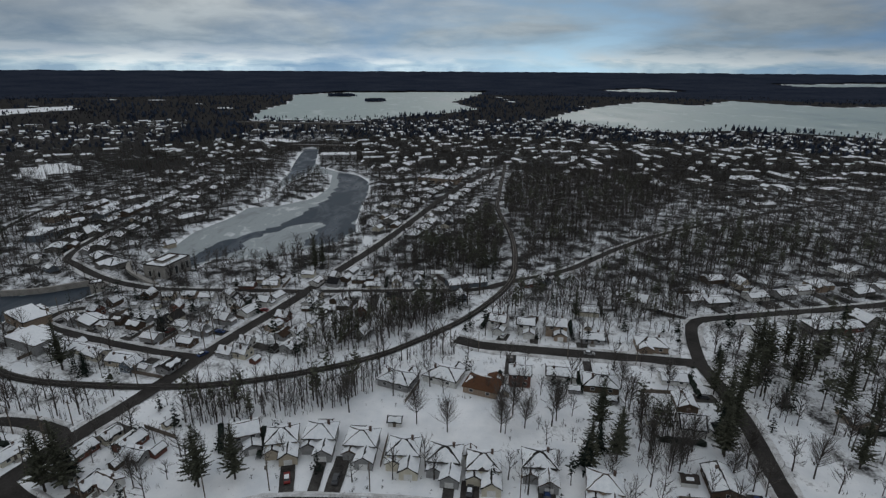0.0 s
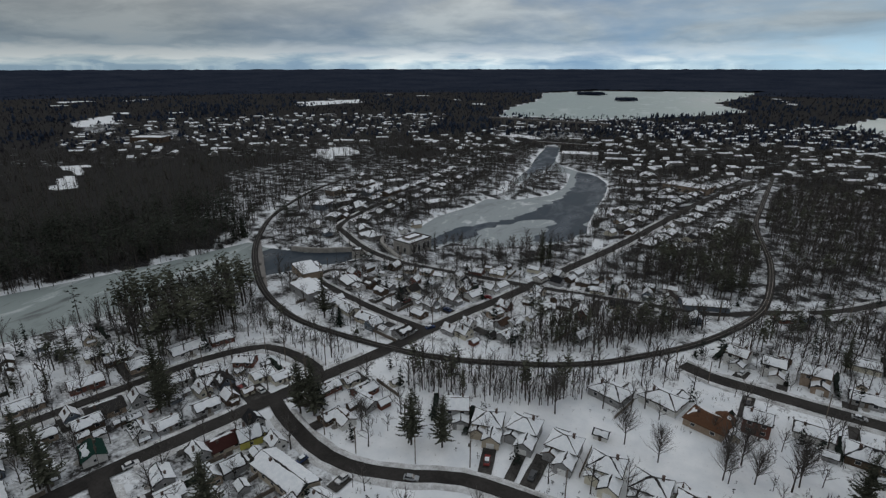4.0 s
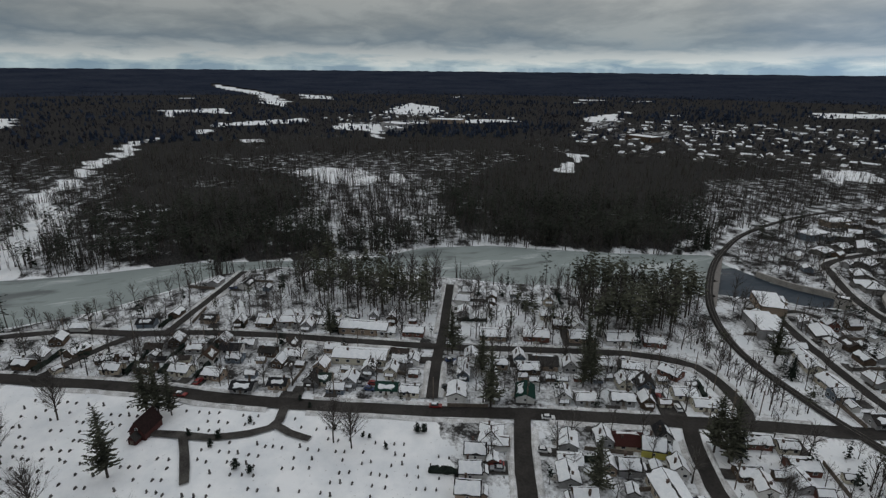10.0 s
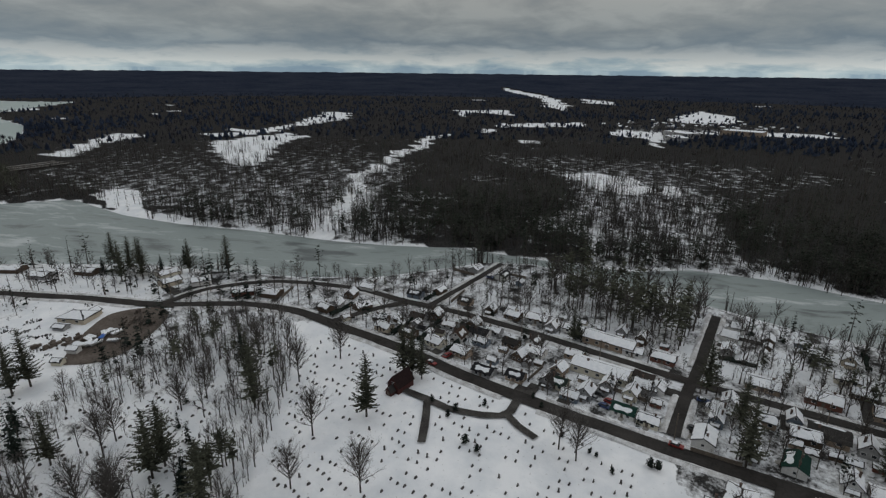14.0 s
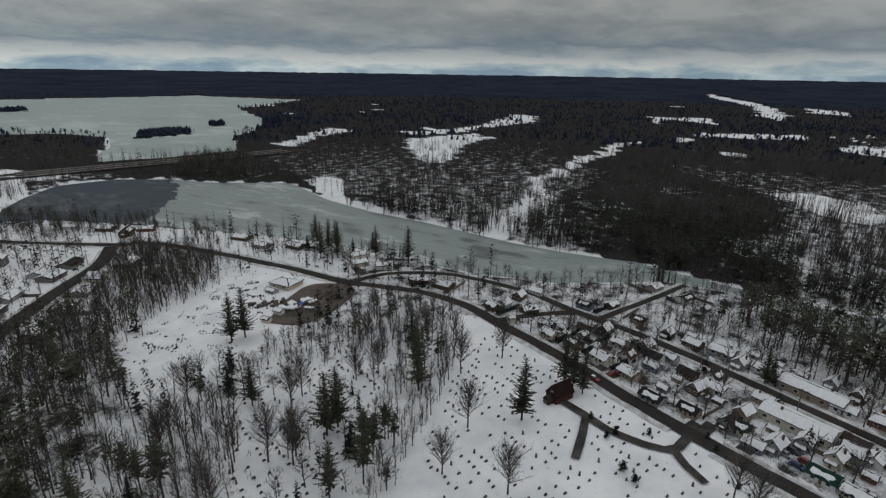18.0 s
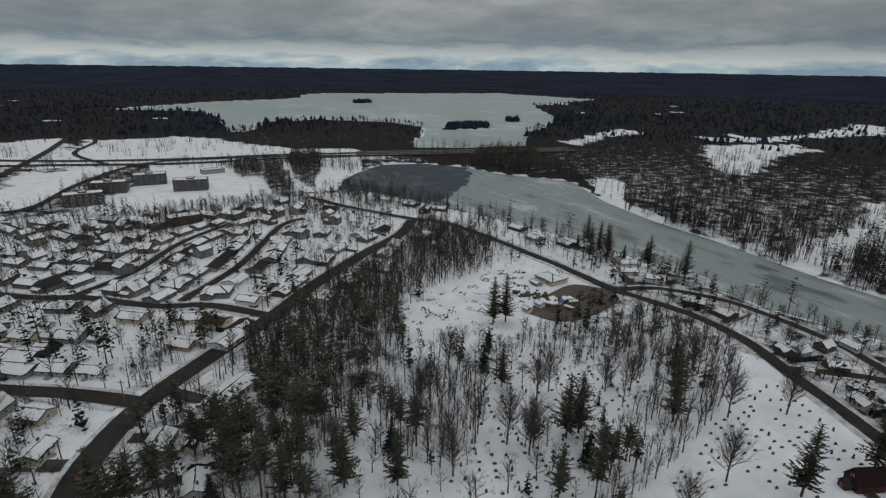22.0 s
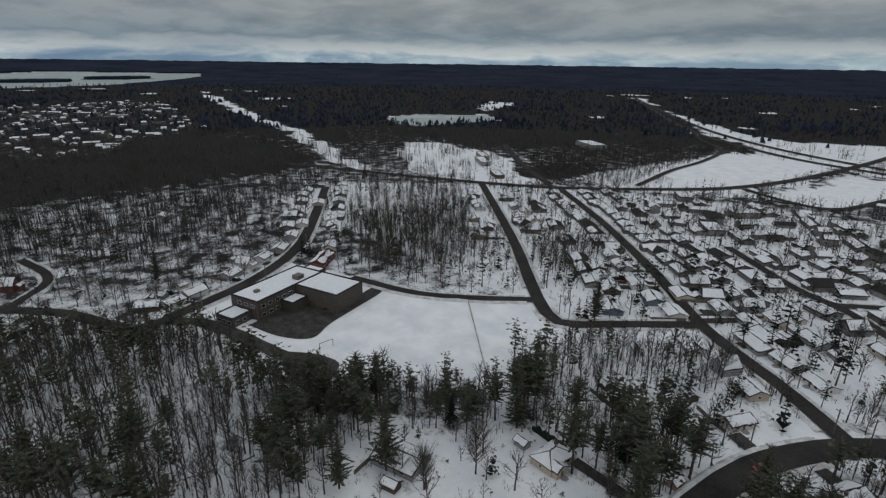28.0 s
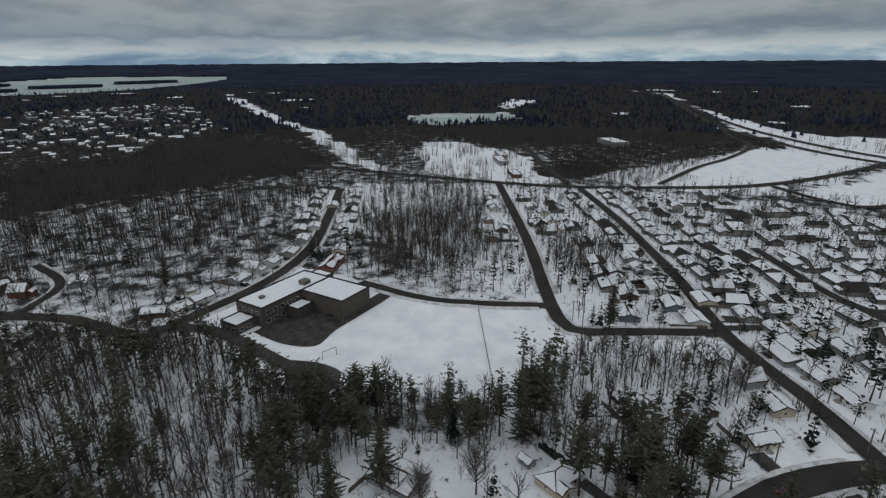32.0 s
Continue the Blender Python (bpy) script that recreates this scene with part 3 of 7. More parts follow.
RAILWAY = [(75, 640), (54, 495), (46, 430), (48, 352), (43, 296), (34, 262), (13, 227), (-8, 205), (-29, 188), (-59, 175), (-88, 168), (-126, 168), (-158, 173), (-191, 190), (-226, 220),
           (-258, 256), (-293, 312), (-318, 392), (-323, 470), (-317, 525), (-300, 620)]
LINES = {n: smooth(p, 6.0) for n, (p, w, k) in ROADS.items()}
RAIL_LINE = smooth(RAILWAY, 5.0)
COARSE = [(smooth(p, 28.0), w / 2) for p, w, k in ROADS.values()] + [(smooth(RAILWAY, 28.0), 3.5)]


def to_roads(x, y):
    d = np.full(np.shape(x), 1e9)
    for line, half in COARSE:
        p = np.array(line)
        near = (x > p[:, 0].min() - 30) & (x < p[:, 0].max() + 30) & (y > p[:, 1].min() - 30) & (y < p[:, 1].max() + 30)
        if near.any():
            d[near] = np.minimum(d[near], to_line(line, x[near], y[near]) - half)
    return d


# open snow, built-up land and stands of trees
OPEN = [
    [(188, -108), (186, -141), (134, -191), (112, -174), (99, -126), (142, -96)],
    [(554, -456), (544, -501), (442, -502), (355, -441), (286, -405), (333, -354), (415, -349)],
    [(240, -535), (250, -721), (205, -759), (123, -709), (137, -552), (167, -532)],
    [(137, -508), (109, -673), (-4, -703), (48, -621), (81, -503)],
    [(74, -928), (-41, -937), (-200, -720), (-250, -630), (-33, -660), (71, -719)],
    [(56, -482), (-30, -640), (-110, -600), (-180, -480), (-26, -455)],
    [(1678, -641), (948, -452), (800, -432), (591, -360), (456, -320), (456, -308), (591, -342), (800, -408), (948, -424), (1678, -601)],
    [(925, -984), (1044, -1151), (958, -1177), (850, -960), (830, -900)],
    [(860, -1700), (600, -1290), (360, -930), (200, -740), (60, -690), (-150, -640), (-260, -620), (-250, -710), (-140, -730), (60, -790), (120, -990), (230, -910), (420, -1070), (660, -1390), (940, -1720)],
    [(-110, 52), (-143, 48), (-152, 20), (-160, -10), (-196, -75), (-190, -110), (-120, -100), (-80, -60), (-80, 0)],
    # the strip mown under the power line and the bare bank at its foot
    [(-957, -202), (-713, -200), (-633, -207), (-519, -190), (-445, -166), (-372, -154), (-328, -148), (-326, -164), (-366, -178), (-447, -188), (-556, -210), (-654, -217), (-803, -219), (-921, -218)],
    [(-389, -402), (-416, -400), (-410, -370), (-355, -315), (-349, -282), (-338, -244), (-332, -297), (-340, -330), (-368, -369)],
    # fields and yards in the forest beyond the river
    [(-614, 11), (-629, 48), (-594, 84), (-532, 87), (-518, 62), (-549, 33)],
    [(-569, 102), (-563, 114), (-521, 111), (-533, 97)],
    [(-532, 292), (-669, 378), (-656, 384), (-525, 301)],
    [(-468, 587), (-452, 656), (-401, 598), (-424, 548)],
    [(-1035, 87), (-1139, 118), (-1195, 263), (-1186, 469), (-1092, 511), (-1119, 315), (-1092, 201), (-999, 170), (-864, 152), (-890, 144), (-979, 153)],
    [(-1397, 246), (-1796, 399), (-1579, 448), (-1359, 388), (-1336, 308)],
    [(-1121, -134), (-1192, -115), (-1222, -51), (-1272, 42), (-1195, 41), (-1133, -48)],
    [(-1561, -292), (-1650, -160), (-1420, -127), (-1446, -168), (-1522, -256), (-1343, -234), (-1365, -255)],
    [(-1207, 1415), (-1096, 1633), (-980, 1493), (-1061, 1290)],
    [(-1152, 675), (-1279, 849), (-966, 649), (-944, 580)],
    [(-842, 560), (-890, 708), (-759, 618), (-770, 553)],
    # the small settlement and its road west of the narrows
    [(-741, -535), (-799, -511), (-904, -480), (-805, -415), (-718, -408), (-572, -339), (-565, -359), (-619, -413), (-649, -463)],
    [(-570, -657), (-698, -698), (-812, -772), (-807, -685), (-693, -665), (-561, -609)],
    [(-829, -594), (-953, -544), (-1108, -561), (-1375, -616), (-1380, -539), (-1159, -477), (-1046, -516), (-898, -512), (-792, -554)],
    [(-2414, 73), (-2283, 186), (-2010, 175), (-2116, 80)],
    [(-3543, -382), (-2800, -117), (-2300, -20), (-1908, 15), (-1653, 8), (-1742, -30), (-2342, -90), (-3242, -352)],
    # the cut below the trestle
    [(-345, 940), (-165, 955), (-150, 870), (-290, 840)],
]
TOWN = [
    [(-80, 330), (-40, 420), (-60, 560), (-120, 700), (-150, 820), (-330, 900), (-420, 1180), (-160, 1200), (210, 1200), (420, 990), (700, 940), (820, 860), (720, 560), (420, 480), (260, 430), (150, 540), (60, 620), (20, 470)],
    [(-190, 300), (-180, 400), (-200, 560), (-210, 760), (-330, 900), (-420, 760), (-300, 640), (-300, 420), (-250, 320)],
    [(-560, 480), (-640, 400), (-900, 480), (-1100, 700), (-900, 1000), (-560, 1200), (-440, 900), (-440, 700)],
    [(-1100, 150), (-1180, 420), (-1300, 500), (-1360, 200), (-1200, 60)],
    [(700, -120), (900, -330), (1500, -420), (1500, -100), (1000, 60), (720, 40)],
    [(-130, -370), (-60, -330), (30, -300), (115, -275), (215, -365), (170, -450), (100, -470), (-30, -440), (-110, -440)],
]


def build_ground():
    rings, r = [0.0, 25.0, 45.0], 60.0
    while r < 4900:
        rings.append(r)
        r *= 1.019
    rings.append(4900.0)
    rings, n = np.array(rings), 560
    a = np.arange(n) * 2 * np.pi / n
    rr, aa = np.meshgrid(rings, a, indexing="ij")
    x, y = rr * np.cos(aa), rr * np.sin(aa)
    near = shore(x, y)
    z = land(x, y, near)
    k = np.arange(len(rings) - 1)[:, None] * n
    j = np.arange(n)[None, :]
    faces = np.stack([k + j, k + n + j, k + n + (j + 1) % n, k + (j + 1) % n], -1)
    verts = np.stack([x, y, z], -1).reshape(-1, 3)
    me = bpy.data.meshes.new("ground")
    me.from_pydata(verts.tolist(), [], faces.reshape(-1, 4).tolist())
    # rises far off and under conifers: the darkness of closed woods painted onto the floor
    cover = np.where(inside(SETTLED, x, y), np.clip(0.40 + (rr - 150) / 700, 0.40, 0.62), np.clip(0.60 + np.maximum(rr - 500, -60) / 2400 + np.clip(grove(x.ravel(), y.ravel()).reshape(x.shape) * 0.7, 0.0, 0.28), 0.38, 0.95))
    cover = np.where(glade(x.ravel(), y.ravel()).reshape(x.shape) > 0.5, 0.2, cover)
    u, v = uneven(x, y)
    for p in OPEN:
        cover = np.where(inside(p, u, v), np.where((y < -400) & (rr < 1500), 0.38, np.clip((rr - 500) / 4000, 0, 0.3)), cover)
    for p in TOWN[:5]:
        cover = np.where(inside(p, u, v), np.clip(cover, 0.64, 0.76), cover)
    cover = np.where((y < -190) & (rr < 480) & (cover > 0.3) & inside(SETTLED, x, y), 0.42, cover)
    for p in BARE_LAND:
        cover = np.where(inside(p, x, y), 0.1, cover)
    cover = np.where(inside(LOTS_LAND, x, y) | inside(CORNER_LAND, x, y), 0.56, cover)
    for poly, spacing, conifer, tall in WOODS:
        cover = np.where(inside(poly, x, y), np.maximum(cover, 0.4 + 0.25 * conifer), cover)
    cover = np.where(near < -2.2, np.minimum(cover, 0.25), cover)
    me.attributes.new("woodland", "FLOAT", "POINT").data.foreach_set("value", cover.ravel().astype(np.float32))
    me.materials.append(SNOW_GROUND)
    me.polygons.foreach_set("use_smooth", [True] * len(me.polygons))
    tagged(new("ground", me), "snow-covered land with dark woodland floor and open fields", "ground", kind="structure")
    for name, poly, mat, label in (
            ("river", RIVER, ICE, "frozen river with grey streaked ice between wooded banks"), ("mill_pond", POND, SHELF_ICE, "mill pond with a pale shelf of ice above the dam"),
            ("lake_north", LAKE_NORTH, LAKE_ICE, "wide frozen lake beyond the town"), ("lake_east", LAKE_EAST, LAKE_ICE, "frozen lake bay behind the town"),
            ("lake_inlet", LAKE_FAR_A, LAKE_ICE, "far frozen inlet between dark woods"), ("lake_arm", LAKE_FAR_B, LAKE_ICE, "far frozen arm of a lake"),
            ("lake_south", LAKE_SOUTH, LAKE_ICE, "broad pale frozen lake with wooded islands"), ("woodland_pond", POND_EAST, LAKE_ICE, "small frozen pond among dark conifers"),
            ("lake_west", LAKE_WEST, LAKE_ICE, "far frozen lake near the skyline")):
        s = signed(poly, x, y)
        cell = np.maximum(rr * 0.019, rr * 2 * np.pi / n) * 1.1
        on = s < np.minimum(cell, 55)
        f = on[:-1] & on[1:] & np.roll(on, -1, 1)[:-1] & np.roll(on, -1, 1)[1:]
        wet = np.stack([x, y, far_rise(rr) + WATER_Z], -1).reshape(-1, 3)
        pick = faces.reshape(-1, 4)[f.ravel()]
        used, back = np.unique(pick, return_inverse=True)
        w = bpy.data.meshes.new(name)
        w.from_pydata(wet[used].tolist(), [], back.reshape(-1, 4).tolist())
        w.materials.append(mat)
        tagged(new(name, w), label, "water", kind="structure")


def sheet(name, pts, z, mat, label, category, closed=True, kind="structure", ragged=0.0):
    """A flat sheet with a smooth outline."""
    ring = smooth([*pts, pts[0]], 3.0)[:-1] if closed else pts
    if ragged:
        ring = [(x + ragged * noise.noise((x / 9, y / 9, 1.0)) * 2, y + ragged * noise.noise((x / 9, y / 9, 5.0)) * 2) for x, y in ring]
    bm = bmesh.new()
    bm.faces.new([bm.verts.new((x, y, z)) for x, y in ring])
    bmesh.ops.triangulate(bm, faces=bm.faces[:])
    me = bpy.data.meshes.new(name)
    bm.to_mesh(me)
    bm.free()
    me.materials.append(mat)
    return tagged(new(name, me), label, category, kind=kind)


def ribbon(name, line, across, mat, z=0.0, parent=None, rough=0.0, seed=0, follow=True):
    """A band along a line: across is its profile, (offset, height) from left to right."""
    rnd = random.Random(seed)
    verts, faces, k = [], [], len(across)
    height = np.maximum(land(*np.array(line).T), WATER_Z + 2.2) if follow else np.zeros(len(line))
    for i, (x, y) in enumerate(line):
        x0, y0 = line[max(i - 1, 0)]
        x1, y1 = line[min(i + 1, len(line) - 1)]
        d = math.hypot(x1 - x0, y1 - y0) or 1
        nx, ny = (y1 - y0) / d, -(x1 - x0) / d
        h = float(height[i])
        for o, up in across:
            o2 = o + rnd.uniform(-rough, rough)
            verts.append((x + nx * o2, y + ny * o2, h + z + up * (1 + rnd.uniform(-1, 1) * min(rough * 2, 0.7))))
        if i:
            a = (i - 1) * k
            faces += [(a + j, a + j + 1, a + k + j + 1, a + k + j) for j in range(k - 1)]
    me = bpy.data.meshes.new(name)
    me.from_pydata(verts, [], faces)
    me.materials.append(mat)
    ob = new(name, me)
    ob.parent = parent
    return ob


def build_roads():
    for i, (name, (pts, width, kind)) in enumerate(ROADS.items()):
        z, w = 0.16 + 0.014 * i, width / 2
        line = LINES[name]
        ob = ribbon(name, line, [(-w, 0), (-w * 0.4, 0.05), (w * 0.4, 0.05), (w, 0)], ASPHALT if kind == "road" else DRIVE, z, rough=0.12, seed=i)
        tagged(ob, "wet dark asphalt road between low ploughed snowbanks" if kind == "road" else "narrow dark asphalt drive cleared of snow", "road", kind="structure")
    base = ribbon("railway_bed", RAIL_LINE, [(-1.9, 0), (-1.25, 0.5), (1.25, 0.5), (1.9, 0)], GRAVEL, 0.15, rough=0.1)
    for side in (-0.72, 0.72):
        ribbon("rail", RAIL_LINE, [(side - 0.07, 0), (side - 0.05, 0.16), (side + 0.05, 0.16), (side + 0.07, 0)], STEEL, 0.67, parent=base)
    tagged(base, "curving single-track railway bed of dark ballast", "railway", kind="structure")


# ---- trees ----
def bare_shape(seed, h, limbs, twigs, thick=1.0, spread=0.42, slim=0.0058, split=2, light=False):
    """Trunk and limbs of a leafless tree with an upright oval crown: (verts, faces) of the trunk and of the twigs. light: limbs as slivers, for joined stands."""
    rnd = random.Random(seed)
    wood, fine = ([], []), ([], [])

    def stick(out, a, b, ra, rb, sides):
        d = (b - a).normalized()
        u = d.orthogonal().normalized()
        v = d.cross(u)
        base = len(out[0])
        if sides == 0:
            out[0].extend([tuple(a - u * ra), tuple(a + u * ra), tuple(b + u * rb), tuple(b - u * rb)])
            out[1].append((base, base + 1, base + 2, base + 3))
            return
        for p, r in ((a, ra), (b, rb)):
            for k in range(sides):
                t = 2 * math.pi * k / sides
                out[0].append(tuple(p + (u * math.cos(t) + v * math.sin(t)) * r))
        for k in range(sides):
            out[1].append((base + k, base + (k + 1) % sides, base + sides + (k + 1) % sides, base + sides + k))

    def sliver(b, tip, across):
        base = len(fine[0])
        fine[0].extend([tuple(b - across), tuple(b + across), tuple(tip)])
        fine[1].append((base, base + 1, base + 2))

    fork = Vector((rnd.uniform(-0.01, 0.01) * h, rnd.uniform(-0.01, 0.01) * h, h * rnd.uniform(0.18, 0.27)))
    top = fork + Vector((rnd.uniform(-0.05, 0.05) * h, rnd.uniform(-0.05, 0.05) * h, h * 0.62))
    stick(wood, Vector((0, 0, -0.3)), fork, 0.020 * h * thick, 0.016 * h * thick, 5 if not light else 4)
    stick(wood, fork, top, 0.016 * h * thick, 0.005 * h * thick, 4 if not light else 3)
    sides = 0 if light else 3
    for i in range(limbs):
        t = (i + rnd.random()) / limbs
        a = fork.lerp(top, t)
        ang = i * 2.4 + rnd.uniform(-0.5, 0.5)
        up = rnd.uniform(0.65, 1.15) + 0.7 * t
        out = Vector((math.cos(ang), math.sin(ang), up)).normalized()
        length = h * spread * (0.62 + 0.5 * math.sin(math.pi * min(1.0, 0.2 + 0.75 * t))) * (1.12 - 0.5 * t) * rnd.uniform(0.75, 1.12)
        mid = a + out * length * 0.5 + Vector((0, 0, 0.03 * h))
        end = mid + (out + Vector((rnd.uniform(-0.3, 0.3), rnd.uniform(-0.3, 0.3), 0.45))).normalized() * length * 0.5
        stick(wood, a, mid, 0.0085 * h * thick, 0.005 * h * thick, sides)
        stick(fine, mid, end, 0.005 * h * thick, 0.0015 * h * thick, sides)
        for j in range(twigs):
            s = (j + rnd.random()) / twigs
            b = a.lerp(mid, 0.35 + s) if s < 0.65 else mid.lerp(end, (s - 0.65) / 0.35)
            side = Vector((rnd.uniform(-1, 1), rnd.uniform(-1, 1), rnd.uniform(0.0, 1.0))).normalized()
            tip = b + (side + out * 0.7).normalized() * length * rnd.uniform(0.25, 0.45)
            across = side.cross(out).normalized() * slim * h * thick
            sliver(b, tip, across)
            for m in range(split):
                c = b.lerp(tip, 0.3 + 0.7 * m / split)
                e = c + Vector((rnd.uniform(-1, 1), rnd.uniform(-1, 1), rnd.uniform(-0.1, 0.9))).normalized() * length * rnd.uniform(0.14, 0.26)
                sliver(c, e, across * 0.7)
    return wood, fine


def spray(out, rnd, at, way, length, width, drop, n):
    """A flat drooping bough of needles: a jagged fan of triangles."""
    side = Vector((-way.y, way.x, 0)).normalized()
    for i in range(n):
        s = (i + rnd.random() * 0.8) / n
        c = at + way * length * s + Vector((0, 0, -drop * s * s))
        w = width * (1 - 0.65 * s) * rnd.uniform(0.7, 1.2)
        tip = c + way * length * rnd.uniform(0.22, 0.42) * min(1.0, 4.6 / n) + Vector((0, 0, rnd.uniform(-0.5, 0.25) * width))
        base = len(out[0])
        out[0].extend([tuple(c + side * w + Vector((0, 0, rnd.uniform(-0.35, 0.1) * w))), tuple(c - side * w + Vector((0, 0, rnd.uniform(-0.35, 0.1) * w))), tuple(tip), tuple(c + Vector((0, 0, 0.28 * w)))])
        out[1].extend([(base, base + 3, base + 2), (base + 1, base + 2, base + 3), (base, base + 1, base + 3)])


def conifer_shape(seed, h, kind, boughs, blades, low=0.33):
    """Trunk and needles of a pine (open, flat-topped, irregular) or a spruce (dense cone)."""
    rnd = random.Random(seed)
    wood, fine = ([], []), ([], [])
    lean = Vector((rnd.uniform(-0.03, 0.03) * h, rnd.uniform(-0.03, 0.03) * h, h))
    r0 = 0.017 * h
    for k in range(5):
        t = 2 * math.pi * k / 5
        wood[0].append((r0 * math.cos(t), r0 * math.sin(t), -0.3))
    wood[0].append(tuple(lean * 0.98))
    wood[1].extend([(k, (k + 1) % 5, 5) for k in range(5)])
    low = low if kind == "pine" else 0.08
    for i in range(boughs):
        t = (i + rnd.random() * 0.7) / boughs
        f = low + (1 - low) * t
        ang = i * 2.399 + rnd.uniform(-0.4, 0.4)
        if kind == "pine":
            reach = h * ((0.06 + 0.16 * math.sin(math.pi * min(1, 0.22 + t * 0.78)) ** 0.8) if low > 0.25 else (0.045 + 0.17 * (1 - t) ** 0.75)) * rnd.uniform(0.5, 1.3)
            drop, width = -0.12 * reach, reach * (0.40 if boughs < 40 else 0.20)
        else:
            reach = h * 0.24 * (1.02 - t) ** 0.85 * rnd.uniform(0.8, 1.12) + 0.02 * h
            drop, width = 0.35 * reach, reach * (0.55 if boughs < 40 else 0.34)
        way = Vector((math.cos(ang), math.sin(ang), 0.14 if kind == "pine" else -0.1)).normalized()
        spray(fine, rnd, lean * f, way, reach, width, drop, blades)
    return wood, fine


def bush_shape(seed, h, n):
    rnd = random.Random(seed)
    wood, fine = ([], []), ([], [])
    wood[0].extend([(0.1, 0, -0.2), (-0.06, 0.09, -0.2), (-0.06, -0.09, -0.2), (0, 0, h * 0.8)])
    wood[1].extend([(0, 1, 3), (1, 2, 3), (2, 0, 3)])
    for i in range(n):
        t = rnd.random()
        ang = i * 2.4
        way = Vector((math.cos(ang), math.sin(ang), rnd.uniform(-0.2, 0.7))).normalized()
        spray(fine, rnd, Vector((0, 0, h * (0.08 + 0.8 * t))), way, h * 0.36 * (1 - 0.5 * t * t), h * 0.2, 0.0, 2)
    return wood, fine


def mesh_of(name, shape, mat):
    me = bpy.data.meshes.new(name)
    me.from_pydata(shape[0], [], shape[1])
    me.materials.append(mat)
    return me


def tree_thing(name, shape, needles, label, category="tree"):
    ob = tagged(new(name), label, category)
    a = new("trunk", mesh_of("trunk", shape[0], BARK))
    b = new("crown", mesh_of("crown", shape[1], needles))
    a.parent = b.parent = ob
    return ob


class Stand:
    """Many low trees joined into one mesh: templates are placed with numpy."""

    def __init__(self, name, label, mats):
        self.name, self.label, self.mats, self.v, self.f, self.m, self.n = name, label, mats, [], [], [], 0

    def add(self, template, spots, seed=0):
        """spots: rows of x, y, z, scale."""
        if not len(spots):
            return
        rng = np.random.default_rng(seed)
        verts, tris, mat = template
        a = rng.uniform(0, 2 * np.pi, len(spots))
        c, s = np.cos(a)[:, None], np.sin(a)[:, None]
        wide = spots[:, 3:4] * rng.uniform(0.85, 1.15, (len(spots), 1))
        x = (verts[None, :, 0] * c - verts[None, :, 1] * s) * wide + spots[:, 0:1]
        y = (verts[None, :, 0] * s + verts[None, :, 1] * c) * wide + spots[:, 1:2]
        z = verts[None, :, 2] * spots[:, 3:4] + spots[:, 2:3]
        self.v.append(np.stack([x, y, z], -1).reshape(-1, 3))
        self.f.append((tris[None] + (np.arange(len(spots)) * len(verts))[:, None, None] + self.n).reshape(-1, 3))
        self.m.append(np.tile(mat, len(spots)))
        self.n += len(spots) * len(verts)

    def build(self):
        if not self.v:
            return
        v, f, m = np.concatenate(self.v), np.concatenate(self.f), np.concatenate(self.m)
        me = bpy.data.meshes.new(self.name)
        me.vertices.add(len(v))
        me.vertices.foreach_set("co", v.astype(np.float32).ravel())
        me.loops.add(len(f) * 3)
        me.loops.foreach_set("vertex_index", f.astype(np.int32).ravel())
        me.polygons.add(len(f))
        me.polygons.foreach_set("loop_start", np.arange(0, len(f) * 3, 3, dtype=np.int32))
        me.polygons.foreach_set("material_index", m.astype(np.int32))
        for mat in self.mats:
            me.materials.append(mat)
        me.update(calc_edges=True)
        tagged(new(self.name, me), self.label, "woods", kind="stuff")


def template(shape, first, second):
    """Joins trunk and crown into triangles, with their material slots."""
    verts, tris, mat = [], [], []
    for part, slot in zip(shape, (first, second)):
        base = len(verts)
        verts += part[0]
        for f in part[1]:
            for k in range(1, len(f) - 1):
                tris.append((base + f[0], base + f[k], base + f[k + 1]))
                mat.append(slot)
    return np.array(verts), np.array(tris), np.array(mat)


def clump_shape(seed, h, stems, radius, twigs):
    """A few slender leafless stems close together, each a tapering sliver with upright side twigs."""
    rnd = random.Random(seed)
    wood, fine = ([], []), ([], [])
    for i in range(stems):
        q, ang = radius * math.sqrt(rnd.random()), rnd.uniform(0, 6.28)
        foot = Vector((q * math.cos(ang), q * math.sin(ang), -0.2))
        tall = h * rnd.uniform(0.55, 1.05)
        top = foot + Vector((rnd.uniform(-0.09, 0.09) * tall, rnd.uniform(-0.09, 0.09) * tall, tall))
        for turn in (0.0, 1.57):
            w = Vector((math.cos(ang + turn), math.sin(ang + turn), 0)) * (0.011 * h + 0.05)
            n = len(wood[0])
            wood[0].extend([tuple(foot - w), tuple(foot + w), tuple(top)])
            wood[1].append((n, n + 1, n + 2))
        for j in range(twigs):
            s = 0.3 + 0.62 * (j + rnd.random()) / twigs
            b = foot.lerp(top, s)
            a2 = j * 2.4 + rnd.uniform(-0.6, 0.6)
            reach = tall * rnd.uniform(0.14, 0.3) * (1.25 - s)
            tip = b + Vector((math.cos(a2) * reach, math.sin(a2) * reach, reach * rnd.uniform(0.5, 1.3)))
            w = Vector((-math.sin(a2), math.cos(a2), 0)) * (0.006 * h + 0.02)
            n = len(fine[0])
            fine[0].extend([tuple(b - w), tuple(b + w), tuple(tip)])
            fine[1].append((n, n + 1, n + 2))
    return wood, fine


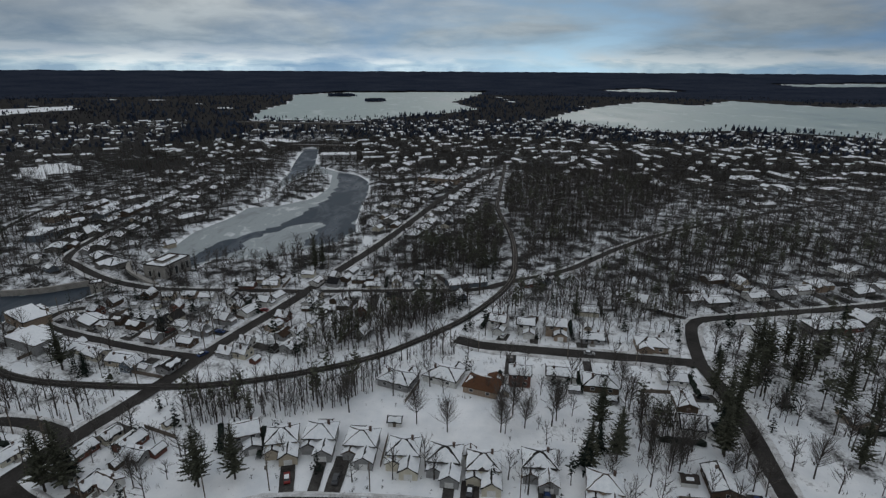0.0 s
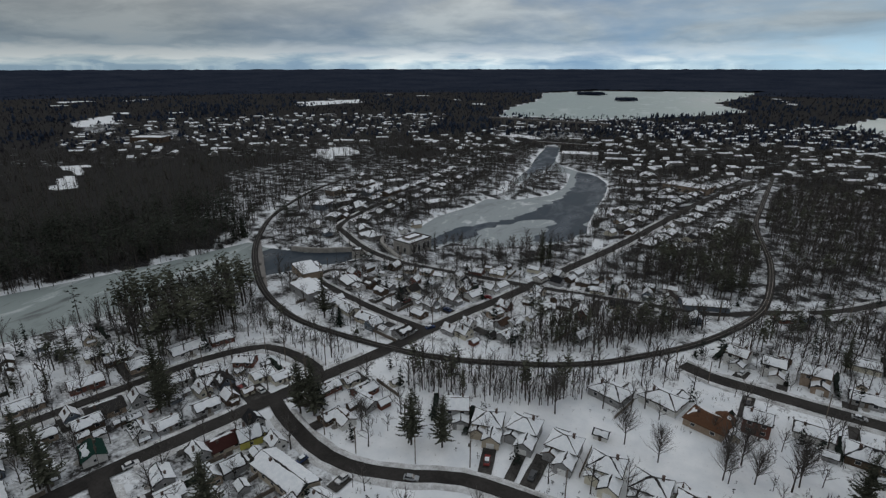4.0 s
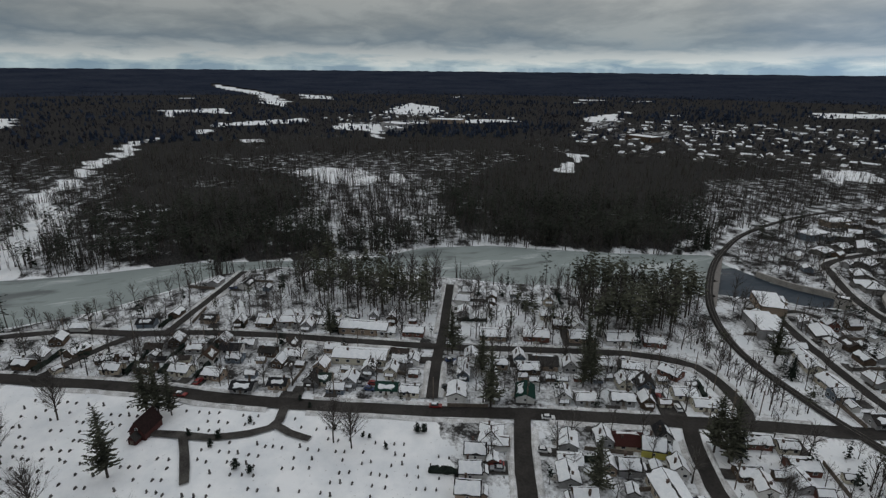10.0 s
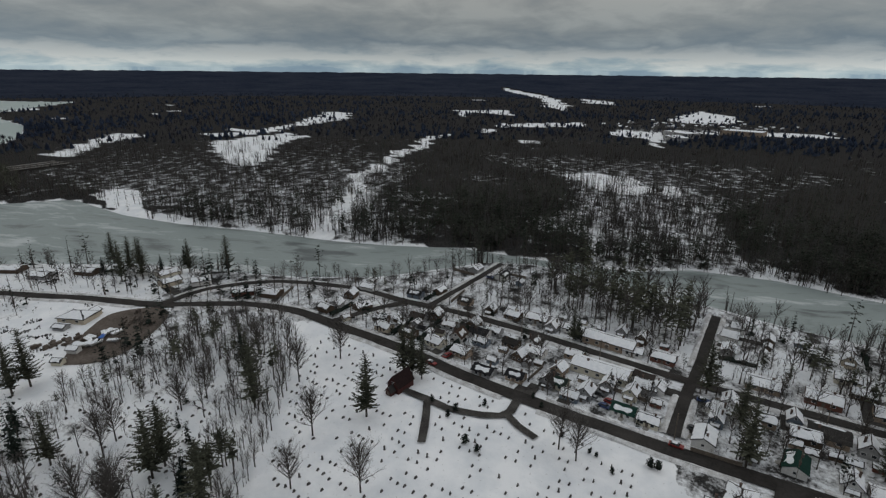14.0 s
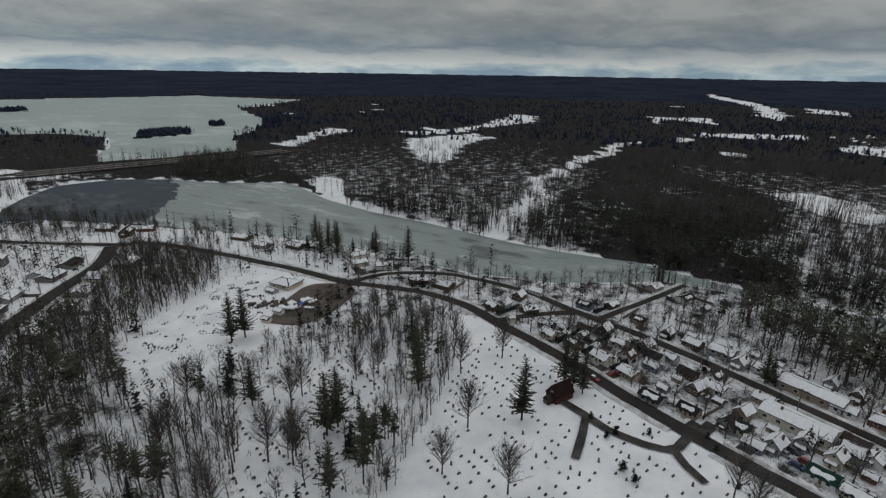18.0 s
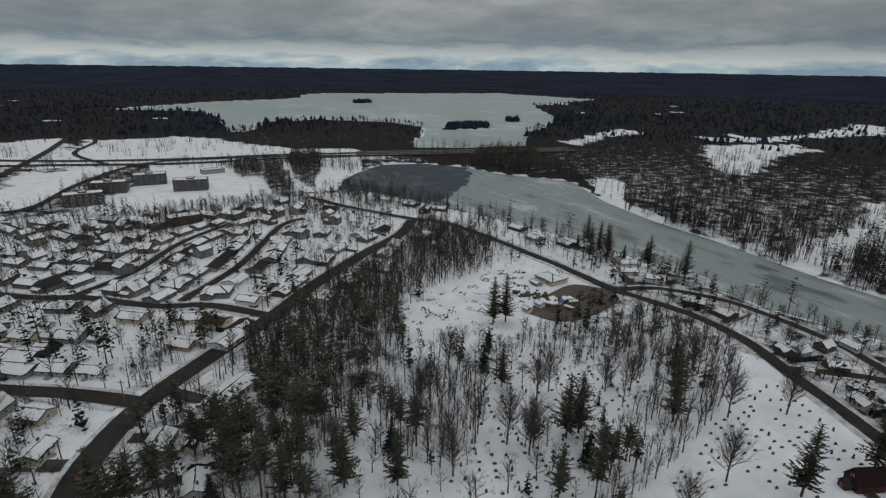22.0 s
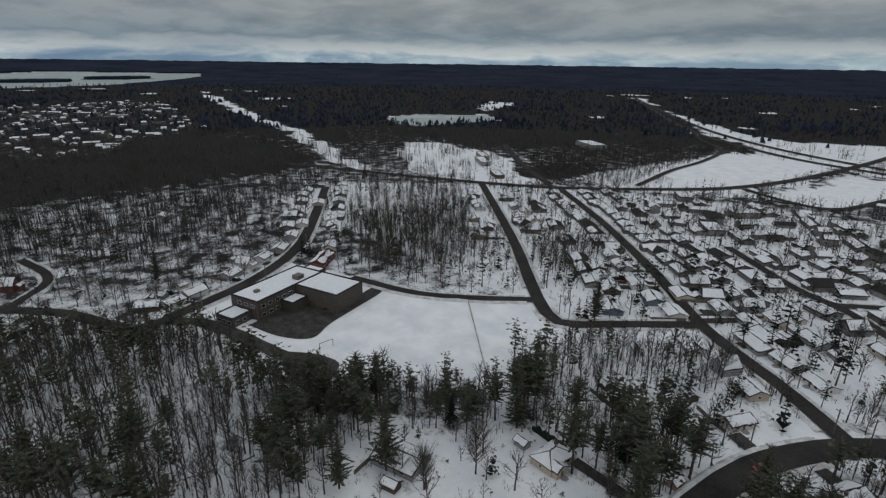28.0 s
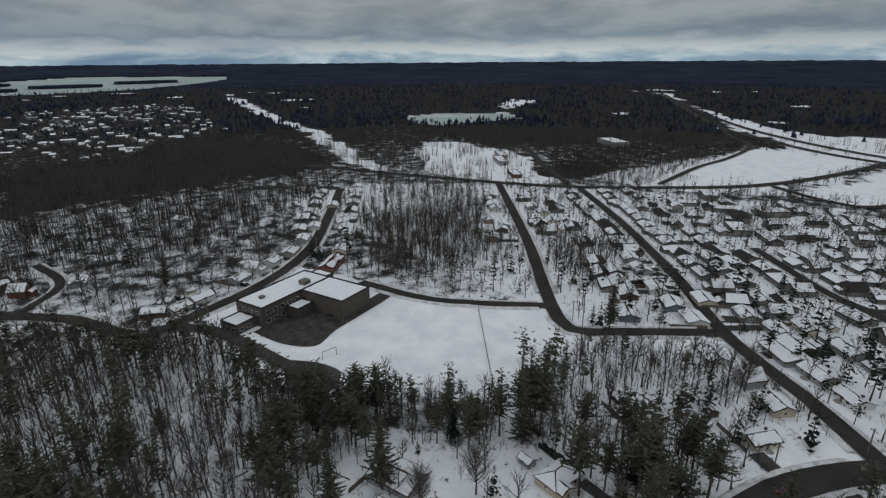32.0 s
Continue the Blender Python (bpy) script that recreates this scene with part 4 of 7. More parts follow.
def plain_bare(seed, h, n):
    """A far leafless tree: a trunk sliver and an upright spray of twig slivers."""
    rnd = random.Random(seed)
    fine = ([], [])
    for i in range(n):
        ang, lean = i * 2.4 + rnd.uniform(-0.4, 0.4), rnd.uniform(0.1, 0.8)
        a = Vector((0, 0, h * rnd.uniform(0.2, 0.55)))
        tip = Vector((math.cos(ang) * lean * h * 0.42, math.sin(ang) * lean * h * 0.42, h * (1.02 - 0.4 * lean * rnd.random())))
        w = Vector((-math.sin(ang), math.cos(ang), 0)) * h * rnd.uniform(0.02, 0.055)
        base = len(fine[0])
        fine[0].extend([tuple(a), tuple(a.lerp(tip, 0.6) + w), tuple(tip), tuple(a.lerp(tip, 0.6) - w)])
        fine[1].extend([(base, base + 1, base + 2, base + 3)])
    wood = ([(0.012 * h, 0, -0.3), (-0.006 * h, 0.01 * h, -0.3), (-0.006 * h, -0.01 * h, -0.3), (0, 0, h * 0.7)], [(0, 1, 3), (1, 2, 3), (2, 0, 3)])
    return wood, fine


def plain_conifer(seed, h, width, tiers):
    """A far conifer: ragged tiers of needles, each a jagged fan."""
    rnd = random.Random(seed)
    fine = ([], [])
    for t in range(tiers):
        low = h * (0.12 + 0.62 * t / tiers)
        top = h * (0.5 + 0.5 * (t + 1) / tiers) if tiers > 1 else h
        r = width * (1 - 0.6 * t / tiers)
        ox, oy = rnd.uniform(-0.15, 0.15) * width, rnd.uniform(-0.15, 0.15) * width
        base = len(fine[0])
        fine[0].append((ox, oy, top * rnd.uniform(0.94, 1.03)))
        k = 6
        for i in range(k):
            q, ang = r * rnd.uniform(0.6, 1.2), 2 * math.pi * (i + rnd.uniform(-0.25, 0.25)) / k
            fine[0].append((ox + q * math.cos(ang), oy + q * math.sin(ang), low + rnd.uniform(-0.06, 0.08) * h))
        fine[1].extend([(base, base + 1 + i, base + 1 + (i + 1) % k) for i in range(k)])
    wood = ([(0.014 * h, 0, -0.3), (-0.007 * h, 0.012 * h, -0.3), (-0.007 * h, -0.012 * h, -0.3), (0, 0, h * 0.8)], [(0, 1, 3), (1, 2, 3), (2, 0, 3)])
    return wood, fine


def scatter(poly, spacing, seed):
    p = np.asarray(poly, float)
    rng = np.random.default_rng(seed)
    x0, y0, x1, y1 = *p.min(0), *p.max(0)
    gx, gy = np.meshgrid(np.arange(x0, x1, spacing), np.arange(y0, y1, spacing))
    x, y = gx.ravel() + rng.uniform(-0.5, 0.5, gx.size) * spacing, gy.ravel() + rng.uniform(-0.5, 0.5, gx.size) * spacing
    on = inside(poly, x, y)
    return x[on], y[on]


# stands of solid pine, and of hardwoods with snow between the trunks
PINE_BLOCKS = [[(-573, -187), (-731, -157), (-624, -1), (-390, 27), (-318, 18), (-330, -94), (-462, -162)], [(-480, 138), (-685, 333), (-595, 382), (-284, 196), (-307, 161), (-350, 112)],
               [(-940, 264), (-515, 422), (-410, 338), (-428, 211), (-470, 150), (-607, 129)], [(-359, 177), (-339, 281), (-298, 269), (-279, 233), (-308, 152)],
               [(745, -30), (897, -203), (644, -354), (456, -304), (504, -135), (478, -16)]]
HARDWOOD_BLOCKS = [[(-496, 34), (-501, 134), (-343, 104), (-325, 24)], [(-678, -713), (-710, -262), (-380, -183), (-374, -325), (-424, -455)],
                   [(-468, 433), (-402, 578), (-320, 533), (-313, 382), (-267, 268), (-281, 239), (-342, 320)], [(452, -15), (475, -136), (404, -247), (293, -157), (297, -79), (394, -11)]]


def grove(x, y):
    """Above zero where conifers close the canopy, below it where hardwoods stand."""
    r = np.hypot(x, y)
    g = np.array([noise.noise((a / 260, b / 260, 3.0)) + 0.5 * noise.noise((a / 75, b / 75, 7.0)) for a, b in zip(x, y)])
    g = g * 0.8 + 0.05
    u, v = uneven(x, y)
    for p in PINE_BLOCKS:
        g = np.where(inside(p, u, v), g * 0.95 + 0.24, g)
    for p in HARDWOOD_BLOCKS:
        g = np.where(inside(p, u, v), g * 0.8 - 0.26, g)
    return np.where(r > 900, g - 0.16, g)


def glade(x, y):
    """One in the small clearings of the far forest, zero elsewhere."""
    r = np.hypot(x, y)
    g = np.array([noise.noise((a / 95, b / 95, 17.0)) + 0.45 * noise.noise((a / 420, b / 420, 23.0)) for a, b in zip(x, y)])
    return np.where((r > 800) & (r < 2300) & (g > 0.66), 1.0, 0.0)


def far_woods():
    """The forest that covers the land out to the skyline, thinner where it is farther off."""
    rng = np.random.default_rng(5)
    r, rows = 205.0, []
    while r < 2600:
        s = max(r / 72, 5.4) if r < 1300 else r / 76
        n = int(2 * np.pi * r / s)
        a = rng.uniform(0, 2 * np.pi, n)
        q = r + rng.uniform(-0.6, 0.6, n) * s
        rows.append(np.stack([q * np.cos(a), q * np.sin(a)], 1))
        r += s
    x, y = np.concatenate(rows).T
    r = np.hypot(x, y)
    keep = (r < 4870) & ~inside(SETTLED, x, y)
    u, v = uneven(x, y)
    for poly in OPEN:
        keep &= ~inside(poly, u, v) | (rng.random(len(x)) < np.where(r > 300, 0.34, 0.05))
    x, y = x[keep], y[keep]
    keep = glade(x, y) < 0.5
    x, y = x[keep], y[keep]
    keep = (to_roads(x, y) > 5) & (shore(x, y) > -2.2)
    x, y = x[keep], y[keep]
    keep = clear_of_houses(x, y, 1.5)
    x, y = x[keep], y[keep]
    # a belt of pines along the river's far bank
    first = len(x)
    for (x0, y0), (x1, y1) in zip(RIVER[23:38], RIVER[24:39]):
        n = int(math.hypot(x1 - x0, y1 - y0) / 1.7)
        t, off = rng.random(n), rng.uniform(2, 17, n)
        d = math.hypot(x1 - x0, y1 - y0)
        bx, by = x0 + (x1 - x0) * t - (y1 - y0) / d * off, y0 + (y1 - y0) * t + (x1 - x0) / d * off
        on = (np.sin(by / 23) + np.sin(by / 9.7) > -0.75) & (shore(bx, by) > 0)
        for poly in OPEN:
            on &= ~inside(poly, bx, by)
        x, y = np.append(x, bx[on]), np.append(y, by[on])
    belt = np.arange(len(x)) >= first
    # the wooded islands
    for (cx, cy), a, b in ISLES:
        n = int(a * b / 4)
        q, t = np.sqrt(rng.random(n)) * 0.92, rng.uniform(0, 2 * np.pi, n)
        x, y = np.append(x, cx + a * q * np.cos(t)), np.append(y, cy + b * q * np.sin(t))
    r = np.hypot(x, y)
    dark = grove(x, y) + rng.normal(0, 0.26, len(x)) > 0
    dark |= np.append(belt, np.ones(len(x) - len(belt), bool))
    tx, ty = scatter([(-330, 330), (-330, 900), (-160, 1180), (210, 1180), (420, 980), (800, 860), (700, 560), (300, 420), (60, 330)], 8.6, 63)
    on = (to_roads(tx, ty) > 2) & (shore(tx, ty) > 2) & np.any([inside(p, tx, ty) for p in TOWN[:2]], 0) & (rng.random(len(tx)) < 0.75)
    tx, ty = tx[on], ty[on]
    on = clear_of_houses(tx, ty, 0.0)
    dark = np.append(dark, np.zeros(on.sum(), bool))
    x, y = np.append(x, tx[on]), np.append(y, ty[on])
    r = np.hypot(x, y)
    in_town = np.any([inside(p, x, y) for p in TOWN], 0)
    dark = np.where(in_town, rng.random(len(x)) < 0.3, dark)
    size = rng.uniform(0.5, 1.3, len(x)) * np.where(r > 900, 0.85, 1.0)
    size = np.where(in_town, size * 0.75, size)
    stand = Stand("far_forest", "endless dark forest of pines and bare hardwoods reaching the skyline", [BARK, GREY_TWIG, FIR, HAZE_FIR, HAZE_TWIG])
    spots = np.stack([x, y, land(x, y), size], 1)
    kind = rng.integers(0, 4, len(x))
    for k in range(4):
        for lo, hi, cone, bare in ((0, 480, conifer_shape(40 + k, 15.5, "pine" if k else "spruce", 17, 2), clump_shape(50 + k, 13.0, 5, 3.6, 14)),
                                   (480, 900, conifer_shape(40 + k, 15, "pine" if k else "spruce", 9, 1), clump_shape(60 + k, 12.5, 6, 4.4, 7)),
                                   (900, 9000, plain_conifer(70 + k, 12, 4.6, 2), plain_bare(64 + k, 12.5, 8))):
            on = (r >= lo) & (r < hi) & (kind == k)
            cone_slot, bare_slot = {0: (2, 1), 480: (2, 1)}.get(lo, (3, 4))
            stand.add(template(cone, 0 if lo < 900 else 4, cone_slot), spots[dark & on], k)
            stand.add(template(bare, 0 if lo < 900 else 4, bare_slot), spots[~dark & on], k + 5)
    stand.build()


def far_canopy():
    """The closed tops of the forest that rolls on to the skyline."""
    rings, r = [], 2350.0
    while r < 4890:
        rings.append(r)
        r *= 1.0075
    rings, n = np.array(rings), 900
    a = np.arange(n) * 2 * np.pi / n
    rr, aa = np.meshgrid(rings, a, indexing="ij")
    rng = np.random.default_rng(91)
    rr = rr * (1 + rng.uniform(-0.003, 0.003, rr.shape))
    x, y = rr * np.cos(aa), rr * np.sin(aa)
    swell = np.array([noise.noise((p / 210, q / 210, 5.0)) for p, q in zip(x.ravel(), y.ravel())]).reshape(x.shape)
    z = far_rise(rr) + (4 + 2.5 * swell + rng.uniform(-2.5, 2.5, rr.shape)) * np.clip((rr - 2350) / 250, 0, 1) - 4 * np.clip(1 - (rr - 2350) / 200, 0, 1)
    closed = shore(x, y) > 4
    for poly in OPEN:
        closed &= ~inside(poly, x, y)
    k, j = np.arange(len(rings) - 1)[:, None] * n, np.arange(n)[None, :]
    faces = np.stack([k + j, k + n + j, k + n + (j + 1) % n, k + (j + 1) % n], -1).reshape(-1, 4)
    on = closed[:-1] & closed[1:] & np.roll(closed, -1, 1)[:-1] & np.roll(closed, -1, 1)[1:]
    used, back = np.unique(faces[on.ravel()], return_inverse=True)
    me = bpy.data.meshes.new("forest_canopy")
    me.from_pydata(np.stack([x, y, z], -1).reshape(-1, 3)[used].tolist(), [], back.reshape(-1, 4).tolist())
    me.materials.append(HAZE_CANOPY)
    tagged(new("forest_canopy", me), "rolling tops of the far forest, blue haze in their colour", "woods", kind="stuff")


def near_woods():
    """The stands inside the town, and the trees of yards and verges."""
    low = [template(bare_shape(80 + k, 13.5, 12, 5, 1.0, 0.34, 0.0042, 2, True), 0, 1) for k in range(5)]
    thin = [template(bare_shape(84 + k, 13.5, 11, 5, 1.2, 0.36, 0.0095, 2, True), 0, 1) for k in range(5)]
    dark = [template(conifer_shape(90 + k, 15.5, "pine", 32, 2, 0.36), 0, 2) for k in range(4)]
    yard = [template(bare_shape(180 + k, 10, 11, 5, 1.1, 0.46, 0.0055, 3, True), 0, 1) for k in range(4)]
    cone = [template(conifer_shape(190 + k, 9, "spruce", 22, 2), 0, 2) for k in range(3)] + [template(conifer_shape(194, 12, "pine", 18, 2), 0, 2)]
    brush = [template(clump_shape(280 + k, 6.5, 6, 2.6, 4), 0, 1) for k in range(4)]
    stems = [template(bare_shape(284 + k, 8.5, 7, 4, 1.0, 0.36, 0.006, 2, True), 0, 1) for k in range(4)]
    stand = Stand("woods", "leafless hardwoods and dark pines standing in the snow", [BARK, TWIG, PINE])
    for i, (poly, spacing, conifer, tall) in enumerate(WOODS):
        x, y = scatter(poly, spacing * 0.92, 100 + i)
        keep = (to_roads(x, y) > 2.5) & (shore(x, y) > 2) & clear_of_houses(x, y, 3.5)
        x, y = x[keep], y[keep]
        rng = np.random.default_rng(300 + i)
        pines = np.array([noise.noise((a / 30, b / 30, 11.0)) for a, b in zip(x, y)]) * 0.55 + rng.random(len(x)) < conifer
        spots = np.stack([x, y, land(x, y), tall / 14 * rng.uniform(0.55, 1.15, len(x))], 1)
        # saplings and brush between the trunks
        bx, by = scatter(poly, spacing * 0.85, 700 + i)
        keep = (to_roads(bx, by) > 2.0) & (shore(bx, by) > 1.5) & clear_of_houses(bx, by, 3.0)
        bx, by = bx[keep], by[keep]
        under = np.stack([bx, by, land(bx, by), rng.uniform(0.4, 1.1, len(bx))], 1)
        for k in range(4):
            stand.add(brush[k] if k % 2 else stems[k], under[np.arange(len(bx)) % 4 == k], k + 20)
        # the nearest trees are things of their own
        own = (np.hypot(x, y) < 150) & (rng.random(len(x)) < 0.75)
        for j in np.flatnonzero(own):
            single_tree("tall" if pines[j] else "slim", x[j], y[j], spots[j, 3] * 0.95, random.Random(int(j)))
        x, y, pines, spots = x[~own], y[~own], pines[~own], spots[~own]
        for k in range(5):
            for near, shape in ((True, low[k]), (False, thin[k])):
                stand.add(shape, spots[~pines & (np.arange(len(x)) % 5 == k) & ((np.hypot(x, y) < 190) == near)], k)
        for k in range(4):
            stand.add(dark[k], spots[pines & (np.arange(len(x)) % 4 == k)], k + 9)
    stand.build()
    stand = Stand("yard_trees", "bare garden trees and dark evergreens between the houses", [BARK, TWIG, SPRUCE])
    x, y = scatter(SETTLED, 5.9, 55)
    keep = (to_roads(x, y) > 2.0) & (shore(x, y) > 2) & (np.hypot(x, y) > 60)
    for poly in [*OPEN, *[w[0] for w in WOODS], *BARE_LAND]:
        keep &= ~inside(poly, x, y)
    x, y = x[keep], y[keep]
    rng = np.random.default_rng(56)
    keep = clear_of_houses(x, y, 1.0) & (rng.random(len(x)) < np.where(np.hypot(x, y) < 200, np.where(y < -140, 0.7, 0.42), np.where((np.hypot(x, y) < 300) & (y > -140), 0.8, np.where(y < -140, 0.62, 0.97))))
    x, y = x[keep], y[keep]
    pines = rng.random(len(x)) < np.where(y < -140, 0.42, 0.2)
    spots = np.stack([x, y, land(x, y), rng.uniform(0.5, 1.3, len(x)) * np.where(pines & (y < -140), 1.45, 1.0)], 1)
    near = np.hypot(x, y) < 300
    for k in range(4):
        on = np.arange(len(x)) % 4 == k
        stand.add(yard[k], spots[~pines & on & near], k)
        stand.add(cone[k], spots[pines & on & near], k + 4)
        stand.add(template(bare_shape(160 + k, 9.5, 9, 4, 1.1, 0.46, 0.015, 2, True), 0, 1), spots[~pines & on & ~near], k)
        stand.add(template(conifer_shape(170 + k, 10.5, "spruce" if k else "pine", 14, 1, 0.14), 0, 2), spots[pines & on & ~near], k)
    stand.build()
    stand = Stand("garden_shrubs", "low dark shrubs and dead perennials sticking out of the snow", [TWIG, TWIG, SPRUCE])
    low = [template(clump_shape(380 + k, 1.9, 5, 0.8, 3), 0, 1) for k in range(3)] + [template(bush_shape(390 + k, 2.0, 4), 0, 2) for k in range(3)]
    x, y = scatter(SETTLED, 3.5, 57)
    keep = (np.hypot(x, y) > 60) & (np.hypot(x, y) < 340) & (rng.random(len(x)) < 0.42)
    x, y = x[keep], y[keep]
    keep = (to_roads(x, y) > 1.6) & (shore(x, y) > 1)
    for poly in [*OPEN, *[w[0] for w in WOODS], *BARE_LAND]:
        keep &= ~inside(poly, x, y)
    x, y = x[keep], y[keep]
    keep = clear_of_houses(x, y, 2.2)
    x, y = x[keep], y[keep]
    spots = np.stack([x, y, land(x, y), rng.uniform(0.4, 1.25, len(x))], 1)
    kind = rng.integers(0, 6, len(x))
    for k in range(6):
        stand.add(low[k], spots[kind == k], k)
    stand.build()


# ---- houses ----
def part(name, verts, faces, mat, parent, label=""):
    """One mesh object under a thing or a part."""
    me = verts if isinstance(verts, bpy.types.Mesh) else bpy.data.meshes.new(name)
    if me is not verts:
        me.from_pydata(verts, [], faces)
        for m in mat if isinstance(mat, (list, tuple)) else [mat]:
            me.materials.append(m)
    ob = new(name, me)
    ob.parent = parent
    if label:
        ob["label"] = label
    return ob


def box(out, x0, y0, z0, x1, y1, z1):
    b = len(out[0])
    out[0].extend([(x0, y0, z0), (x1, y0, z0), (x1, y1, z0), (x0, y1, z0), (x0, y0, z1), (x1, y0, z1), (x1, y1, z1), (x0, y1, z1)])
    out[1].extend([tuple(b + i for i in f) for f in ((0, 3, 2, 1), (4, 5, 6, 7), (0, 1, 5, 4), (1, 2, 6, 5), (2, 3, 7, 6), (3, 0, 4, 7))])
    return out


def boxes(*rows):
    out = ([], [])
    for r in rows:
        box(out, *r)
    return out


def roof_planes(cx, cy, w, d, h, rise, style, eave=0.45):
    """Outlines of the roof's planes, with the overhang."""
    a, b, c, e = cx - w / 2 - eave, cx + w / 2 + eave, cy - d / 2 - eave, cy + d / 2 + eave
    if style == "flat":
        return [[(a, c, h), (b, c, h), (b, e, h), (a, e, h)]]
    if style == "gx":
        s = rise / (d / 2)
        lo, hi = h - s * eave, h + rise
        return [[(a, c, lo), (b, c, lo), (b, cy, hi), (a, cy, hi)], [(b, e, lo), (a, e, lo), (a, cy, hi), (b, cy, hi)]]
    if style == "gy":
        s = rise / (w / 2)
        lo, hi = h - s * eave, h + rise
        return [[(a, e, lo), (a, c, lo), (cx, c, hi), (cx, e, hi)], [(b, c, lo), (b, e, lo), (cx, e, hi), (cx, c, hi)]]
    k = min(w, d) / 2
    lo, hi = h - rise / k * eave, h + rise
    if w >= d:
        p, q = (cx - w / 2 + k, cy, hi), (cx + w / 2 - k, cy, hi)
    else:
        p, q = (cx, cy + d / 2 - k, hi), (cx, cy - d / 2 + k, hi)
    if w >= d:
        return [[(a, c, lo), (b, c, lo), q, p], [(b, e, lo), (a, e, lo), p, q], [(b, c, lo), (b, e, lo), q], [(a, e, lo), (a, c, lo), p]]
    return [[(a, e, lo), (a, c, lo), q, p], [(b, c, lo), (b, e, lo), p, q], [(a, c, lo), (b, c, lo), q], [(b, e, lo), (a, e, lo), p]]


def walls(cx, cy, w, d, h, rise, style, out):
    a, b, c, e = cx - w / 2, cx + w / 2, cy - d / 2, cy + d / 2
    n = len(out[0])
    out[0].extend([(a, c, -0.4), (b, c, -0.4), (b, e, -0.4), (a, e, -0.4), (a, c, h), (b, c, h), (b, e, h), (a, e, h)])
    out[1].extend([tuple(n + i for i in f) for f in ((0, 1, 5, 4), (1, 2, 6, 5), (2, 3, 7, 6), (3, 0, 4, 7), (4, 5, 6, 7))])
    if style == "gx":
        out[0].extend([(a, cy, h + rise), (b, cy, h + rise)])
        out[1].extend([(n + 7, n + 4, n + 8), (n + 5, n + 6, n + 9)])
    if style == "gy":
        out[0].extend([(cx, c, h + rise), (cx, e, h + rise)])
        out[1].extend([(n + 4, n + 5, n + 8), (n + 6, n + 7, n + 9)])


def slab(planes, out, thick=0.16):
    """The roof's planes as one shell with thick eaves; planes share their ridge."""
    index = {}

    def corner(q):
        key = tuple(round(c, 3) for c in q)
        if key not in index:
            index[key] = len(out[0])
            out[0].append(tuple(q))
        return index[key]

    for p in planes:
        k = len(p)
        up, low = [corner((x, y, z + 0.04)) for x, y, z in p], [corner((x, y, z - thick)) for x, y, z in p]
        out[1].append(tuple(up))
        for i in range(k):
            j = (i + 1) % k
            if p[i][2] < p[j][2] + 1e-6 or p[i][2] > p[j][2] + 1e-6 or k == 4:
                out[1].append((up[i], low[i], low[j], up[j]))


def snow_cover(planes, out, rnd, inset=0.32, ragged=0.28, step=1.1, thick=0.17):
    """A ragged-edged sheet of snow on each plane, a little short of its edges."""
    for p in planes:
        v = [Vector(a) for a in p]
        mid = sum(v, Vector()) / len(v)
        nrm = (v[1] - v[0]).cross(v[2] - v[0]).normalized()
        if nrm.z < 0:
            nrm = -nrm
        ring = []
        for i, a in enumerate(v):
            b = v[(i + 1) % len(v)]
            n = max(2, int((b - a).length / step))
            for j in range(n):
                q = a.lerp(b, j / n)
                to = mid - q
                ring.append(q + to.normalized() * min(to.length * 0.6, inset * (1.5 if j == 0 else 1.0) + rnd.random() * ragged * (3.0 if rnd.random() < 0.1 else 1.0)))
        k, n = len(ring), len(out[0])
        out[0].extend([tuple(q + nrm * 0.03) for q in ring] + [tuple(q.lerp(mid, 0.06) + nrm * thick) for q in ring] + [tuple(mid + nrm * (thick + 0.03))])
        for i in range(k):
            j = (i + 1) % k
            out[1].extend([(n + i, n + j, n + k + j, n + k + i), (n + k + i, n + k + j, n + 2 * k)])


# blocks of each kind of house: x, y, width, depth, wall height, rise of the roof, its style
KINDS = {
    "b": [(0, 0, 10.8, 7.8, 2.5, 1.5, "gx")],
    "c": [(0, 0, 7.0, 8.2, 3.4, 3.0, "gy"), (0, -5.2, 4.4, 2.4, 2.5, 0.7, "gx")],
    "t": [(0, 1, 8.2, 7.4, 5.2, 2.0, "gx"), (1.6, -4.2, 5.0, 4.2, 2.7, 1.2, "gy")],
    "g": [(0, 2.0, 9.2, 8.0, 4.6, 2.2, "hip"), (2.2, -4.2, 5.2, 6.0, 3.0, 1.7, "gy"), (-2.6, -2.6, 4.2, 2.6, 2.8, 1.2, "gy")],
    "h": [(0, 0, 11.6, 8.4, 3.0, 2.2, "hip"), (-2.8, -4.6, 5.0, 3.2, 2.8, 1.4, "gy")],
    "d": [(0, 0, 5.8, 7.2, 3.2, 2.6, "gy"), (0, -4.6, 3.6, 2.0, 2.3, 0.6, "gx")],
    "e": [(0, 0, 8.4, 6.2, 2.7, 1.6, "gx")],
    "s": [(0, 0, 4.2, 3.2, 2.1, 1.0, "gx")],
    "l": [(0, 0, 21.0, 8.2, 3.2, 1.6, "gx")],
    "f": [(0, 0, 20.0, 11.0, 4.6, 0.2, "flat"), (6.0, -7.2, 8.0, 3.6, 3.2, 0.2, "flat")],
}
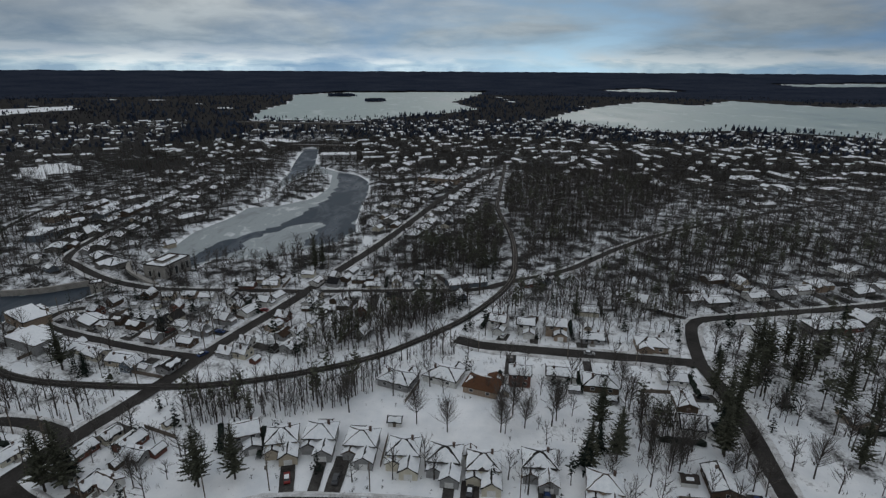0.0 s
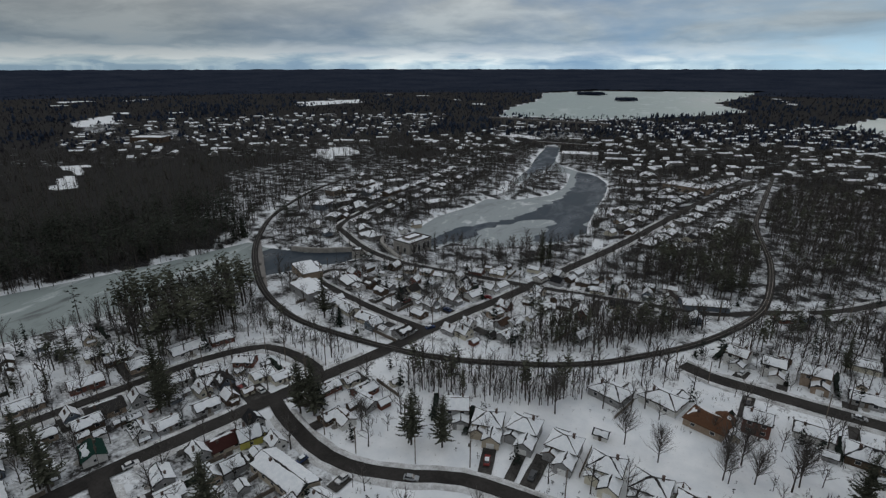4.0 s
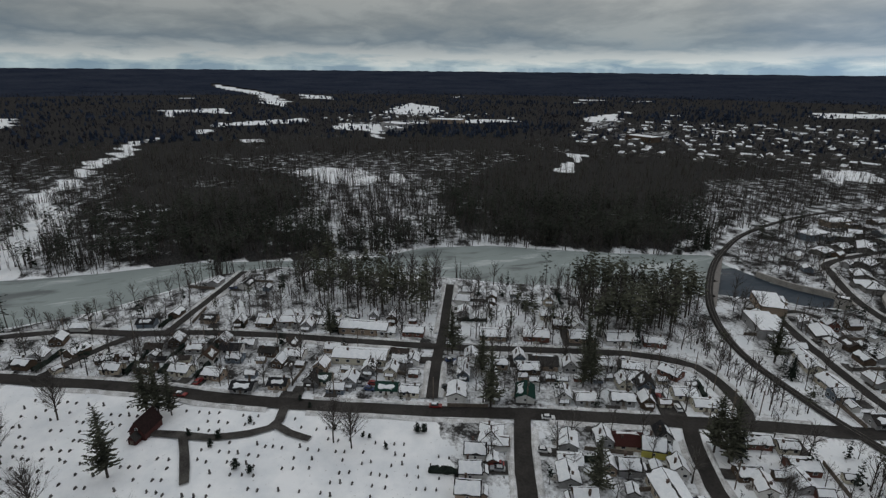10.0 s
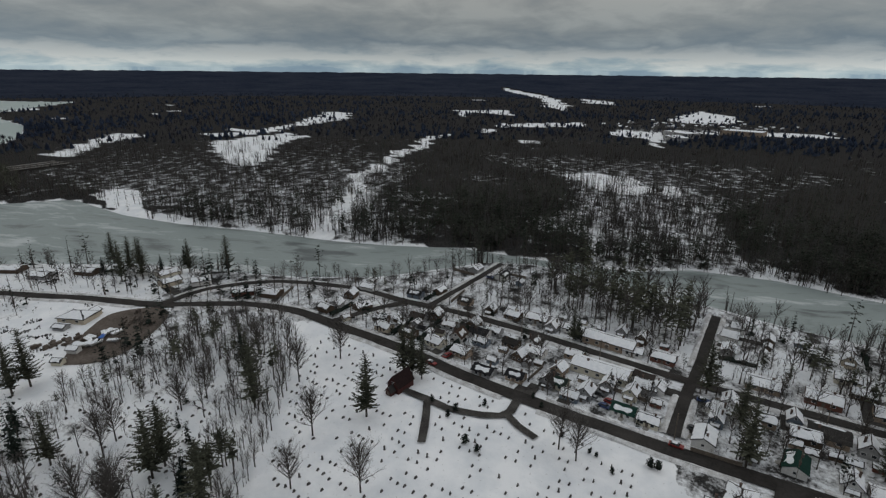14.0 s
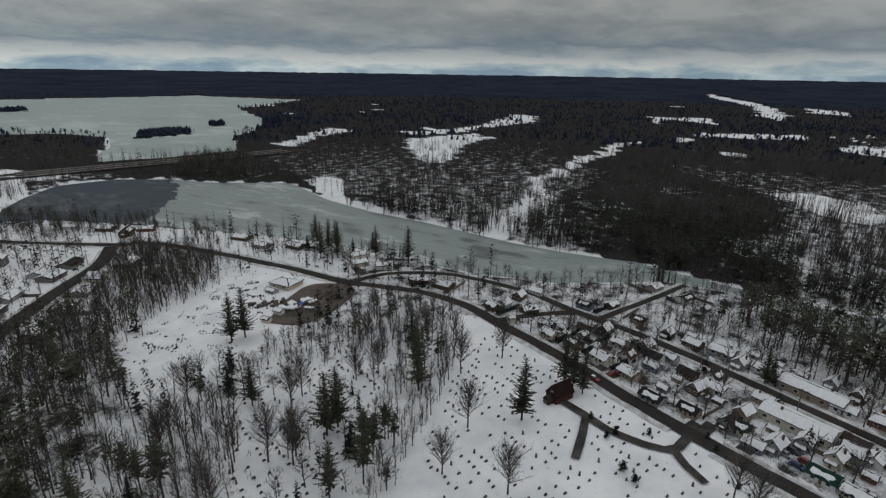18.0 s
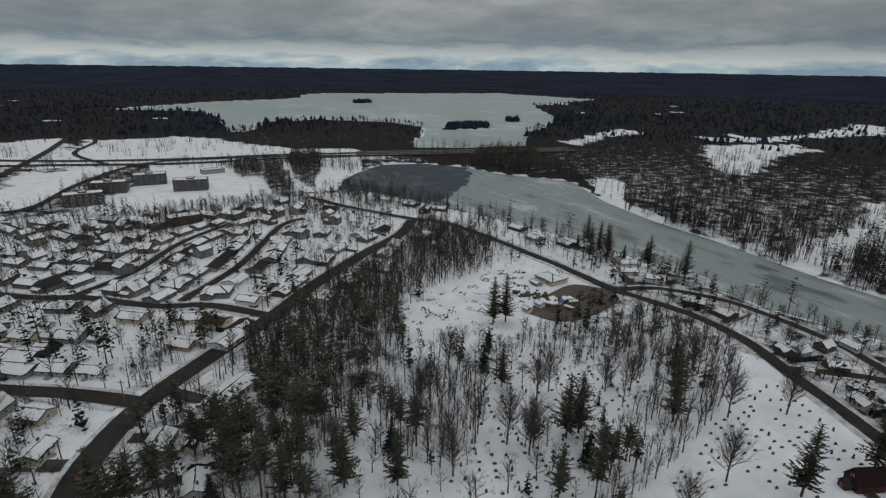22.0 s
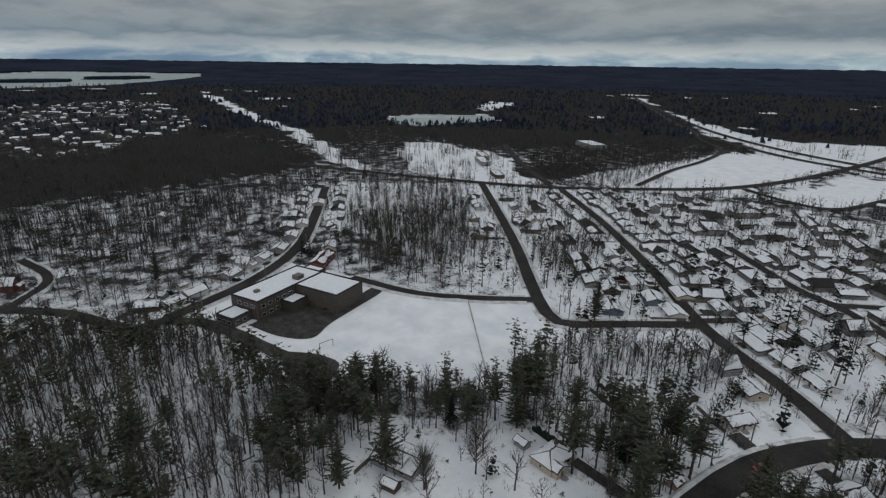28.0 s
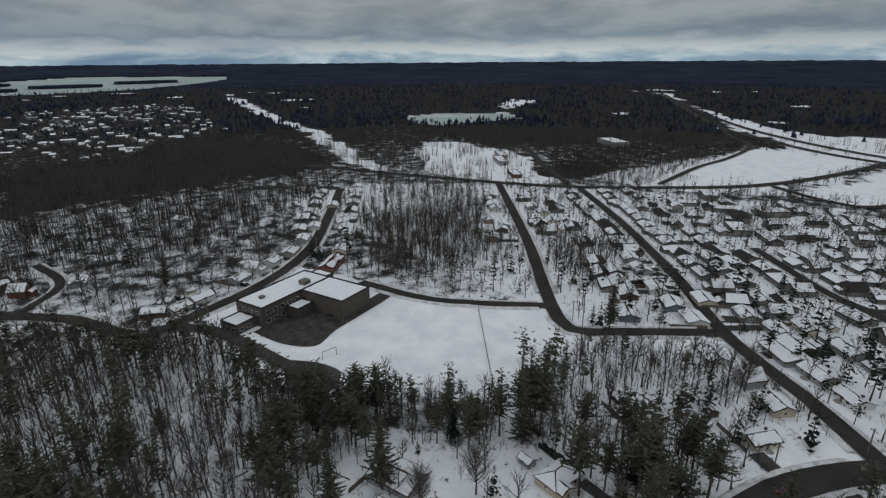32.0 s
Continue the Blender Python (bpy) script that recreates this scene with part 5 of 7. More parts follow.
WORDS = {"b": "low gabled bungalow", "c": "steep-gabled cottage with a porch", "t": "two-storey house with garage wing", "g": "hip-roofed house with front garage",
         "h": "hip-roofed bungalow with gabled wing", "d": "small steep-gabled cottage with porch", "e": "small low gabled bungalow", "s": "small garden shed", "l": "long low gabled building", "f": "flat-roofed commercial building"}
SIDINGS = [("white siding", surface("white_siding", (0.50, 0.50, 0.48), (0.68, 0.67, 0.65), 0.8, 0.7)), ("grey siding", surface("grey_siding", (0.20, 0.20, 0.20), (0.32, 0.32, 0.32), 0.8, 0.7)),
           ("beige siding", surface("beige_siding", (0.36, 0.31, 0.24), (0.50, 0.44, 0.35), 0.8, 0.7)), ("red brick walls", BRICK), ("dark brown boards", surface("brown_boards", (0.055, 0.04, 0.03), (0.12, 0.085, 0.06), 1.2, 0.85)),
           ("blue-grey siding", surface("blue_siding", (0.09, 0.115, 0.145), (0.17, 0.20, 0.235), 0.8, 0.7)), ("cream siding", surface("cream_siding", (0.48, 0.45, 0.36), (0.62, 0.58, 0.48), 0.8, 0.7)),
           ("buff brick walls", surface("buff_brick", (0.22, 0.165, 0.12), (0.34, 0.27, 0.21), 2.0, 0.9))]
HOUSE_CACHE, HOUSE_SPOTS = {}, []


def window_mesh(w, h):
    """A window set in the wall's face, which looks to -y: white frame and dark pane."""
    key = ("window", w, h)
    if key not in HOUSE_CACHE:
        a, b = w / 2, w / 2 - 0.09
        v = [(-a, -0.06, 0), (a, -0.06, 0), (a, -0.06, h), (-a, -0.06, h), (-b, -0.06, 0.09), (b, -0.06, 0.09), (b, -0.06, h - 0.09), (-b, -0.06, h - 0.09),
             (-b, -0.02, 0.09), (b, -0.02, 0.09), (b, -0.02, h - 0.09), (-b, -0.02, h - 0.09), (-a, 0, 0), (a, 0, 0), (a, 0, h), (-a, 0, h)]
        f = [(0, 1, 5, 4), (1, 2, 6, 5), (2, 3, 7, 6), (3, 0, 4, 7), (0, 12, 13, 1), (1, 13, 14, 2), (2, 14, 15, 3), (3, 15, 12, 0), (8, 9, 10, 11)]
        me = bpy.data.meshes.new("window")
        me.from_pydata(v, [], f)
        me.materials.append(TRIM)
        me.materials.append(GLASS)
        me.polygons[8].material_index = 1
        HOUSE_CACHE[key] = me
    return HOUSE_CACHE[key]


def make_house(kind, lod, seed, bare):
    rnd = random.Random(seed)
    k = 0.9 + 0.22 * rnd.random() if kind in "bcthde" else 1.0
    blocks = [(x * k, y * k, w * k, d * k, h, r, s) for x, y, w, d, h, r, s in KINDS[kind]]
    ob = new("house" if kind not in "sf" else ("shed" if kind == "s" else "building"))
    for b in blocks:
        w, r = ([], []), ([], [])
        walls(*b, w)
        planes = roof_planes(*b)
        slab(planes, r)
        part("wall", *w, WALL, ob)
        roof = part("roof", *r, SHINGLE, ob)
        s = ([], [])
        for i, plane in enumerate(planes):
            if not bare:
                snow_cover([plane], s, rnd, 0.02 + 0.2 * rnd.random(), 0.1 + 0.4 * rnd.random(), 1.1 if lod == 0 else 1.9)
            elif i == 0 or rnd.random() < 0.4:
                snow_cover([plane], s, rnd, 1.2, 0.9, 1.2)
        if s[0]:
            part("snow", *s, ROOF_SNOW, roof, "ragged blanket of snow")
    if lod == 2 or (lod == 1 and kind == "s"):
        return ob
    x, y, bw, bd, h, rise, style = blocks[0]
    if kind not in "sf" and lod == 0:
        top = h + rise + 0.5
        c = boxes((x + bw * 0.22, y + 0.5, h, x + bw * 0.22 + 0.7, y + 1.2, top), (x + bw * 0.22 - 0.06, y + 0.44, top, x + bw * 0.22 + 0.76, y + 1.26, top + 0.12))
        part("chimney", *c, SOOTY, ob)
    big, small = window_mesh(1.5, 1.2), window_mesh(1.0, 1.1)

    def put(mesh, wx, wy, wz, turn):
        o = part("window", mesh, None, None, ob)
        o.matrix_basis = pose(wx, wy, wz, 0, 0, turn)

    front, back, side = y - bd / 2, y + bd / 2, x + bw / 2
    rows = [1.0] if h < 4.4 else [1.0, 3.5]
    n = 2 if kind != "l" else 5
    for wz in rows:
        if wz + 1.3 > h + 0.1:
            continue
        for i in range(n):
            fx = x - bw / 2 + bw * (i + 0.5) / n
            put(big, fx, back, wz, 180)
            if lod == 0 and kind not in "cdgt" or wz > 2:
                put(big, fx, front, wz, 0)
        if lod == 0 and kind != "s":
            put(small, side, y, wz, 90)
            put(small, x - bw / 2, y, wz, -90)
    if style == "gy":
        put(small, x, back, h + 0.5, 180)
        put(small, x, front, h + 0.5, 0)
    if lod == 0:
        fx, fy = (x, front) if len(blocks) == 1 else (blocks[1][0], blocks[1][1] - blocks[1][3] / 2)
        dw = 1.2 if kind in "tg" else 0.5
        g = boxes((fx - dw, fy - 0.07, 0.0, fx + dw, fy - 0.01, 2.1))
        part("garage_door" if dw > 1 else "door", *g, TRIM if dw > 1 else WOOD, ob)
        if kind in "behl":
            g = boxes((fx - 1.1, fy - 1.5, -0.2, fx + 1.1, fy - 0.05, 0.3), (fx - 0.8, fy - 2.1, -0.2, fx + 0.8, fy - 1.5, 0.1))
            part("porch_step", *g, CONCRETE, ob)
    return ob


def place_house(x, y, kind, turn, rnd, siding=None, bare=None, grow=1.0):
    r = math.hypot(x, y)
    lod = 0 if r < 235 else 1 if r < 420 else 2
    bare = (rnd.random() < 0.11) if bare is None else bare
    seed = rnd.randrange(3 if lod else 5)
    key = (kind, lod, seed, bare)
    m = pose(x, y, float(land(np.array([x]), np.array([y]))[0]), 0, 0, turn) @ Matrix.Diagonal((1.12, 1.12, 0.92, 1) if y < -200 else (grow, grow, grow, 1))
    if key in HOUSE_CACHE:
        ob = copy_thing(HOUSE_CACHE[key], m)
    else:
        ob = HOUSE_CACHE[key] = make_house(kind, lod, sum(map(ord, kind)) * 31 + lod * 7 + seed, bare)
        ob.matrix_basis = m
    words, mat = SIDINGS[siding if siding is not None else rnd.choice((0, 0, 1, 1, 2, 0, 4, 5, 6, 1, 1, 4, 7, 6, 3))]
    for o in ob.children:
        if o.name.split(".")[0] == "roof":
            o.material_slots[0].link = "DATA"
        if o.name.split(".")[0] == "wall":
            o.material_slots[0].link = "OBJECT"
            o.material_slots[0].material = mat
    tagged(ob, f"{WORDS[kind]}, {words}, {'partly bare dark roof' if bare else 'snow-covered roof'}", "shed" if kind == "s" else "building" if kind == "f" else "house", "houses of the town")
    HOUSE_SPOTS.append((x, y, {"l": 11, "f": 12, "s": 2.8, "d": 4.6, "e": 5.2}.get(kind, 6.5) * grow))
    return ob


def road_turn(x, y):
    """The turn that faces a house to the nearest road."""
    best = None
    for n, line in LINES.items():
        if n.startswith(("highway", "ramp")):
            continue
        for (x0, y0), (x1, y1) in zip(line[::2], line[2::2]):
            dx, dy = x1 - x0, y1 - y0
            u = min(1, max(0, ((x - x0) * dx + (y - y0) * dy) / max(dx * dx + dy * dy, 1e-6)))
            px, py = x0 + u * dx, y0 + u * dy
            d = math.hypot(x - px, y - py)
            if best is None or d < best[0]:
                best = (d, px, py, dx, dy, ROADS[n][1])
    d, px, py, dx, dy, w = best
    along = math.degrees(math.atan2(dy, dx))
    side = dx * (y - py) - dy * (x - px)
    return along if side > 0 else along + 180, d, (px, py), w


LOTS = {
    "court": [(-60, 137, "t"), (-48, 134, "g"), (-37, 136, "g"), (-24, 133, "g"), (-11, 129, "g"), (1, 126, "g"), (12, 123, "g"), (28, 124, "g"), (44, 115, "g"), (-16, 171, "h"), (1, 174, "h"), (29, 173, "t"), (45, 176, "b"), (58, 169, "h"), (-15, 147, "s"), (25, 214, "t"), (37, 211, "t"), (50, 210, "t"), (64, 204, "b"), (87, 198, "h"), (86, 173, "b"), (84, 158, "b"), (80, 144, "c"), (78, 120, "b")],
    "hill": [(127, 245, "b"), (159, 249, "b"), (175, 252, "b"), (201, 264, "h"), (230, 286, "h"), (188, 258, "b"), (182, 216, "b"), (137, 149, "b"), (97, 241, "c"), (69, 231, "b"), (148, 272, "b"), (159, 264, "c"), (232, 261, "b"), (13, 264, "l")],
    "flats": [(-101, 239, "c"), (-91, 229, "b"), (-68, 206, "b"), (-62, 196, "b"), (-80, 190, "c"), (-102, 260, "b"), (-90, 261, "b"), (-67, 265, "b"), (-60, 273, "c"), (-45, 269, "b"), (-36, 261, "b"), (-47, 236, "b"), (-38, 230, "c"), (-34, 207, "c"), (-105, 209, "c"), (-99, 220, "c"), (-121, 220, "c"), (-136, 214, "b"), (-123, 203, "b"), (-146, 219, "b"), (-162, 228, "c"), (-104, 180, "b"), (-119, 180, "c"), (-45, 399, "b"), (-34, 375, "b"), (-25, 436, "b"), (-10, 400, "b"), (-39, 436, "c"), (3, 376, "b"), (-5, 355, "b"), (-46, 368, "b")],
    "mill": [(-271, 345, "f"), (-169, 198, "f"), (-187, 219, "f"), (-251, 395, "b"), (-197, 326, "c"), (-236, 325, "b"), (-222, 314, "b"), (-242, 298, "b"), (-222, 284, "b"), (-180, 315, "b"), (-178, 332, "c"), (-245, 364, "b"), (-285, 429, "l"), (-270, 421, "l"), (-262, 404, "l"), (-246, 410, "l"), (-291, 391, "f"), (-230, 387, "b")],
    "block": [(-157, 51, "b"), (-153, 63, "c"), (-145, 86, "c"), (-138, 105, "b"), (-173, 60, "c"), (-171, 72, "b"), (-165, 82, "b"), (-162, 98, "c"), (-160, 112, "b"), (-155, 121, "b"), (-148, 133, "b"), (-143, 118, "c"), (-135, 128, "b"), (-132, 118, "s"), (-219, 74, "b"), (-232, 93, "b"), (-220, 118, "c"), (-205, 111, "b"), (-195, 112, "b"), (-190, 22, "l"), (-182, 36, "c"), (-174, 16, "c"), (-199, -3, "b")],
    "corner": [(-126, 47, "d"), (-119, 43, "d"), (-112, 40, "d"), (-101, 69, "d"), (-121, 87, "d"), (-84, 81, "d"), (-123, 76, "b"), (-110, 69, "b"), (-108, 87, "c"), (-100, 83, "s"), (-92, 91, "l"), (-90, 74, "b"), (-77, 88, "b"), (-122, 51, "s"), (-92, 119, "b"), (-95, 136, "b"), (-115, 83, "s")],
    "row": [(-206, -69, "b"), (-203, -57, "b"), (-198, -44, "b"), (-192, -32, "b"), (-180, -21, "b"), (-179, -9, "b"), (-178, 3, "c"), (-214, -41, "b"), (-210, -27, "b"), (-204, -13, "b"), (-219, -57, "b"), (-224, -86, "b"), (-218, -102, "b"), (-287, -41, "b"), (-279, -25, "b"), (-241, -39, "b"), (-251, -54, "b"), (-244, -65, "b"), (-247, -91, "b"), (-238, -16, "s"), (-211, -89, "s")],
    "shore": [(-232, -249, "b"), (-239, -234, "b"), (-240, -219, "h"), (-240, -205, "b"), (-221, -268, "b"), (-183, -206, "h"), (-229, -195, "b"), (-234, -180, "b"), (-227, -151, "b"), (-228, -136, "b"), (-158, -183, "s"), (-149, -181, "s"), (-186, -386, "b"), (-201, -363, "b"), (-187, -362, "c"), (-175, -409, "b"), (-225, -292, "b")],
    "edge": [(-121, -282, "b"), (-106, -268, "b"), (-121, -327, "b"), (-133, -293, "c"), (-97, -304, "b"), (-28, -223, "b"), (-22, -213, "b"), (-35, -278, "b"), (-37, -250, "b"), (-54, -254, "b"), (-62, -262, "b")],
    "grove": [(36, -168, "b"), (57, -164, "s"), (5, -156, "b"), (-17, -172, "l"), (92, -81, "b"), (-3, -133, "b"), (37, -129, "s"), (63, -153, "b"), (64, -112, "h")],
    "ridge": [(243, -78, "b"), (238, -67, "b"), (241, -58, "b"), (254, -100, "b"), (262, -111, "c"), (266, -123, "b"), (274, -137, "b"), (257, -4, "h"), (244, -21, "b"), (232, 10, "b"), (230, 23, "c"), (305, 22, "b"), (296, 26, "b"), (278, 5, "b"), (303, -38, "b"), (306, -15, "c"), (319, -8, "c"), (386, -110, "b"), (346, -185, "b"), (310, -171, "b"), (305, -190, "b"), (281, -179, "b"), (291, -153, "b"), (259, -161, "b"), (352, -208, "b")],
    "slope": [(84, -228, "b"), (127, -240, "b"), (129, -263, "b"), (117, -231, "b"), (111, -246, "b"), (137, -251, "b"), (142, -274, "b"), (97, -235, "b"), (90, -250, "b"), (71, -248, "b"), (73, -270, "b"), (57, -243, "b"), (48, -235, "b"), (50, -254, "b"), (63, -260, "c"), (286, -307, "b"), (264, -294, "b"), (245, -269, "b"), (226, -260, "b"), (217, -243, "b"), (234, -250, "b"), (249, -317, "b"), (234, -311, "b"), (202, -286, "b"), (216, -299, "b"), (227, -295, "b")],
}
# streets with houses on both sides: spacing, set-back, first and last share of the street
STREETS = {"long_street": (14, 14, 0.12, 1), "middle_street": (14, 13, 0.0, 1), "cross_street": (14, 13, 0.05, 1), "curved_street": (14, 13, 0.05, 1), "corner_street": (16, 14, 0.55, 0.95),
           "west_road": (17, 15, 0.15, 0.5), "school_road": (18, 15, 0.0, 0.32), "main_road": (16, 14, 0.02, 0.3), "dam_road": (17, 13, 0.0, 0.3), "loop_road": (14, 11, 0.1, 0.9), "river_road": (15, 12, 0.2, 0.8),
           "hill_road": (22, 16, 0.3, 1)}
INFILL = {"main_road": (8.6, 9.5, 0.24, 0.6), "river_road": (8.6, 8.6, 0.12, 0.8), "loop_road": (8.8, 8.5, 0.05, 0.95), "dam_road": (9, 9, 0.3, 0.6), "crescent_road": (12, 11, 0.0, 0.3), "south_street": (8.4, 8.6, 0.1, 1), "north_lane": (8.6, 8.4, 0.1, 0.95)}
DRIVES = []


def lots_free(x, y):
    """Which places are on dry, open ground off the roads."""
    x, y = np.array(x), np.array(y)
    ok = (shore(x, y) > 9) & (to_roads(x, y) > 5.5)
    for o in OPEN:
        ok &= ~inside(o, x, y)
    return ok


def apart(x, y, gap):
    return all(math.hypot(x - a, y - b) > gap + c * 0.62 for a, b, c in HOUSE_SPOTS)


def build_houses():
    rnd = random.Random(77)
    for area, rows in LOTS.items():
        for x, y, kind in rows:
            if area in ("block", "corner", "row", "flats", "mill"):
                kind = {"b": "e", "c": "d"}.get(kind, kind)
            turn, d, foot, w = road_turn(x, y)
            place_house(x, y, kind, turn + rnd.uniform(-3, 3), rnd, None, False if math.hypot(x, y) < 200 and y > 120 else True if area == "row" and rnd.random() < 0.45 else None, 0.93 if area in ("block", "corner", "row", "flats", "mill") and kind not in "fl" else 1.0)
            if d < 34 and math.hypot(x, y) < 330 and kind != "s":
                DRIVES.append((x, y, turn, d, foot, w))
    # the grid of bungalows west of the hill, and the houses along the other streets
    rows = []
    for name, (gap, back, first, last), small in [(n, v, False) for n, v in STREETS.items()] + [(n, v, True) for n, v in INFILL.items()]:
        line = smooth(ROADS[name][0], gap)
        for i in range(int(len(line) * first), int(len(line) * last) - 1):
            (x0, y0), (x1, y1) = line[i], line[i + 1]
            d = math.hypot(x1 - x0, y1 - y0)
            for side in (-1, 1):
                for row in (0, 1):
                    o = back + row * 22 + rnd.uniform(-1.5, 1.5)
                    if row and not small and (rnd.random() < 0.35 or name not in ("long_street", "middle_street", "cross_street", "curved_street", "main_road")):
                        continue
                    turn = math.degrees(math.atan2(y1 - y0, x1 - x0)) + (0 if side < 0 else 180)
                    o -= 8.5 if row and small else 0
                    rows.append((x0 + (y1 - y0) / d * o * side, y0 - (x1 - x0) / d * o * side, row, turn, small or name in ("north_lane", "south_street")))
    ok = lots_free([r[0] for r in rows], [r[1] for r in rows])
    far = ([], []), ([], []), ([], [])

    def far_house(x, y, z, turn, kind, grow):
        m = pose(x, y, z, 0, 0, turn) @ Matrix.Diagonal((grow, grow, 0.92, 1))
        out = ([], []), ([], []), ([], [])
        for b in KINDS[kind]:
            walls(*b, out[0])
            slab(roof_planes(*b), out[1])
            for p in roof_planes(*b):
                if rnd.random() < 0.12:
                    continue
                n = len(out[2][0])
                mid = sum((Vector(q) for q in p), Vector()) / len(p)
                out[2][0].extend([tuple(Vector(q).lerp(mid, rnd.uniform(0.03, 0.17)) + Vector((0, 0, 0.3))) for q in p])
                out[2][1].append(tuple(range(n, n + len(p))))
        for src, dst in zip(out, far):
            n = len(dst[0])
            dst[0].extend([tuple(m @ Vector(q)) for q in src[0]])
            dst[1].extend([tuple(n + i for i in f) for f in src[1]])
        HOUSE_SPOTS.append((x, y, 6.5))

    for (x, y, row, turn, small), fit in zip(rows, ok):
        if small and fit and apart(x, y, 3.0 - row):
            if math.hypot(x, y) < 290 and not any(inside(w[0], np.array([x]), np.array([y]))[0] for w in WOODS) and not any(inside(w, np.array([x]), np.array([y]))[0] for w in BARE_LAND):
                place_house(x, y, rnd.choice("eedde" if not row else "sdse"), turn + rnd.uniform(-4, 4), rnd, None, None, 0.88)
        elif not small and fit and apart(x, y, 4.2 - 0.5 * row):
            if math.hypot(x, y) < 262:
                place_house(x, y, rnd.choice("bbbbhcb" if not row else "bbsb"), turn + rnd.uniform(-5, 5), rnd)
            else:
                far_house(x, y, 0.0, turn + rnd.uniform(-5, 5), rnd.choice("bbbbhcb" if not row else "bbsb"), 1.14)
    for t, poly in enumerate(TOWN):
        angle = (0.35, 0.9, 0.5, 0.2, 1.2, -0.84)[t]
        c, s = math.cos(angle), math.sin(angle)
        px, py = scatter([(x * c + y * s, y * c - x * s) for x, y in poly], 17.0 if t == 5 else 23.0 if t < 2 else 30.0, 900 + t)
        px, py = px * c - py * s, px * s + py * c
        ok = lots_free(px, py)
        height = land(px, py)
        for x, y, z, fit in zip(px, py, height, ok):
            x, y = x + rnd.uniform(-5, 5), y + rnd.uniform(-5, 5)
            if not fit or rnd.random() < (0.08 if t == 5 else 0.3) or not apart(x, y, 5.0):
                continue
            turn = math.degrees(angle) + rnd.choice((0, 90, 180, 270)) + rnd.uniform(-12, 12)
            if math.hypot(x, y) < 262:
                place_house(x, y, rnd.choice("bbchtbl" if t == 0 else "bbchb"), turn, rnd)
                continue
            far_house(x, y, z, turn, rnd.choice("bctbl") if rnd.random() < 0.9 else "f", 0.95 if math.hypot(x, y) > 640 else 1.0)
    town = tagged(new("distant_town"), "distant houses and shops with snowy roofs among trees", "town", kind="stuff")
    for name, shape, mat in zip(("wall", "roof", "snow"), far, (FAR_WALL, SHINGLE, ROOF_SNOW)):
        tagged(part(name, *shape, mat, town), kind="stuff")


def clear_of_houses(x, y, gap):
    keep = np.ones(len(x), bool)
    h = np.array(HOUSE_SPOTS)
    for i in range(0, len(x), 500):
        d = np.hypot(x[i:i + 500, None] - h[None, :, 0], y[i:i + 500, None] - h[None, :, 1]) - h[None, :, 2]
        keep[i:i + 500] = d.min(1) > gap - 4
    return keep


# ---- public buildings, bridges and other things ----
def ground_at(x, y):
    return float(land(np.array([x]), np.array([y]))[0])


def flat_building(name, label, blocks, at, wall, windows=(), category="building", group=""):
    """A flat-roofed building of blocks (x0, y0, x1, y1, height); windows: rows of x, y, z, turn, width, height."""
    ob = tagged(new(name), label, category, group)
    ob.matrix_basis = at
    for x0, y0, x1, y1, h in blocks:
        part("wall", *boxes((x0, y0, -0.5, x1, y1, h)), wall, ob)
        rim = boxes((x0 - 0.15, y0 - 0.15, h, x1 + 0.15, y0 + 0.35, h + 0.45), (x0 - 0.15, y1 - 0.35, h, x1 + 0.15, y1 + 0.15, h + 0.45),
                    (x0 - 0.15, y0 + 0.35, h, x0 + 0.35, y1 - 0.35, h + 0.45), (x1 - 0.35, y0 + 0.35, h, x1 + 0.15, y1 - 0.35, h + 0.45))
        roof = part("roof", *rim, SHINGLE, ob, "dark parapet round a flat roof")
        v = [(x0 + 0.4, y0 + 0.4, h + 0.02), (x1 - 0.4, y0 + 0.4, h + 0.02), (x1 - 0.4, y1 - 0.4, h + 0.02), (x0 + 0.4, y1 - 0.4, h + 0.02)]
        s = ([], [])
        snow_cover([v], s, random.Random(int(x0 * 7 + h)), 0.1, 0.2, 2.0, 0.3)
        part("snow", *s, ROOF_SNOW, roof, "smooth sheet of snow")
    for x, y, z, turn, w, h in windows:
        o = part("window", window_mesh(w, h), None, None, ob)
        o.matrix_basis = pose(x, y, z, 0, 0, turn)
    return ob


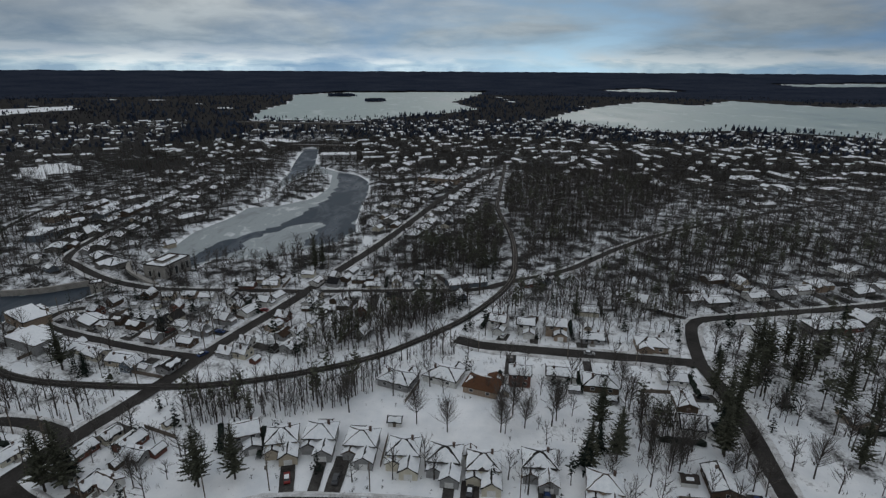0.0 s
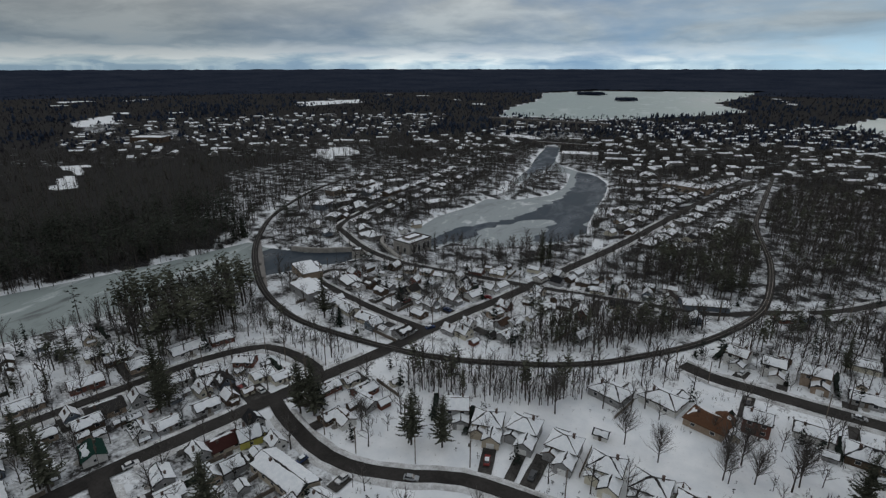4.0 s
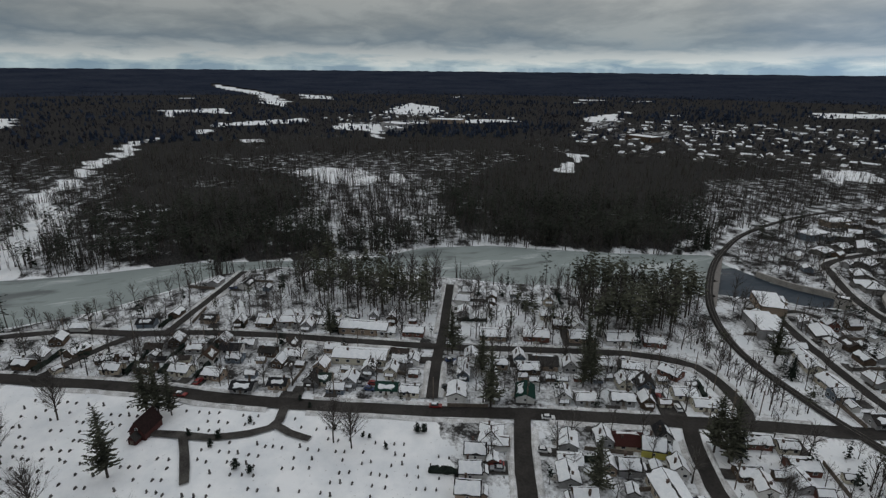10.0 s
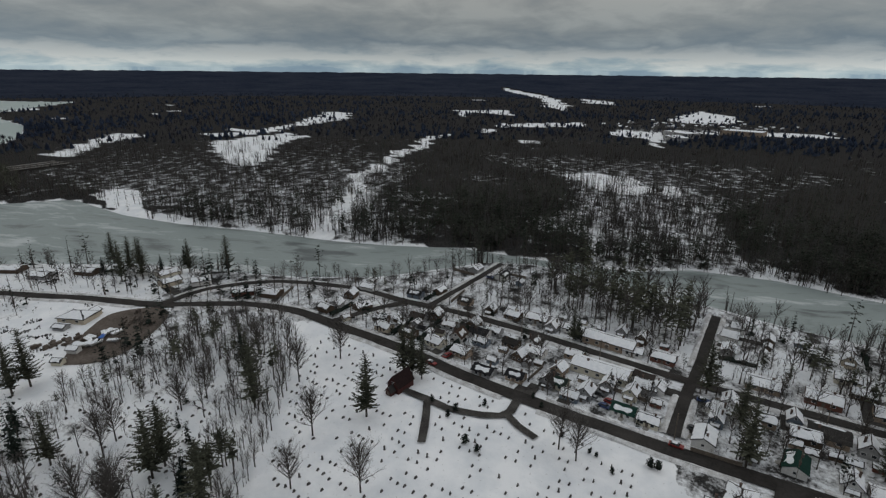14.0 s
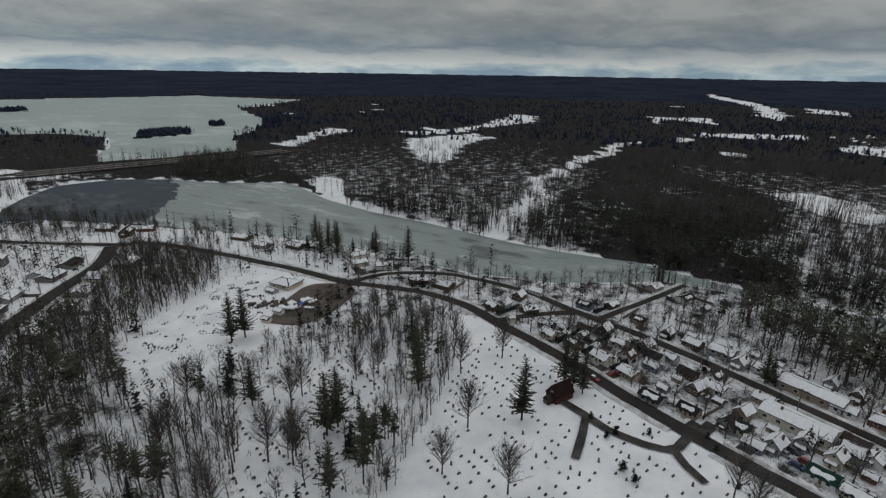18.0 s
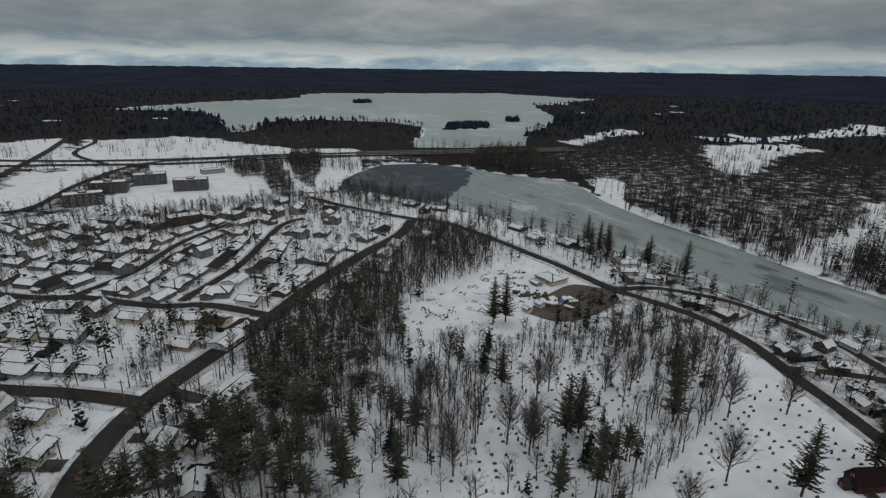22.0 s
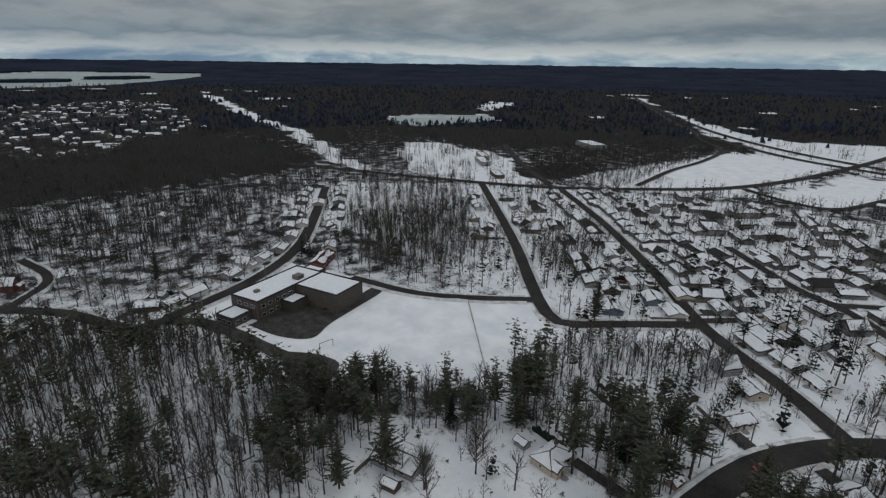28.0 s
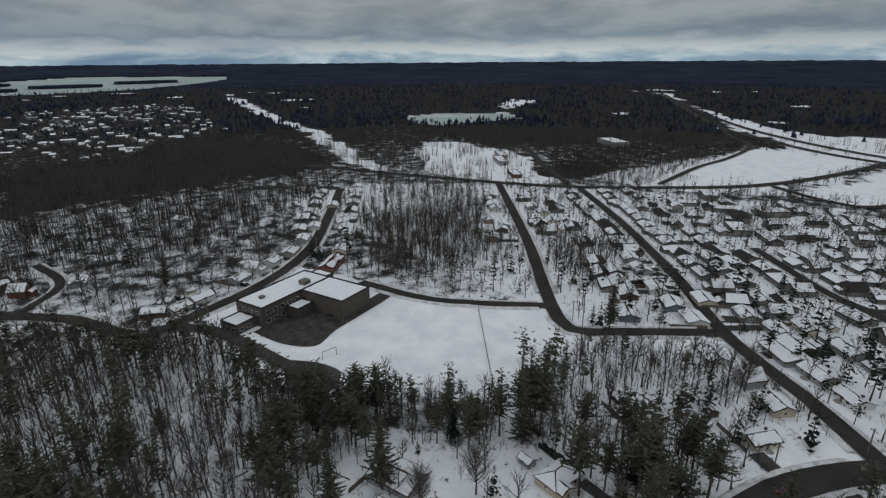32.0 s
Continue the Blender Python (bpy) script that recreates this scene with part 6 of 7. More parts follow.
def school():
    win = [(x, -16.0, z, 0, 2.4, 1.5) for x in range(3, 21, 4) for z in (1.3, 5.2)] + [(0.0, y, z, -90, 2.4, 1.5) for y in (-5, -9, -13) for z in (5.4,)]
    win += [(-10.0, y, 1.2, -90, 2.0, 1.6) for y in (-4.0, -7.0, -10.0)] + [(x, -12.0, 1.2, 0, 2.0, 1.4) for x in (-7.5, -4.0)]
    ob = flat_building("school", "large flat-roofed school of tan and dark brick, snow-covered roofs", [(0, -16, 40, 0, 8.6), (22, -40, 40, -16.01, 8.7), (-10, -12, -0.01, -2, 4.0), (13, -23, 21.99, -16.01, 4.6), (40.01, -12, 47, -2, 7.2)],
                       pose(213, -84, 0, 0, 0, -72), surface("school_brick", (0.05, 0.045, 0.04), (0.11, 0.1, 0.088), 0.9, 0.9), win, "school")
    part("air_handler", *boxes((26, -14, 8.9, 30, -10.5, 10.8)), STEEL, ob)
    part("air_handler", *boxes((6, -9, 8.9, 8.2, -7.2, 10.0)), STEEL, ob)
    sheet("school_yard", [(197, -84), (203, -104), (198, -114), (186, -119), (190, -130), (196, -148), (189, -147), (182, -128), (176, -110), (170, -98), (180, -89)], 0.14, DRIVE, "asphalt school yard with patches of melting snow", "pavement")
    sheet("bus_lot", [(168, -85), (158, -93), (147, -96), (142, -88), (152, -78)], 0.14, DRIVE, "cleared asphalt lot beside the school", "pavement")
    # chain-link fence across the playing field
    fence = tagged(new("field_fence"), "thin dark fence across the snowy playing field", "fence")
    a, b = Vector((153, -169, 0)), Vector((99, -125, 0))
    for i in range(24):
        p = a.lerp(b, i / 23)
        g = boxes((p.x - 0.05, p.y - 0.05, 0, p.x + 0.05, p.y + 0.05, 1.6))
        part("post", *g, STEEL, fence)
    d = (b - a).normalized()
    n = Vector((-d.y, d.x, 0)) * 0.03
    for z in (0.15, 0.85, 1.5):
        v = [tuple(q + s * n + Vector((0, 0, z + dz))) for q in (a, b) for s in (-1, 1) for dz in (0, 0.12)]
        part("rail", v, [(0, 1, 5, 4), (2, 6, 7, 3), (1, 3, 7, 5), (0, 4, 6, 2)], STEEL, fence)
    for x, y in ((159, -98), (130, -95)):
        goal = tagged(new("goal_frame", mesh_of("goal_frame", boxes((x - 0.08, y - 3, 0, x + 0.08, y - 2.84, 3.2), (x - 0.08, y + 2.84, 0, x + 0.08, y + 3, 3.2), (x - 0.08, y - 3, 3.2, x + 0.08, y + 3, 3.36)), STEEL)),
                      "tall metal goal frame on the snowy field", "goal")


def chapel():
    ob = tagged(new("chapel"), "small red-brown chapel with a steep roof among trees", "chapel")
    ob.matrix_basis = pose(-164, -49, 0, 0, 0, 65) @ Matrix.Scale(0.74, 4)
    w, r = ([], []), ([], [])
    maroon = surface("maroon_boards", (0.035, 0.013, 0.012), (0.075, 0.028, 0.025), 1.5, 0.9)
    main = (0, 0, 7.0, 11.0, 4.0, 5.0, "gy")
    walls(*main, w)
    part("wall", *w, maroon, ob)
    slab(roof_planes(*main), r)
    part("roof", *r, surface("red_shingles", (0.014, 0.010, 0.010), (0.032, 0.019, 0.018), 1.5, 0.95, spec=0.05), ob)
    w, r = ([], []), ([], [])
    porch = (0, -7.2, 3.4, 3.4, 2.6, 2.2, "gy")
    walls(*porch, w)
    part("porch", *w, maroon, ob)
    slab(roof_planes(*porch), r)
    part("porch_roof", *r, SHINGLE, ob)
    part("door", *boxes((-0.8, -8.97, 0, 0.8, -8.91, 2.2)), WOOD, ob)
    o = part("window", window_mesh(1.5, 1.2), None, None, ob)
    o.matrix_basis = pose(0, -5.5, 4.6, 0, 0, 0)


def gravestones():
    """Rows of small dark stones in two snowy fields."""
    shapes = []
    for k, (w, d, h) in enumerate(((0.75, 0.24, 0.72), (0.95, 0.26, 0.6), (0.6, 0.22, 0.95), (0.42, 0.42, 1.35))):
        b, top = (w / 2 + 0.12, d / 2 + 0.12), h * (0.82 if k < 3 else 0.9)
        g = boxes((-b[0], -b[1], -0.1, b[0], b[1], 0.16), (-w / 2, -d / 2, 0.16, w / 2, d / 2, top))
        n = len(g[0])
        g[0].extend([(-w / 2, -d / 2, top), (w / 2, -d / 2, top), (w / 2, d / 2, top), (-w / 2, d / 2, top), (-w * 0.22, -d / 2, h), (w * 0.22, -d / 2, h), (w * 0.22, d / 2, h), (-w * 0.22, d / 2, h)])
        g[1].extend([tuple(n + i for i in f) for f in ((4, 5, 6, 7), (0, 1, 5, 4), (1, 2, 6, 5), (2, 3, 7, 6), (3, 0, 4, 7))])
        shapes.append(mesh_of("gravestone", g, STONE))
    words = ("upright dark granite gravestone on a low base", "broad grey granite gravestone standing in snow", "tall rounded dark gravestone standing in snow", "slim granite obelisk in the snowy cemetery")
    rnd = random.Random(31)
    turn = math.degrees(math.atan2(-69, -27))
    c, s = math.cos(math.radians(turn)), math.sin(math.radians(turn))
    fields = [[(-128, 40), (-154, 6), (-170, -28), (-187, -64), (-193, -92), (-165, -95), (-132, -86), (-100, -62), (-92, -10), (-100, 25)],
              [(-168, -140), (-122, -152), (-78, -125), (-62, -100), (-85, -80), (-118, -99), (-150, -110)]]
    spots = []
    for f in fields:
        loc = [(x * c + y * s, y * c - x * s) for x, y in f]
        u0, u1, v0, v1 = min(p[0] for p in loc), max(p[0] for p in loc), min(p[1] for p in loc), max(p[1] for p in loc)
        v = v0
        while v < v1:
            u = u0
            while u < u1:
                if rnd.random() < 0.74:
                    uu, vv = u + rnd.uniform(-0.6, 0.6), v + rnd.uniform(-0.5, 0.5)
                    spots.append((uu * c - vv * s, uu * s + vv * c, f is fields[0]))
                u += rnd.choice((2.6, 3.2, 5.5, 3.0))
            v += 4.6 + rnd.uniform(-0.4, 0.4)
    x, y = np.array([p[0] for p in spots]), np.array([p[1] for p in spots])
    ok = (to_roads(x, y) > 1.5) & ~inside(WOODS[12][0], x, y) & ~((np.hypot(x + 162, y + 49) < 11))
    ok &= np.where([p[2] for p in spots], inside(fields[0], x, y), inside(fields[1], x, y))
    spots = sorted(zip(x[ok], y[ok]), key=lambda p: math.hypot(*p))
    rest = ([], [])
    for i, (px, py) in enumerate(spots):
        k = rnd.choice((0, 0, 0, 1, 1, 2, 3))
        m = pose(px, py, ground_at(px, py), rnd.uniform(-3, 3), rnd.uniform(-3, 3), turn + 90 + rnd.uniform(-6, 6))
        if i < 300:
            o = tagged(new("gravestone", shapes[k]), words[k], "gravestone", "gravestones of the cemetery")
            o.matrix_basis = m
        else:
            n = len(rest[0])
            rest[0].extend([tuple(m @ q.co) for q in shapes[k].vertices])
            rest[1].extend([tuple(n + j for j in q.vertices) for q in shapes[k].polygons])
    if rest[0]:
        tagged(new("far_gravestones", mesh_of("far_gravestones", rest, STONE)), "more rows of small dark gravestones in snow", "gravestones", kind="stuff")


def dam():
    win = [(x, -7.0, 1.5, 0, 2.2, 4.6) for x in (-6, -1.5, 3, 7)] + [(-10.0, y, 1.5, -90, 1.8, 3.4) for y in (-3, 3)] + [(10.0, y, 1.5, 90, 2.2, 4.6) for y in (-3, 3)]
    flat_building("powerhouse", "pale concrete powerhouse with tall windows beside the dam", [(-10, -7, 10, 7, 8.0), (-6, -3, 6, 3, 9.4)], pose(-155, 283, -1.0, 0, 0, 75), CONCRETE, win, "powerhouse")
    flat_building("gatehouse", "small concrete gatehouse at the end of the dam", [(-3, -2.5, 3, 2.5, 5.0)], pose(-180, 258, -1, 0, 0, 30), CONCRETE, [(0, -2.5, 1.8, 0, 1.0, 1.1), (3.0, 0, 1.8, 90, 1.0, 1.1)], "gatehouse")
    ob = ribbon("dam_wall", smooth([(-176, 262), (-186, 267), (-196, 263), (-208, 256), (-226, 252)], 4.0), [(-0.6, -3), (-0.6, 1.2), (0.6, 1.2), (0.6, -3)], CONCRETE, 0.0, follow=False)
    tagged(ob, "dark concrete retaining wall along the water", "dam", kind="structure")
    ob = ribbon("spillway", smooth([(-151, 262), (-160, 268), (-178, 284), (-184, 296)], 4.0), [(-1.2, -3), (-1.2, 1.6), (1.2, 1.6), (1.2, -3)], CONCRETE, 0.0, follow=False)
    tagged(ob, "concrete dam crest above the mill pond", "dam", kind="structure")


def bridges():
    """The railway trestle before the far lake, the highway crossings and the low bridge at the head of the pond."""
    ob = tagged(new("trestle_bridge"), "long dark steel railway trestle on tall piers", "bridge")
    a, b = Vector((-375, 1000, 17)), Vector((-140, 962, 17))
    d = (b - a).normalized()
    n = Vector((-d.y, d.x, 0))

    def beam(name, p, q, half, thick):
        v = [tuple(e + s * n * half + Vector((0, 0, z))) for e in (p, q) for s in (-1, 1) for z in (0, -thick)]
        part(name, v, [(0, 1, 5, 4), (2, 6, 7, 3), (0, 4, 6, 2), (1, 3, 7, 5), (0, 2, 3, 1), (4, 5, 7, 6)], STEEL, ob)

    beam("deck", a, b, 2.0, 2.6)
    for i in range(10):
        p = a.lerp(b, (i + 0.5) / 10)
        g = boxes((p.x - 1.6, p.y - 1.6, -3, p.x + 1.6, p.y + 1.6, 14.4))
        part("pier", *g, STEEL, ob)
    ob = tagged(new("pond_bridge"), "low dark steel bridge at the pond's head", "bridge")
    a, b = Vector((-222, 786, 4.5)), Vector((-140, 778, 4.5))
    d = (b - a).normalized()
    n = Vector((-d.y, d.x, 0))
    beam("deck", a, b, 3.0, 2.2)
    for i in range(3):
        p = a.lerp(b, (i + 0.7) / 3.4)
        part("pier", *boxes((p.x - 1.5, p.y - 2.5, -3, p.x + 1.5, p.y + 2.5, 2.3)), CONCRETE, ob)
    # girders where the railway crosses the river's cut
    ob = tagged(new("railway_bridge"), "low steel railway bridge over the narrow river cut", "bridge")
    for i in range(3):
        x, y = -206 - 17 * i, 203 + 16 * i
        part("pier", *boxes((x - 1.5, y - 2.2, -4, x + 1.5, y + 2.2, 0.1)), CONCRETE, ob)
    a, b = Vector((-196, 194, 0.1)), Vector((-256, 253, 0.1))
    d = (b - a).normalized()
    n = Vector((-d.y, d.x, 0))
    beam("girder", a, b, 2.4, 1.4)
    # the causeway bridge of the highway across the narrows
    ob = tagged(new("highway_bridge"), "long low concrete highway bridge over the narrows", "bridge")
    a, b = Vector((-235, -650, 2.0)), Vector((-520, -568, 2.0))
    d = (b - a).normalized()
    n = Vector((-d.y, d.x, 0))
    v = [tuple(e + s * n * 14 + Vector((0, 0, z))) for e in (a, b) for s in (-1, 1) for z in (0, -1.4)]
    part("deck", v, [(0, 1, 5, 4), (2, 6, 7, 3), (0, 4, 6, 2), (1, 3, 7, 5), (0, 2, 3, 1), (4, 5, 7, 6)], ASPHALT, ob)
    for side in (-13.6, 0, 13.6):
        v = [tuple(e + n * (side + s * 0.25) + Vector((0, 0, z))) for e in (a, b) for s in (-1, 1) for z in (0.0, 0.9)]
        part("barrier", v, [(0, 1, 5, 4), (2, 6, 7, 3), (1, 3, 7, 5)], CONCRETE, ob)
    for i in range(9):
        p = a.lerp(b, (i + 0.5) / 9)
        part("pier", *boxes((p.x - 1.2, p.y - 10, -4, p.x + 1.2, p.y + 10, 0.6)), CONCRETE, ob)


def flats():
    dark = surface("dark_cladding", (0.03, 0.029, 0.028), (0.075, 0.072, 0.07), 0.6, 0.85)
    for x, y, turn in ((46, -500, 184), (30, -541, 172), (-2, -566, 176), (-34, -524, 168)):
        win = [(-11.5 + 4.6 * i, -6.0, 0.9 + 2.45 * f, 0, 2.2, 1.4) for i in range(6) for f in range(4)] + [(14.0, -3 + 5 * i, 0.9 + 2.45 * f, 90, 1.6, 1.3) for i in range(2) for f in range(4)]
        flat_building("apartment_block", "four-storey dark apartment block with snow on its roof", [(-14, -6, 14, 6, 9.8), (-3, -3, 3, 3, 10.9)], pose(x, y, 0, 0, 0, turn), dark, win, "apartments", "apartment blocks by the highway")
    for i, (x, y, turn, w, d, h) in enumerate(((420, -463, -35, 34, 9, 4), (396, -437, -35, 38, 10, 3.8), (338, -396, -35, 26, 9, 3.2), (385, -634, -30, 46, 22, 6), (-2, 541, -20, 40, 22, 5), (-133, 687, 10, 46, 26, 6), (-20, -410, 10, 22, 12, 6),
                                               (-1050, 210, 30, 60, 34, 8), (-1110, 330, 60, 70, 40, 8), (-980, 190, 10, 50, 28, 7), (-760, 560, 20, 50, 26, 8), (-60, -600, 8, 22, 10, 4), (-120, -560, 8, 18, 9, 4))):
        flat_building("warehouse", "long flat-roofed commercial building under snow", [(-w / 2, -d / 2, w / 2, d / 2, h)], pose(x, y, ground_at(x, y), 0, 0, turn), SIDINGS[(7, 1, 4, 1)[i % 4]][1],
                      [(-w / 2 + w * (k + 0.5) / 6, -d / 2, 1.0, 0, 2.4, 1.8) for k in range(6)], "building", "commercial buildings")


def scrap_yard():
    sheet("works_yard", [(-148, -180), (-160, -187), (-176, -194), (-192, -196), (-202, -182), (-196, -170), (-170, -163), (-154, -167)], 0.14, DIRT, "brown gravel yard of a works, rutted and free of snow", "ground")
    rnd = random.Random(9)
    tarp = surface("blue_tarp", (0.02, 0.07, 0.28), (0.05, 0.16, 0.45), 1.0, 0.5)
    hull = surface("boat_hull", (0.35, 0.35, 0.34), (0.62, 0.62, 0.6), 1.0, 0.4)
    for i in range(16):
        x, y, t = -168 + rnd.uniform(-9, 8), -179 + rnd.uniform(-6, 6), rnd.uniform(0, 180)
        ob = tagged(new("boat"), "laid-up boat under a blue tarpaulin" if i == 0 else "small laid-up boat under snow in the yard", "boat", "boats laid up in the yard")
        ob.matrix_basis = pose(x, y, ground_at(x, y) + 0.5, 0, 0, t)
        v = [(-2.6, -0.9, 1.0), (1.2, -1.0, 1.1), (3.0, 0, 1.4), (1.2, 1.0, 1.1), (-2.6, 0.9, 1.0), (-2.3, -0.4, 0), (1.2, -0.3, 0), (2.4, 0, 0.3), (1.2, 0.3, 0), (-2.3, 0.4, 0)]
        part("hull", v, [(0, 5, 6, 1), (1, 6, 7, 2), (2, 7, 8, 3), (3, 8, 9, 4), (4, 9, 5, 0), (5, 9, 8, 7, 6)], hull, ob)
        v = [(-2.6, -0.95, 1.02), (1.2, -1.05, 1.12), (3.0, 0, 1.42), (1.2, 1.05, 1.12), (-2.6, 0.95, 1.02), (-2.2, 0, 1.5), (1.3, 0, 1.65)]
        part("cover", v, [(0, 1, 6, 5), (1, 2, 6), (2, 3, 6), (3, 4, 5, 6), (4, 0, 5)], tarp if i == 0 else SNOW, ob)
    heap = ([], [])
    for i in range(90):
        x, y = (-186 + rnd.gauss(0, 4), -181 + rnd.gauss(0, 3)) if i < 50 else (-163 + rnd.gauss(0, 3), -192 + rnd.gauss(0, 3))
        s, z = rnd.uniform(0.3, 1.1), ground_at(x, y)
        box(heap, x - s, y - s * 0.5, z - 0.1, x + s, y + s * 0.6, z + s * rnd.uniform(0.5, 1.4) + 0.4)
    tagged(new("scrap_heap", mesh_of("scrap_heap", heap, DIRT)), "brown heaps of scrap and timber in the yard", "scrap", kind="stuff")


def boulders():
    """Dark rock that breaks through the snow of the cleared hill in long broken ledges."""
    rnd = random.Random(12)
    areas = [[(-102, -215), (-129, -219), (-160, -231), (-193, -216), (-149, -182), (-133, -190), (-122, -179), (-99, -164), (-80, -177)], [(-160, -235), (-205, -215), (-200, -200), (-165, -205)],
             [(180, -205), (215, -200), (205, -170), (150, -180)], [(-100, -164), (-60, -135), (-64, -128), (-106, -158)]]
    rock = surface("bare_rock", (0.008, 0.0078, 0.0075), (0.034, 0.032, 0.030), 0.7, 0.9, 0.1, spec=0.1)
    shape = ([], [])
    for k, area in enumerate(areas):
        xs, ys = scatter(area, 1.25 if k < 2 else 4.0, 70 + k)
        for x, y in zip(xs, ys):
            ledge = noise.noise((x / 6 + y / 16, y / 6 - x / 16, 2.0)) + 0.4 * noise.noise((x / 2.5, y / 2.5, 9.0))
            if k < 2 and ledge < 0.24:
                continue
            z, s = ground_at(x, y), rnd.uniform(0.12, 0.42)
            n, k2 = len(shape[0]), 6
            along = 0.7 + rnd.uniform(-0.5, 0.5)
            c, e = math.cos(along), math.sin(along)
            for level, low, high in ((-0.1, 0.7, 1.5), (rnd.uniform(0.5, 1.6) * s, 0.3, 0.8)):
                for j in range(k2):
                    t = 2 * math.pi * j / k2
                    q = s * rnd.uniform(low, high)
                    a, b = q * 2.3 * math.cos(t), q * 0.8 * math.sin(t)
                    shape[0].append((x + a * c - b * e, y + a * e + b * c, z + level + (rnd.uniform(-0.1, 0.1) if level > 0 else 0)))
            shape[1].extend([(n + j, n + (j + 1) % k2, n + k2 + (j + 1) % k2, n + k2 + j) for j in range(k2)] + [tuple(n + k2 + j for j in range(k2))])
    tagged(new("boulders", mesh_of("boulders", shape, rock)), "dark broken rock showing through the snow", "rocks", kind="stuff")


CAR_KEYS = {}
CAR_COLOURS = [("black", (0.012, 0.012, 0.014)), ("silver", (0.30, 0.31, 0.32)), ("white", (0.6, 0.6, 0.6)), ("dark grey", (0.05, 0.052, 0.056)), ("red", (0.2, 0.018, 0.016)), ("blue", (0.02, 0.045, 0.13))]
CAR_PAINTS = [surface("paint_" + w.replace(" ", "_"), tuple(0.9 * v for v in c), c, 0.5, 0.35, spec=0.4) for w, c in CAR_COLOURS]


def car(x, y, turn, k, snowy, z=None):
    if "body" not in CAR_KEYS:
        side = [(-2.15, 0.35), (2.15, 0.35), (2.2, 0.8), (1.1, 0.95), (-2.0, 1.0), (-2.2, 0.7)]
        n = len(side)
        v = [(px, s * 0.88, pz) for s in (-1, 1) for px, pz in side]
        CAR_KEYS["body"] = (v, [tuple(range(n - 1, -1, -1)), tuple(range(n, 2 * n))] + [(i, (i + 1) % n, n + (i + 1) % n, n + i) for i in range(n)])
        top = [(-1.75, 0.98), (1.0, 0.96), (0.35, 1.46), (-1.3, 1.46)]
        v = [(px, s * (0.8 if pz < 1.2 else 0.66), pz) for s in (-1, 1) for px, pz in top]
        CAR_KEYS["cabin"] = (v, [(3, 2, 1, 0), (4, 5, 6, 7)] + [(i, (i + 1) % 4, 4 + (i + 1) % 4, 4 + i) for i in range(4)])
        ring = [(0.32 * math.cos(2 * math.pi * i / 10), 0.32 * math.sin(2 * math.pi * i / 10)) for i in range(10)]
        v = [(a, s * 0.1, b) for s in (-1, 1) for a, b in ring]
        CAR_KEYS["wheel"] = (v, [tuple(range(9, -1, -1)), tuple(range(10, 20))] + [(i, (i + 1) % 10, 10 + (i + 1) % 10, 10 + i) for i in range(10)])
        for q, m in (("body", CAR_PAINTS[0]), ("cabin", GLASS), ("wheel", RUBBER)):
            CAR_KEYS[q] = mesh_of(q, CAR_KEYS[q], m)
        CAR_KEYS["snow"] = mesh_of("snow", boxes((-1.3, -0.64, 1.465, 0.33, 0.64, 1.56)), ROOF_SNOW)
        CAR_KEYS["roof"] = mesh_of("roof", boxes((-1.3, -0.66, 1.44, 0.35, 0.66, 1.475)), CAR_PAINTS[0])
    ob = tagged(new("car"), f"parked {CAR_COLOURS[k][0]} car" + (" with snow on its roof" if snowy else " on cleared asphalt"), "car", "parked cars")
    ob.matrix_basis = pose(x, y, (ground_at(x, y) if z is None else z) + 0.2, 0, 0, turn)
    for name in ("body", "cabin", "roof") + (("snow",) if snowy else ()):
        o = part(name, CAR_KEYS[name], None, None, ob)
        if name in ("body", "roof"):
            o.material_slots[0].link = "OBJECT"
            o.material_slots[0].material = CAR_PAINTS[k]
    for wx in (-1.35, 1.35):
        for wy in (-0.82, 0.82):
            part("wheel", CAR_KEYS["wheel"], None, None, ob).matrix_basis = pose(wx, wy, 0.32)


